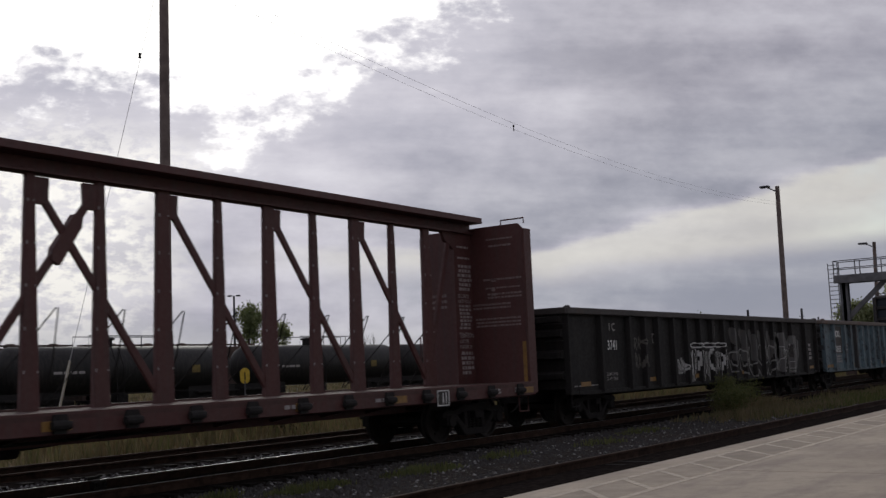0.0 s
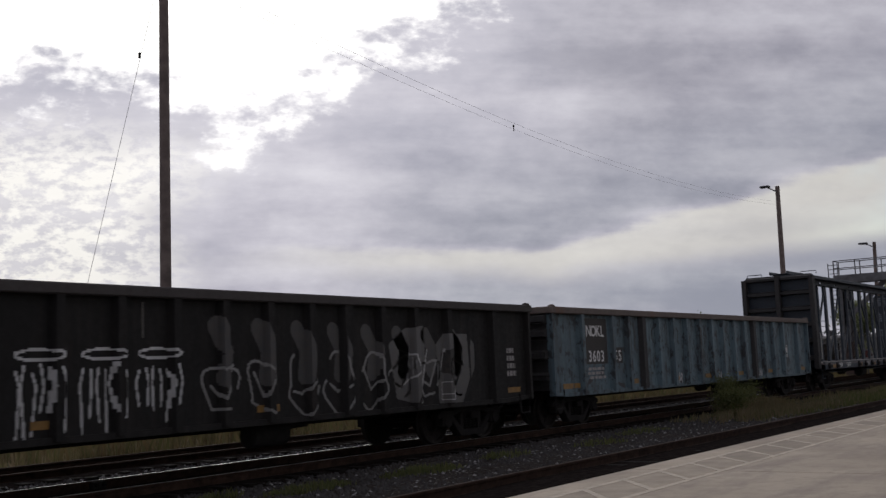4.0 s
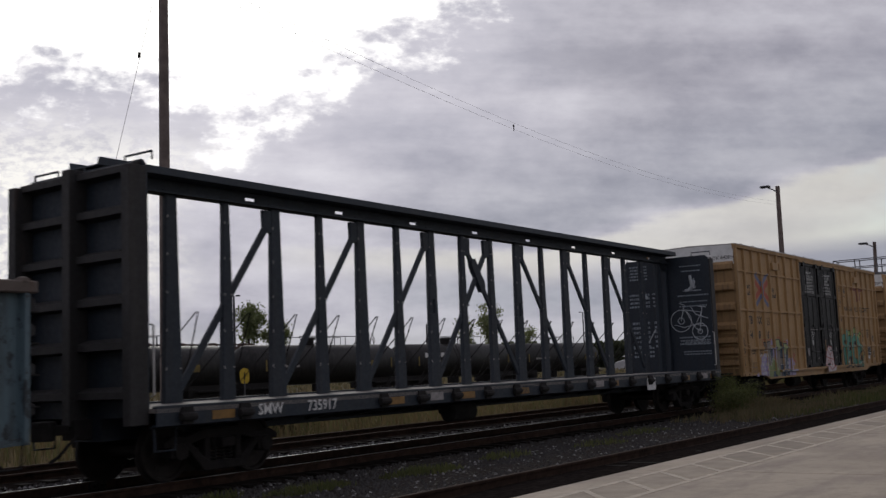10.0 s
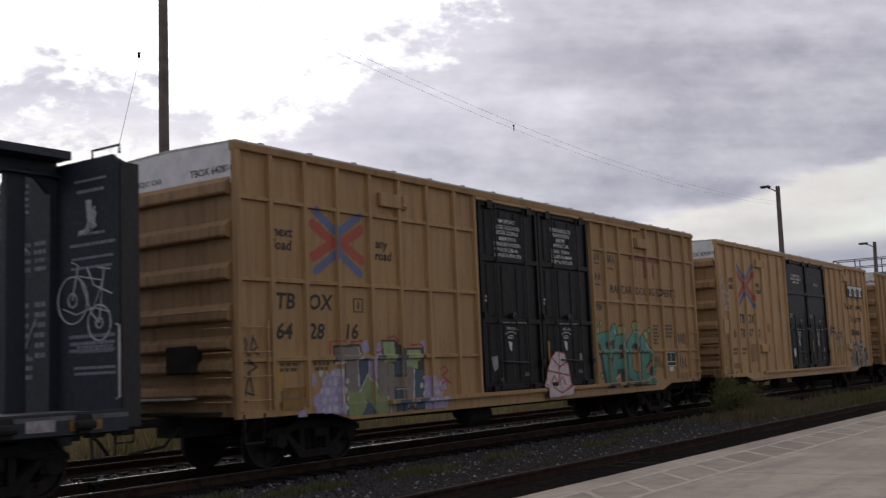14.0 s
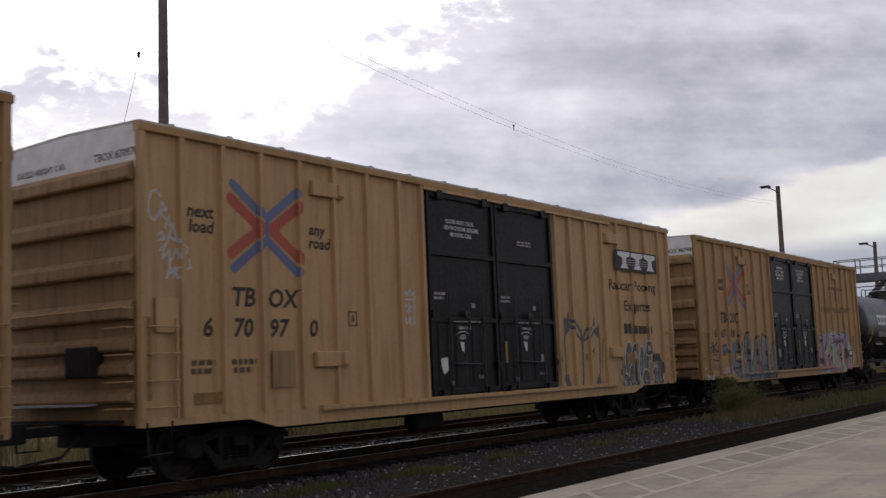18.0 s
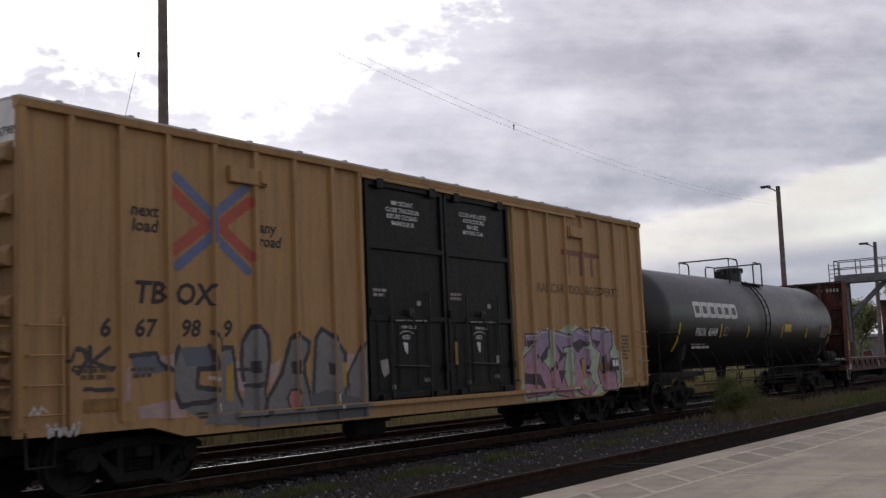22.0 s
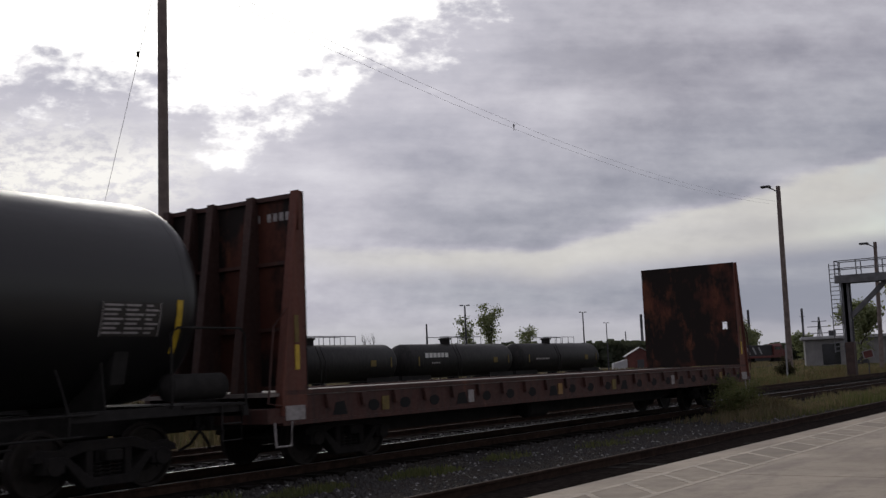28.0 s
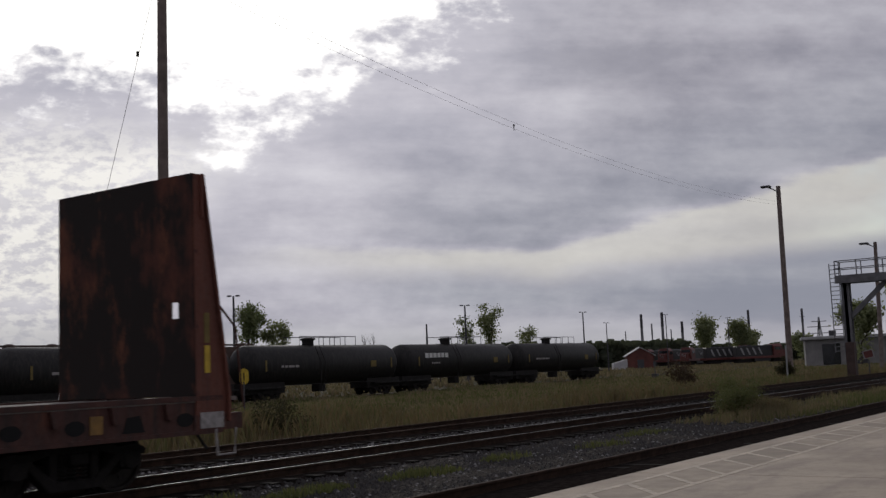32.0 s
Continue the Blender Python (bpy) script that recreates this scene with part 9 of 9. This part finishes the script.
LEAF = leafy("tree_leaves", [(0.135, 0.17, 0.085), (0.21, 0.24, 0.125), (0.17, 0.205, 0.10), (0.28, 0.29, 0.16)])
# paler leaves: haze over the far trees is put into the colour
PALELEAF = leafy("pale_hazed_leaves", [(0.19, 0.22, 0.12), (0.28, 0.31, 0.17), (0.24, 0.27, 0.145), (0.34, 0.35, 0.21)])
# greyed green: the distance haze is mixed into the woods' colour
FARLEAF = leafy("hazed_woods_leaves", [(0.07, 0.085, 0.06), (0.10, 0.11, 0.075), (0.085, 0.098, 0.068)])
BARK = plain("tree_bark", (0.06, 0.048, 0.038), 0.9, 0.0, 0.3, 3)


def blades(name, label, mat, count, place, h0, h1, seed, width=0.035, per=5):
    rng = random.Random(seed)
    vs, fs = [], []
    for _ in range(count):
        p = place(rng)
        if p is None:
            continue
        x, y, z, k = p
        for _ in range(per):
            a, h = rng.uniform(0, math.tau), rng.uniform(h0, h1) * k
            bx, by = x + rng.uniform(-0.12, 0.12), y + rng.uniform(-0.12, 0.12)
            w, lean = width * rng.uniform(0.6, 1.4), rng.uniform(0.1, 0.5) * h
            c, s = math.cos(a), math.sin(a)
            lx, ly = rng.uniform(-1, 1) * lean, rng.uniform(-1, 1) * lean
            n = len(vs)
            vs += [(bx - c * w, by - s * w, z), (bx + c * w, by + s * w, z), (bx + lx * 0.4 + c * w * 0.6, by + ly * 0.4 + s * w * 0.6, z + h * 0.6), (bx + lx, by + ly, z + h)]
            fs += [(n, n + 1, n + 2), (n, n + 2, n + 3)]
    return tagged(part(name, Geo().add(vs, fs), mat, None), label, "grass", kind="stuff")


def field(x0, x1, y0, y1, z):
    def pick(rng):
        d = rng.random() ** 1.7
        x = x0 + (x1 - x0) * d
        if rng.random() > (x - x0) / 6:
            return None
        y = y0 + (y1 - y0) * rng.random()
        k = 0.75 + 0.8 * noise.noise((x * 0.06, y * 0.11, 3.0)) + 0.7 * noise.noise((x * 0.22, y * 0.4, 9.0))
        return (x, y, z, min(1.5, k)) if k > 0.2 else None
    return pick


blades("grass", "patchy green and brown field grass", GRASSMAT, 36000, field(12, 190, 20.0, 54.5, GZ), 0.14, 0.42, 1, 0.024)
blades("tall_weeds", "russet and brown weeds along the siding", RUSSET, 4000, field(14, 110, 19.6, 25.5, GZ), 0.2, 0.85, 2, 0.022)
blades("verge_grass", "low green grass around the old yard tracks", GREENMAT, 9000, field(30, 260, 30, 54, GZ), 0.15, 0.4, 3, 0.06)


blades("far_grass", "far yard grass behind the parked tank cars", GRASSMAT, 9000, field(20, 330, 57.5, 125, GZ), 0.25, 0.7, 11, 0.09, 4)


def patch(cx, cy, rx, ry, z):
    def pick(rng):
        a, r = rng.uniform(0, math.tau), math.sqrt(rng.random())
        return (cx + rx * r * math.cos(a), cy + ry * r * math.sin(a), z, 1.15 - 0.7 * r * r)
    return pick


def leaf_heap(name, label, mat, count, cx, cy, rx, ry, h, z, size, seed):
    """A low bush: small leaves in uneven mounds that thin out at the rim."""
    rng = random.Random(seed)
    mounds = [(rng.uniform(-0.7, 0.7), rng.uniform(-0.7, 0.7), rng.uniform(0.45, 1.0)) for _ in range(9)]
    vs, fs = [], []
    for _ in range(count):
        mx, my, mh = rng.choice(mounds)
        x, y = cx + (mx + rng.gauss(0, 0.22)) * rx, cy + (my + rng.gauss(0, 0.22)) * ry
        o = Vector((x, y, z + h * mh * rng.random() ** 0.7 * (1.0 + rng.gauss(0, 0.08))))
        a = Vector((rng.uniform(-1, 1), rng.uniform(-1, 1), rng.uniform(-0.6, 1))).normalized() * size * rng.uniform(0.6, 1.8)
        b = Vector((rng.uniform(-1, 1), rng.uniform(-1, 1), rng.uniform(-0.6, 0.6))).normalized() * size * rng.uniform(0.3, 0.7)
        n = len(vs)
        vs += [tuple(o - a), tuple(o + b), tuple(o + a), tuple(o - b)]
        fs.append((n, n + 1, n + 2, n + 3))
    return tagged(part(name, Geo().add(vs, fs), mat, None), label, "bush", kind="stuff")


leaf_heap("bush", "green weed bush growing beside the main track", GREENMAT, 9000, 30.9, 11.35, 1.25, 0.7, 1.2, -0.2, 0.032, 4)
leaf_heap("dry_bush", "brown dry weeds around the green bush", RUSSET, 6500, 32.2, 11.0, 2.8, 0.9, 0.5, -0.2, 0.025, 14)
blades("dry_stalks", "pale dry stalks around the weed bush", DRYMAT, 700, patch(32.0, 11.0, 2.2, 0.8, -0.2), 0.15, 0.55, 8, 0.009, 6)
blades("dry_grass", "straw-coloured dry grass between the tracks", DRYMAT, 1900, field(27.5, 66, 9.2, 11.9, -0.2), 0.08, 0.34, 5, 0.010)
blades("short_grass", "short green grass between the tracks", GREENMAT, 1800, field(27.5, 70, 9.0, 11.9, -0.2), 0.06, 0.26, 9, 0.011)
blades("dry_grass", "straw-coloured dry grass between the tracks", DRYMAT, 900, field(27.0, 36, 9.6, 11.8, -0.2), 0.1, 0.35, 6, 0.012)
blades("green_weeds", "low green weeds on the ballast", GREENMAT, 900, field(36, 75, 8.9, 10.4, -0.2), 0.15, 0.35, 7, 0.03)
for i, (x, y, rx, ry, n) in enumerate(((14.6, 10.7, 1.0, 0.35, 150), (12.0, 10.9, 0.9, 0.3, 130), (17.6, 10.9, 0.8, 0.3, 60), (20.5, 10.4, 0.9, 0.4, 50), (24.0, 11.0, 1.2, 0.4, 60), (10.6, 11.4, 0.6, 0.2, 40))):
    blades("ballast_weeds", "small green weeds sprouting from dark ballast", GREENMAT, n, patch(x, y, rx, ry, -0.2), 0.04, 0.16, 20 + i, 0.012, 6)
leaf_heap("russet_bush", "dark russet bush in the field", RUSSETDARK, 2600, 58.6, 24.3, 1.1, 0.9, 1.7, GZ, 0.07, 30)
leaf_heap("dark_bush", "dark bush at the foot of the lamp pole", DARKLEAF, 2200, 83.6, 26.3, 0.9, 0.8, 1.9, GZ, 0.08, 31)
leaf_heap("dark_bush", "dark green bush beside the siding", DARKLEAF, 2600, 23.2, 22.3, 1.0, 0.8, 1.2, GZ, 0.045, 32)
leaf_heap("weed_clump", "russet weeds along the siding", RUSSET, 7000, 44.0, 21.5, 16.0, 0.8, 0.8, GZ, 0.05, 33)
leaf_heap("weed_clump", "green weeds along the siding", GREENMAT, 5000, 62.0, 21.0, 14.0, 0.7, 0.7, GZ, 0.055, 34)

# pale chips strewn over the dark ballast
CHIP = plain("pale_stone_chip", (0.19, 0.185, 0.18), 0.85, 0.0, 0.35, 20, 0.3)
DARKCHIP = plain("dark_stone_chip", (0.035, 0.032, 0.03), 0.9, 0.0, 0.4, 20, 0.3)


def chips(name, label, mat, count, x0, x1, y0, y1, z, s0, s1, seed):
    rng = random.Random(seed)
    g = Geo()
    vs, fs = g.v, g.f
    for _ in range(count):
        x, y, s = x0 + (x1 - x0) * rng.random() ** 1.5, rng.uniform(y0, y1), rng.uniform(s0, s1)
        n = len(vs)
        j = lambda: rng.uniform(0.6, 1.2) * s
        vs += [(x - j(), y - j(), z), (x + j(), y - j(), z), (x + j(), y + j(), z), (x - j(), y + j(), z), (x + rng.uniform(-0.3, 0.3) * s, y + rng.uniform(-0.3, 0.3) * s, z + j() * 1.2)]
        fs += [(n, n + 1, n + 4), (n + 1, n + 2, n + 4), (n + 2, n + 3, n + 4), (n + 3, n, n + 4)]
    return tagged(part(name, g, mat, None), label, "gravel", kind="stuff")


chips("stone_chips", "scattered pale stone chips on the ballast", CHIP, 900, 7, 45, 8.3, 12.2, -0.19, 0.012, 0.032, 41)
chips("stone_chips", "pale chips behind the running rails", CHIP, 1300, 7, 45, 14.35, 16.7, -0.19, 0.015, 0.035, 42)
chips("ballast_stones", "dark crushed stones on the ballast", DARKCHIP, 14000, 6, 40, 7.9, 12.4, -0.2, 0.015, 0.04, 43)
chips("ballast_stones", "dark crushed stones between the rails", DARKCHIP, 7000, 6, 50, 14.3, 16.7, -0.2, 0.015, 0.04, 44)


def tree(x, y, h, spread, label, seed, leafmat=LEAF, leaves=900, bare=False, size=0.16, name="tree", lift=0.25, puff=0.055):
    """Forked trunk with limbs; small leaf clumps gather round the limb ends."""
    rng = random.Random(seed)
    tr = root(name, (x, y, GZ), label, "tree")
    wood, tips = Geo(), []

    def limb(p, d, length, r, depth):
        q = p + d * length
        mid = p.lerp(q, 0.5) + Vector((rng.uniform(-1, 1), rng.uniform(-1, 1), 0)) * length * 0.06
        wood.tube([tuple(p), tuple(mid), tuple(q)], r, 6, r * 0.6)
        if depth == 0:
            tips.append(q)
            return
        tips.append(mid)
        for _ in range(rng.choice((2, 3, 3))):
            nd = (d + Vector((rng.uniform(-1, 1) * spread, rng.uniform(-1, 1) * spread, rng.uniform(-0.15, 0.5)))).normalized()
            limb(p.lerp(q, rng.uniform(0.55, 1.0)), nd, length * rng.uniform(0.55, 0.8), r * 0.55, depth - 1)

    limb(Vector((0, 0, 0)), Vector((rng.uniform(-0.06, 0.06), rng.uniform(-0.06, 0.06), 1)).normalized(), h * (0.38 if not bare else 0.3), h * 0.018, 4 if bare else 3)
    part("trunk", wood, BARK, tr)
    if not bare:
        top = max(t.z for t in tips)
        k = h / top * 0.97
        vs, fs = [], []
        for _ in range(leaves):
            t = rng.choice(tips)
            c = Vector((t.x, t.y, t.z * k)) + Vector((rng.gauss(0, 1), rng.gauss(0, 1), rng.gauss(0, 0.8))) * h * puff
            if c.z < h * lift:
                continue
            for _ in range(3):
                o = c + Vector((rng.gauss(0, 1), rng.gauss(0, 1), rng.gauss(0, 1))) * size * 1.4
                a = Vector((rng.uniform(-1, 1), rng.uniform(-1, 1), rng.uniform(-1, 1))).normalized() * size * rng.uniform(0.7, 1.5)
                b = Vector((rng.uniform(-1, 1), rng.uniform(-1, 1), rng.uniform(-1, 1))).normalized() * size * rng.uniform(0.5, 1.1)
                n = len(vs)
                vs += [tuple(o - a), tuple(o + b), tuple(o + a), tuple(o - b)]
                fs.append((n, n + 1, n + 2, n + 3))
        part("crown", Geo().add(vs, fs), leafmat, tr)
    return tr


for i, (x, y, h, sp, n) in enumerate(((78.2, 79.0, 9.2, 0.30, 1300), (81.4, 78.0, 7.3, 0.42, 800), (114.9, 73.0, 9.7, 0.34, 900), (111.5, 74.0, 8.1, 0.22, 350), (120.9, 71.5, 6.9, 0.42, 450))):
    tree(x, y, h, sp, "leafy green poplar behind the tank cars", 50 + i, leafmat=PALELEAF if i in (1, 2, 4) else LEAF, leaves=n, puff=0.04, size=0.13)
for i, (x, y, h) in enumerate(((97.8, 78.0, 9.4), (94.7, 78.5, 7.6), (105.9, 77.0, 7.6), (108.4, 76.4, 6.8))):
    tree(x, y, h, 0.75, "bare leafless tree behind the tank cars", 70 + i, bare=True)
for i, (x, y, h, sp, n) in enumerate(((316.7, 123.7, 14.0, 0.8, 1000), (323.2, 114.6, 12.3, 0.95, 1000), (325, 111, 9.0, 0.9, 500), (328.5, 97, 8.0, 0.8, 500), (150.0, 30.5, 11.5, 0.8, 1500), (154.0, 27.0, 12.5, 0.9, 1500), (147.0, 36.0, 8.0, 0.9, 900))):
    tree(x, y, h, sp, "rounded green tree beyond the yard", 80 + i, leafmat=PALELEAF, leaves=int(n * 1.4), puff=0.065, size=0.34 if x > 200 else 0.22, lift=0.12)


def far_woods(name, x0, y0, x1, y1, h, seed, count, label):
    """A distant belt of woods: leaf clumps over an uneven crest."""
    rng = random.Random(seed)
    vs, fs = [], []
    for _ in range(count):
        k = rng.random()
        x, y = x0 + (x1 - x0) * k + rng.uniform(-6, 6), y0 + (y1 - y0) * k + rng.uniform(-6, 6)
        crest = h * (0.7 + 0.35 * noise.noise((k * 9, seed, 0)) + 0.15 * noise.noise((k * 40, seed, 5)))
        z = GZ + crest * rng.random() ** 0.6
        s = rng.uniform(0.8, 2.0)
        a, b = rng.uniform(0, math.tau), rng.uniform(0.5, 1.2)
        n = len(vs)
        vs += [(x - s * math.cos(a), y - s * math.sin(a), z - s * b * 0.5), (x + s * math.cos(a), y + s * math.sin(a), z - s * b * 0.3), (x + s * 0.7 * math.cos(a), y + s * 0.7 * math.sin(a), z + s * b * 0.7), (x - s * 0.6 * math.cos(a), y - s * 0.6 * math.sin(a), z + s * b * 0.6)]
        fs.append((n, n + 1, n + 2, n + 3))
    return tagged(part(name, Geo().add(vs, fs), FARLEAF, None), label, "woods", kind="stuff")


far_woods("far_woods", 330, 235, 395, 165, 12, 1, 9000, "dark green belt of distant woods")
far_woods("far_woods", 395, 165, 430, 60, 8, 2, 8000, "low dark belt of distant woods")
far_woods("far_woods", 140, 330, 330, 235, 8, 3, 8000, "low dark belt of distant woods behind the yard")
far_woods("far_woods", -150, 300, 140, 330, 8, 4, 6000, "low dark belt of distant woods behind the yard")


def motions():
    for car, xt in CARS:
        walk(car, [(t, pose(xt - travel(t), YC, 0)) for t in range(0, 33)])
    for w, dx in WHEELSETS:
        walk(w, [(k / 10, pose(dx, 0, R_WHEEL, 0, -math.degrees(travel(k / 10) / R_WHEEL), 0)) for k in range(0, 321)])


motions()
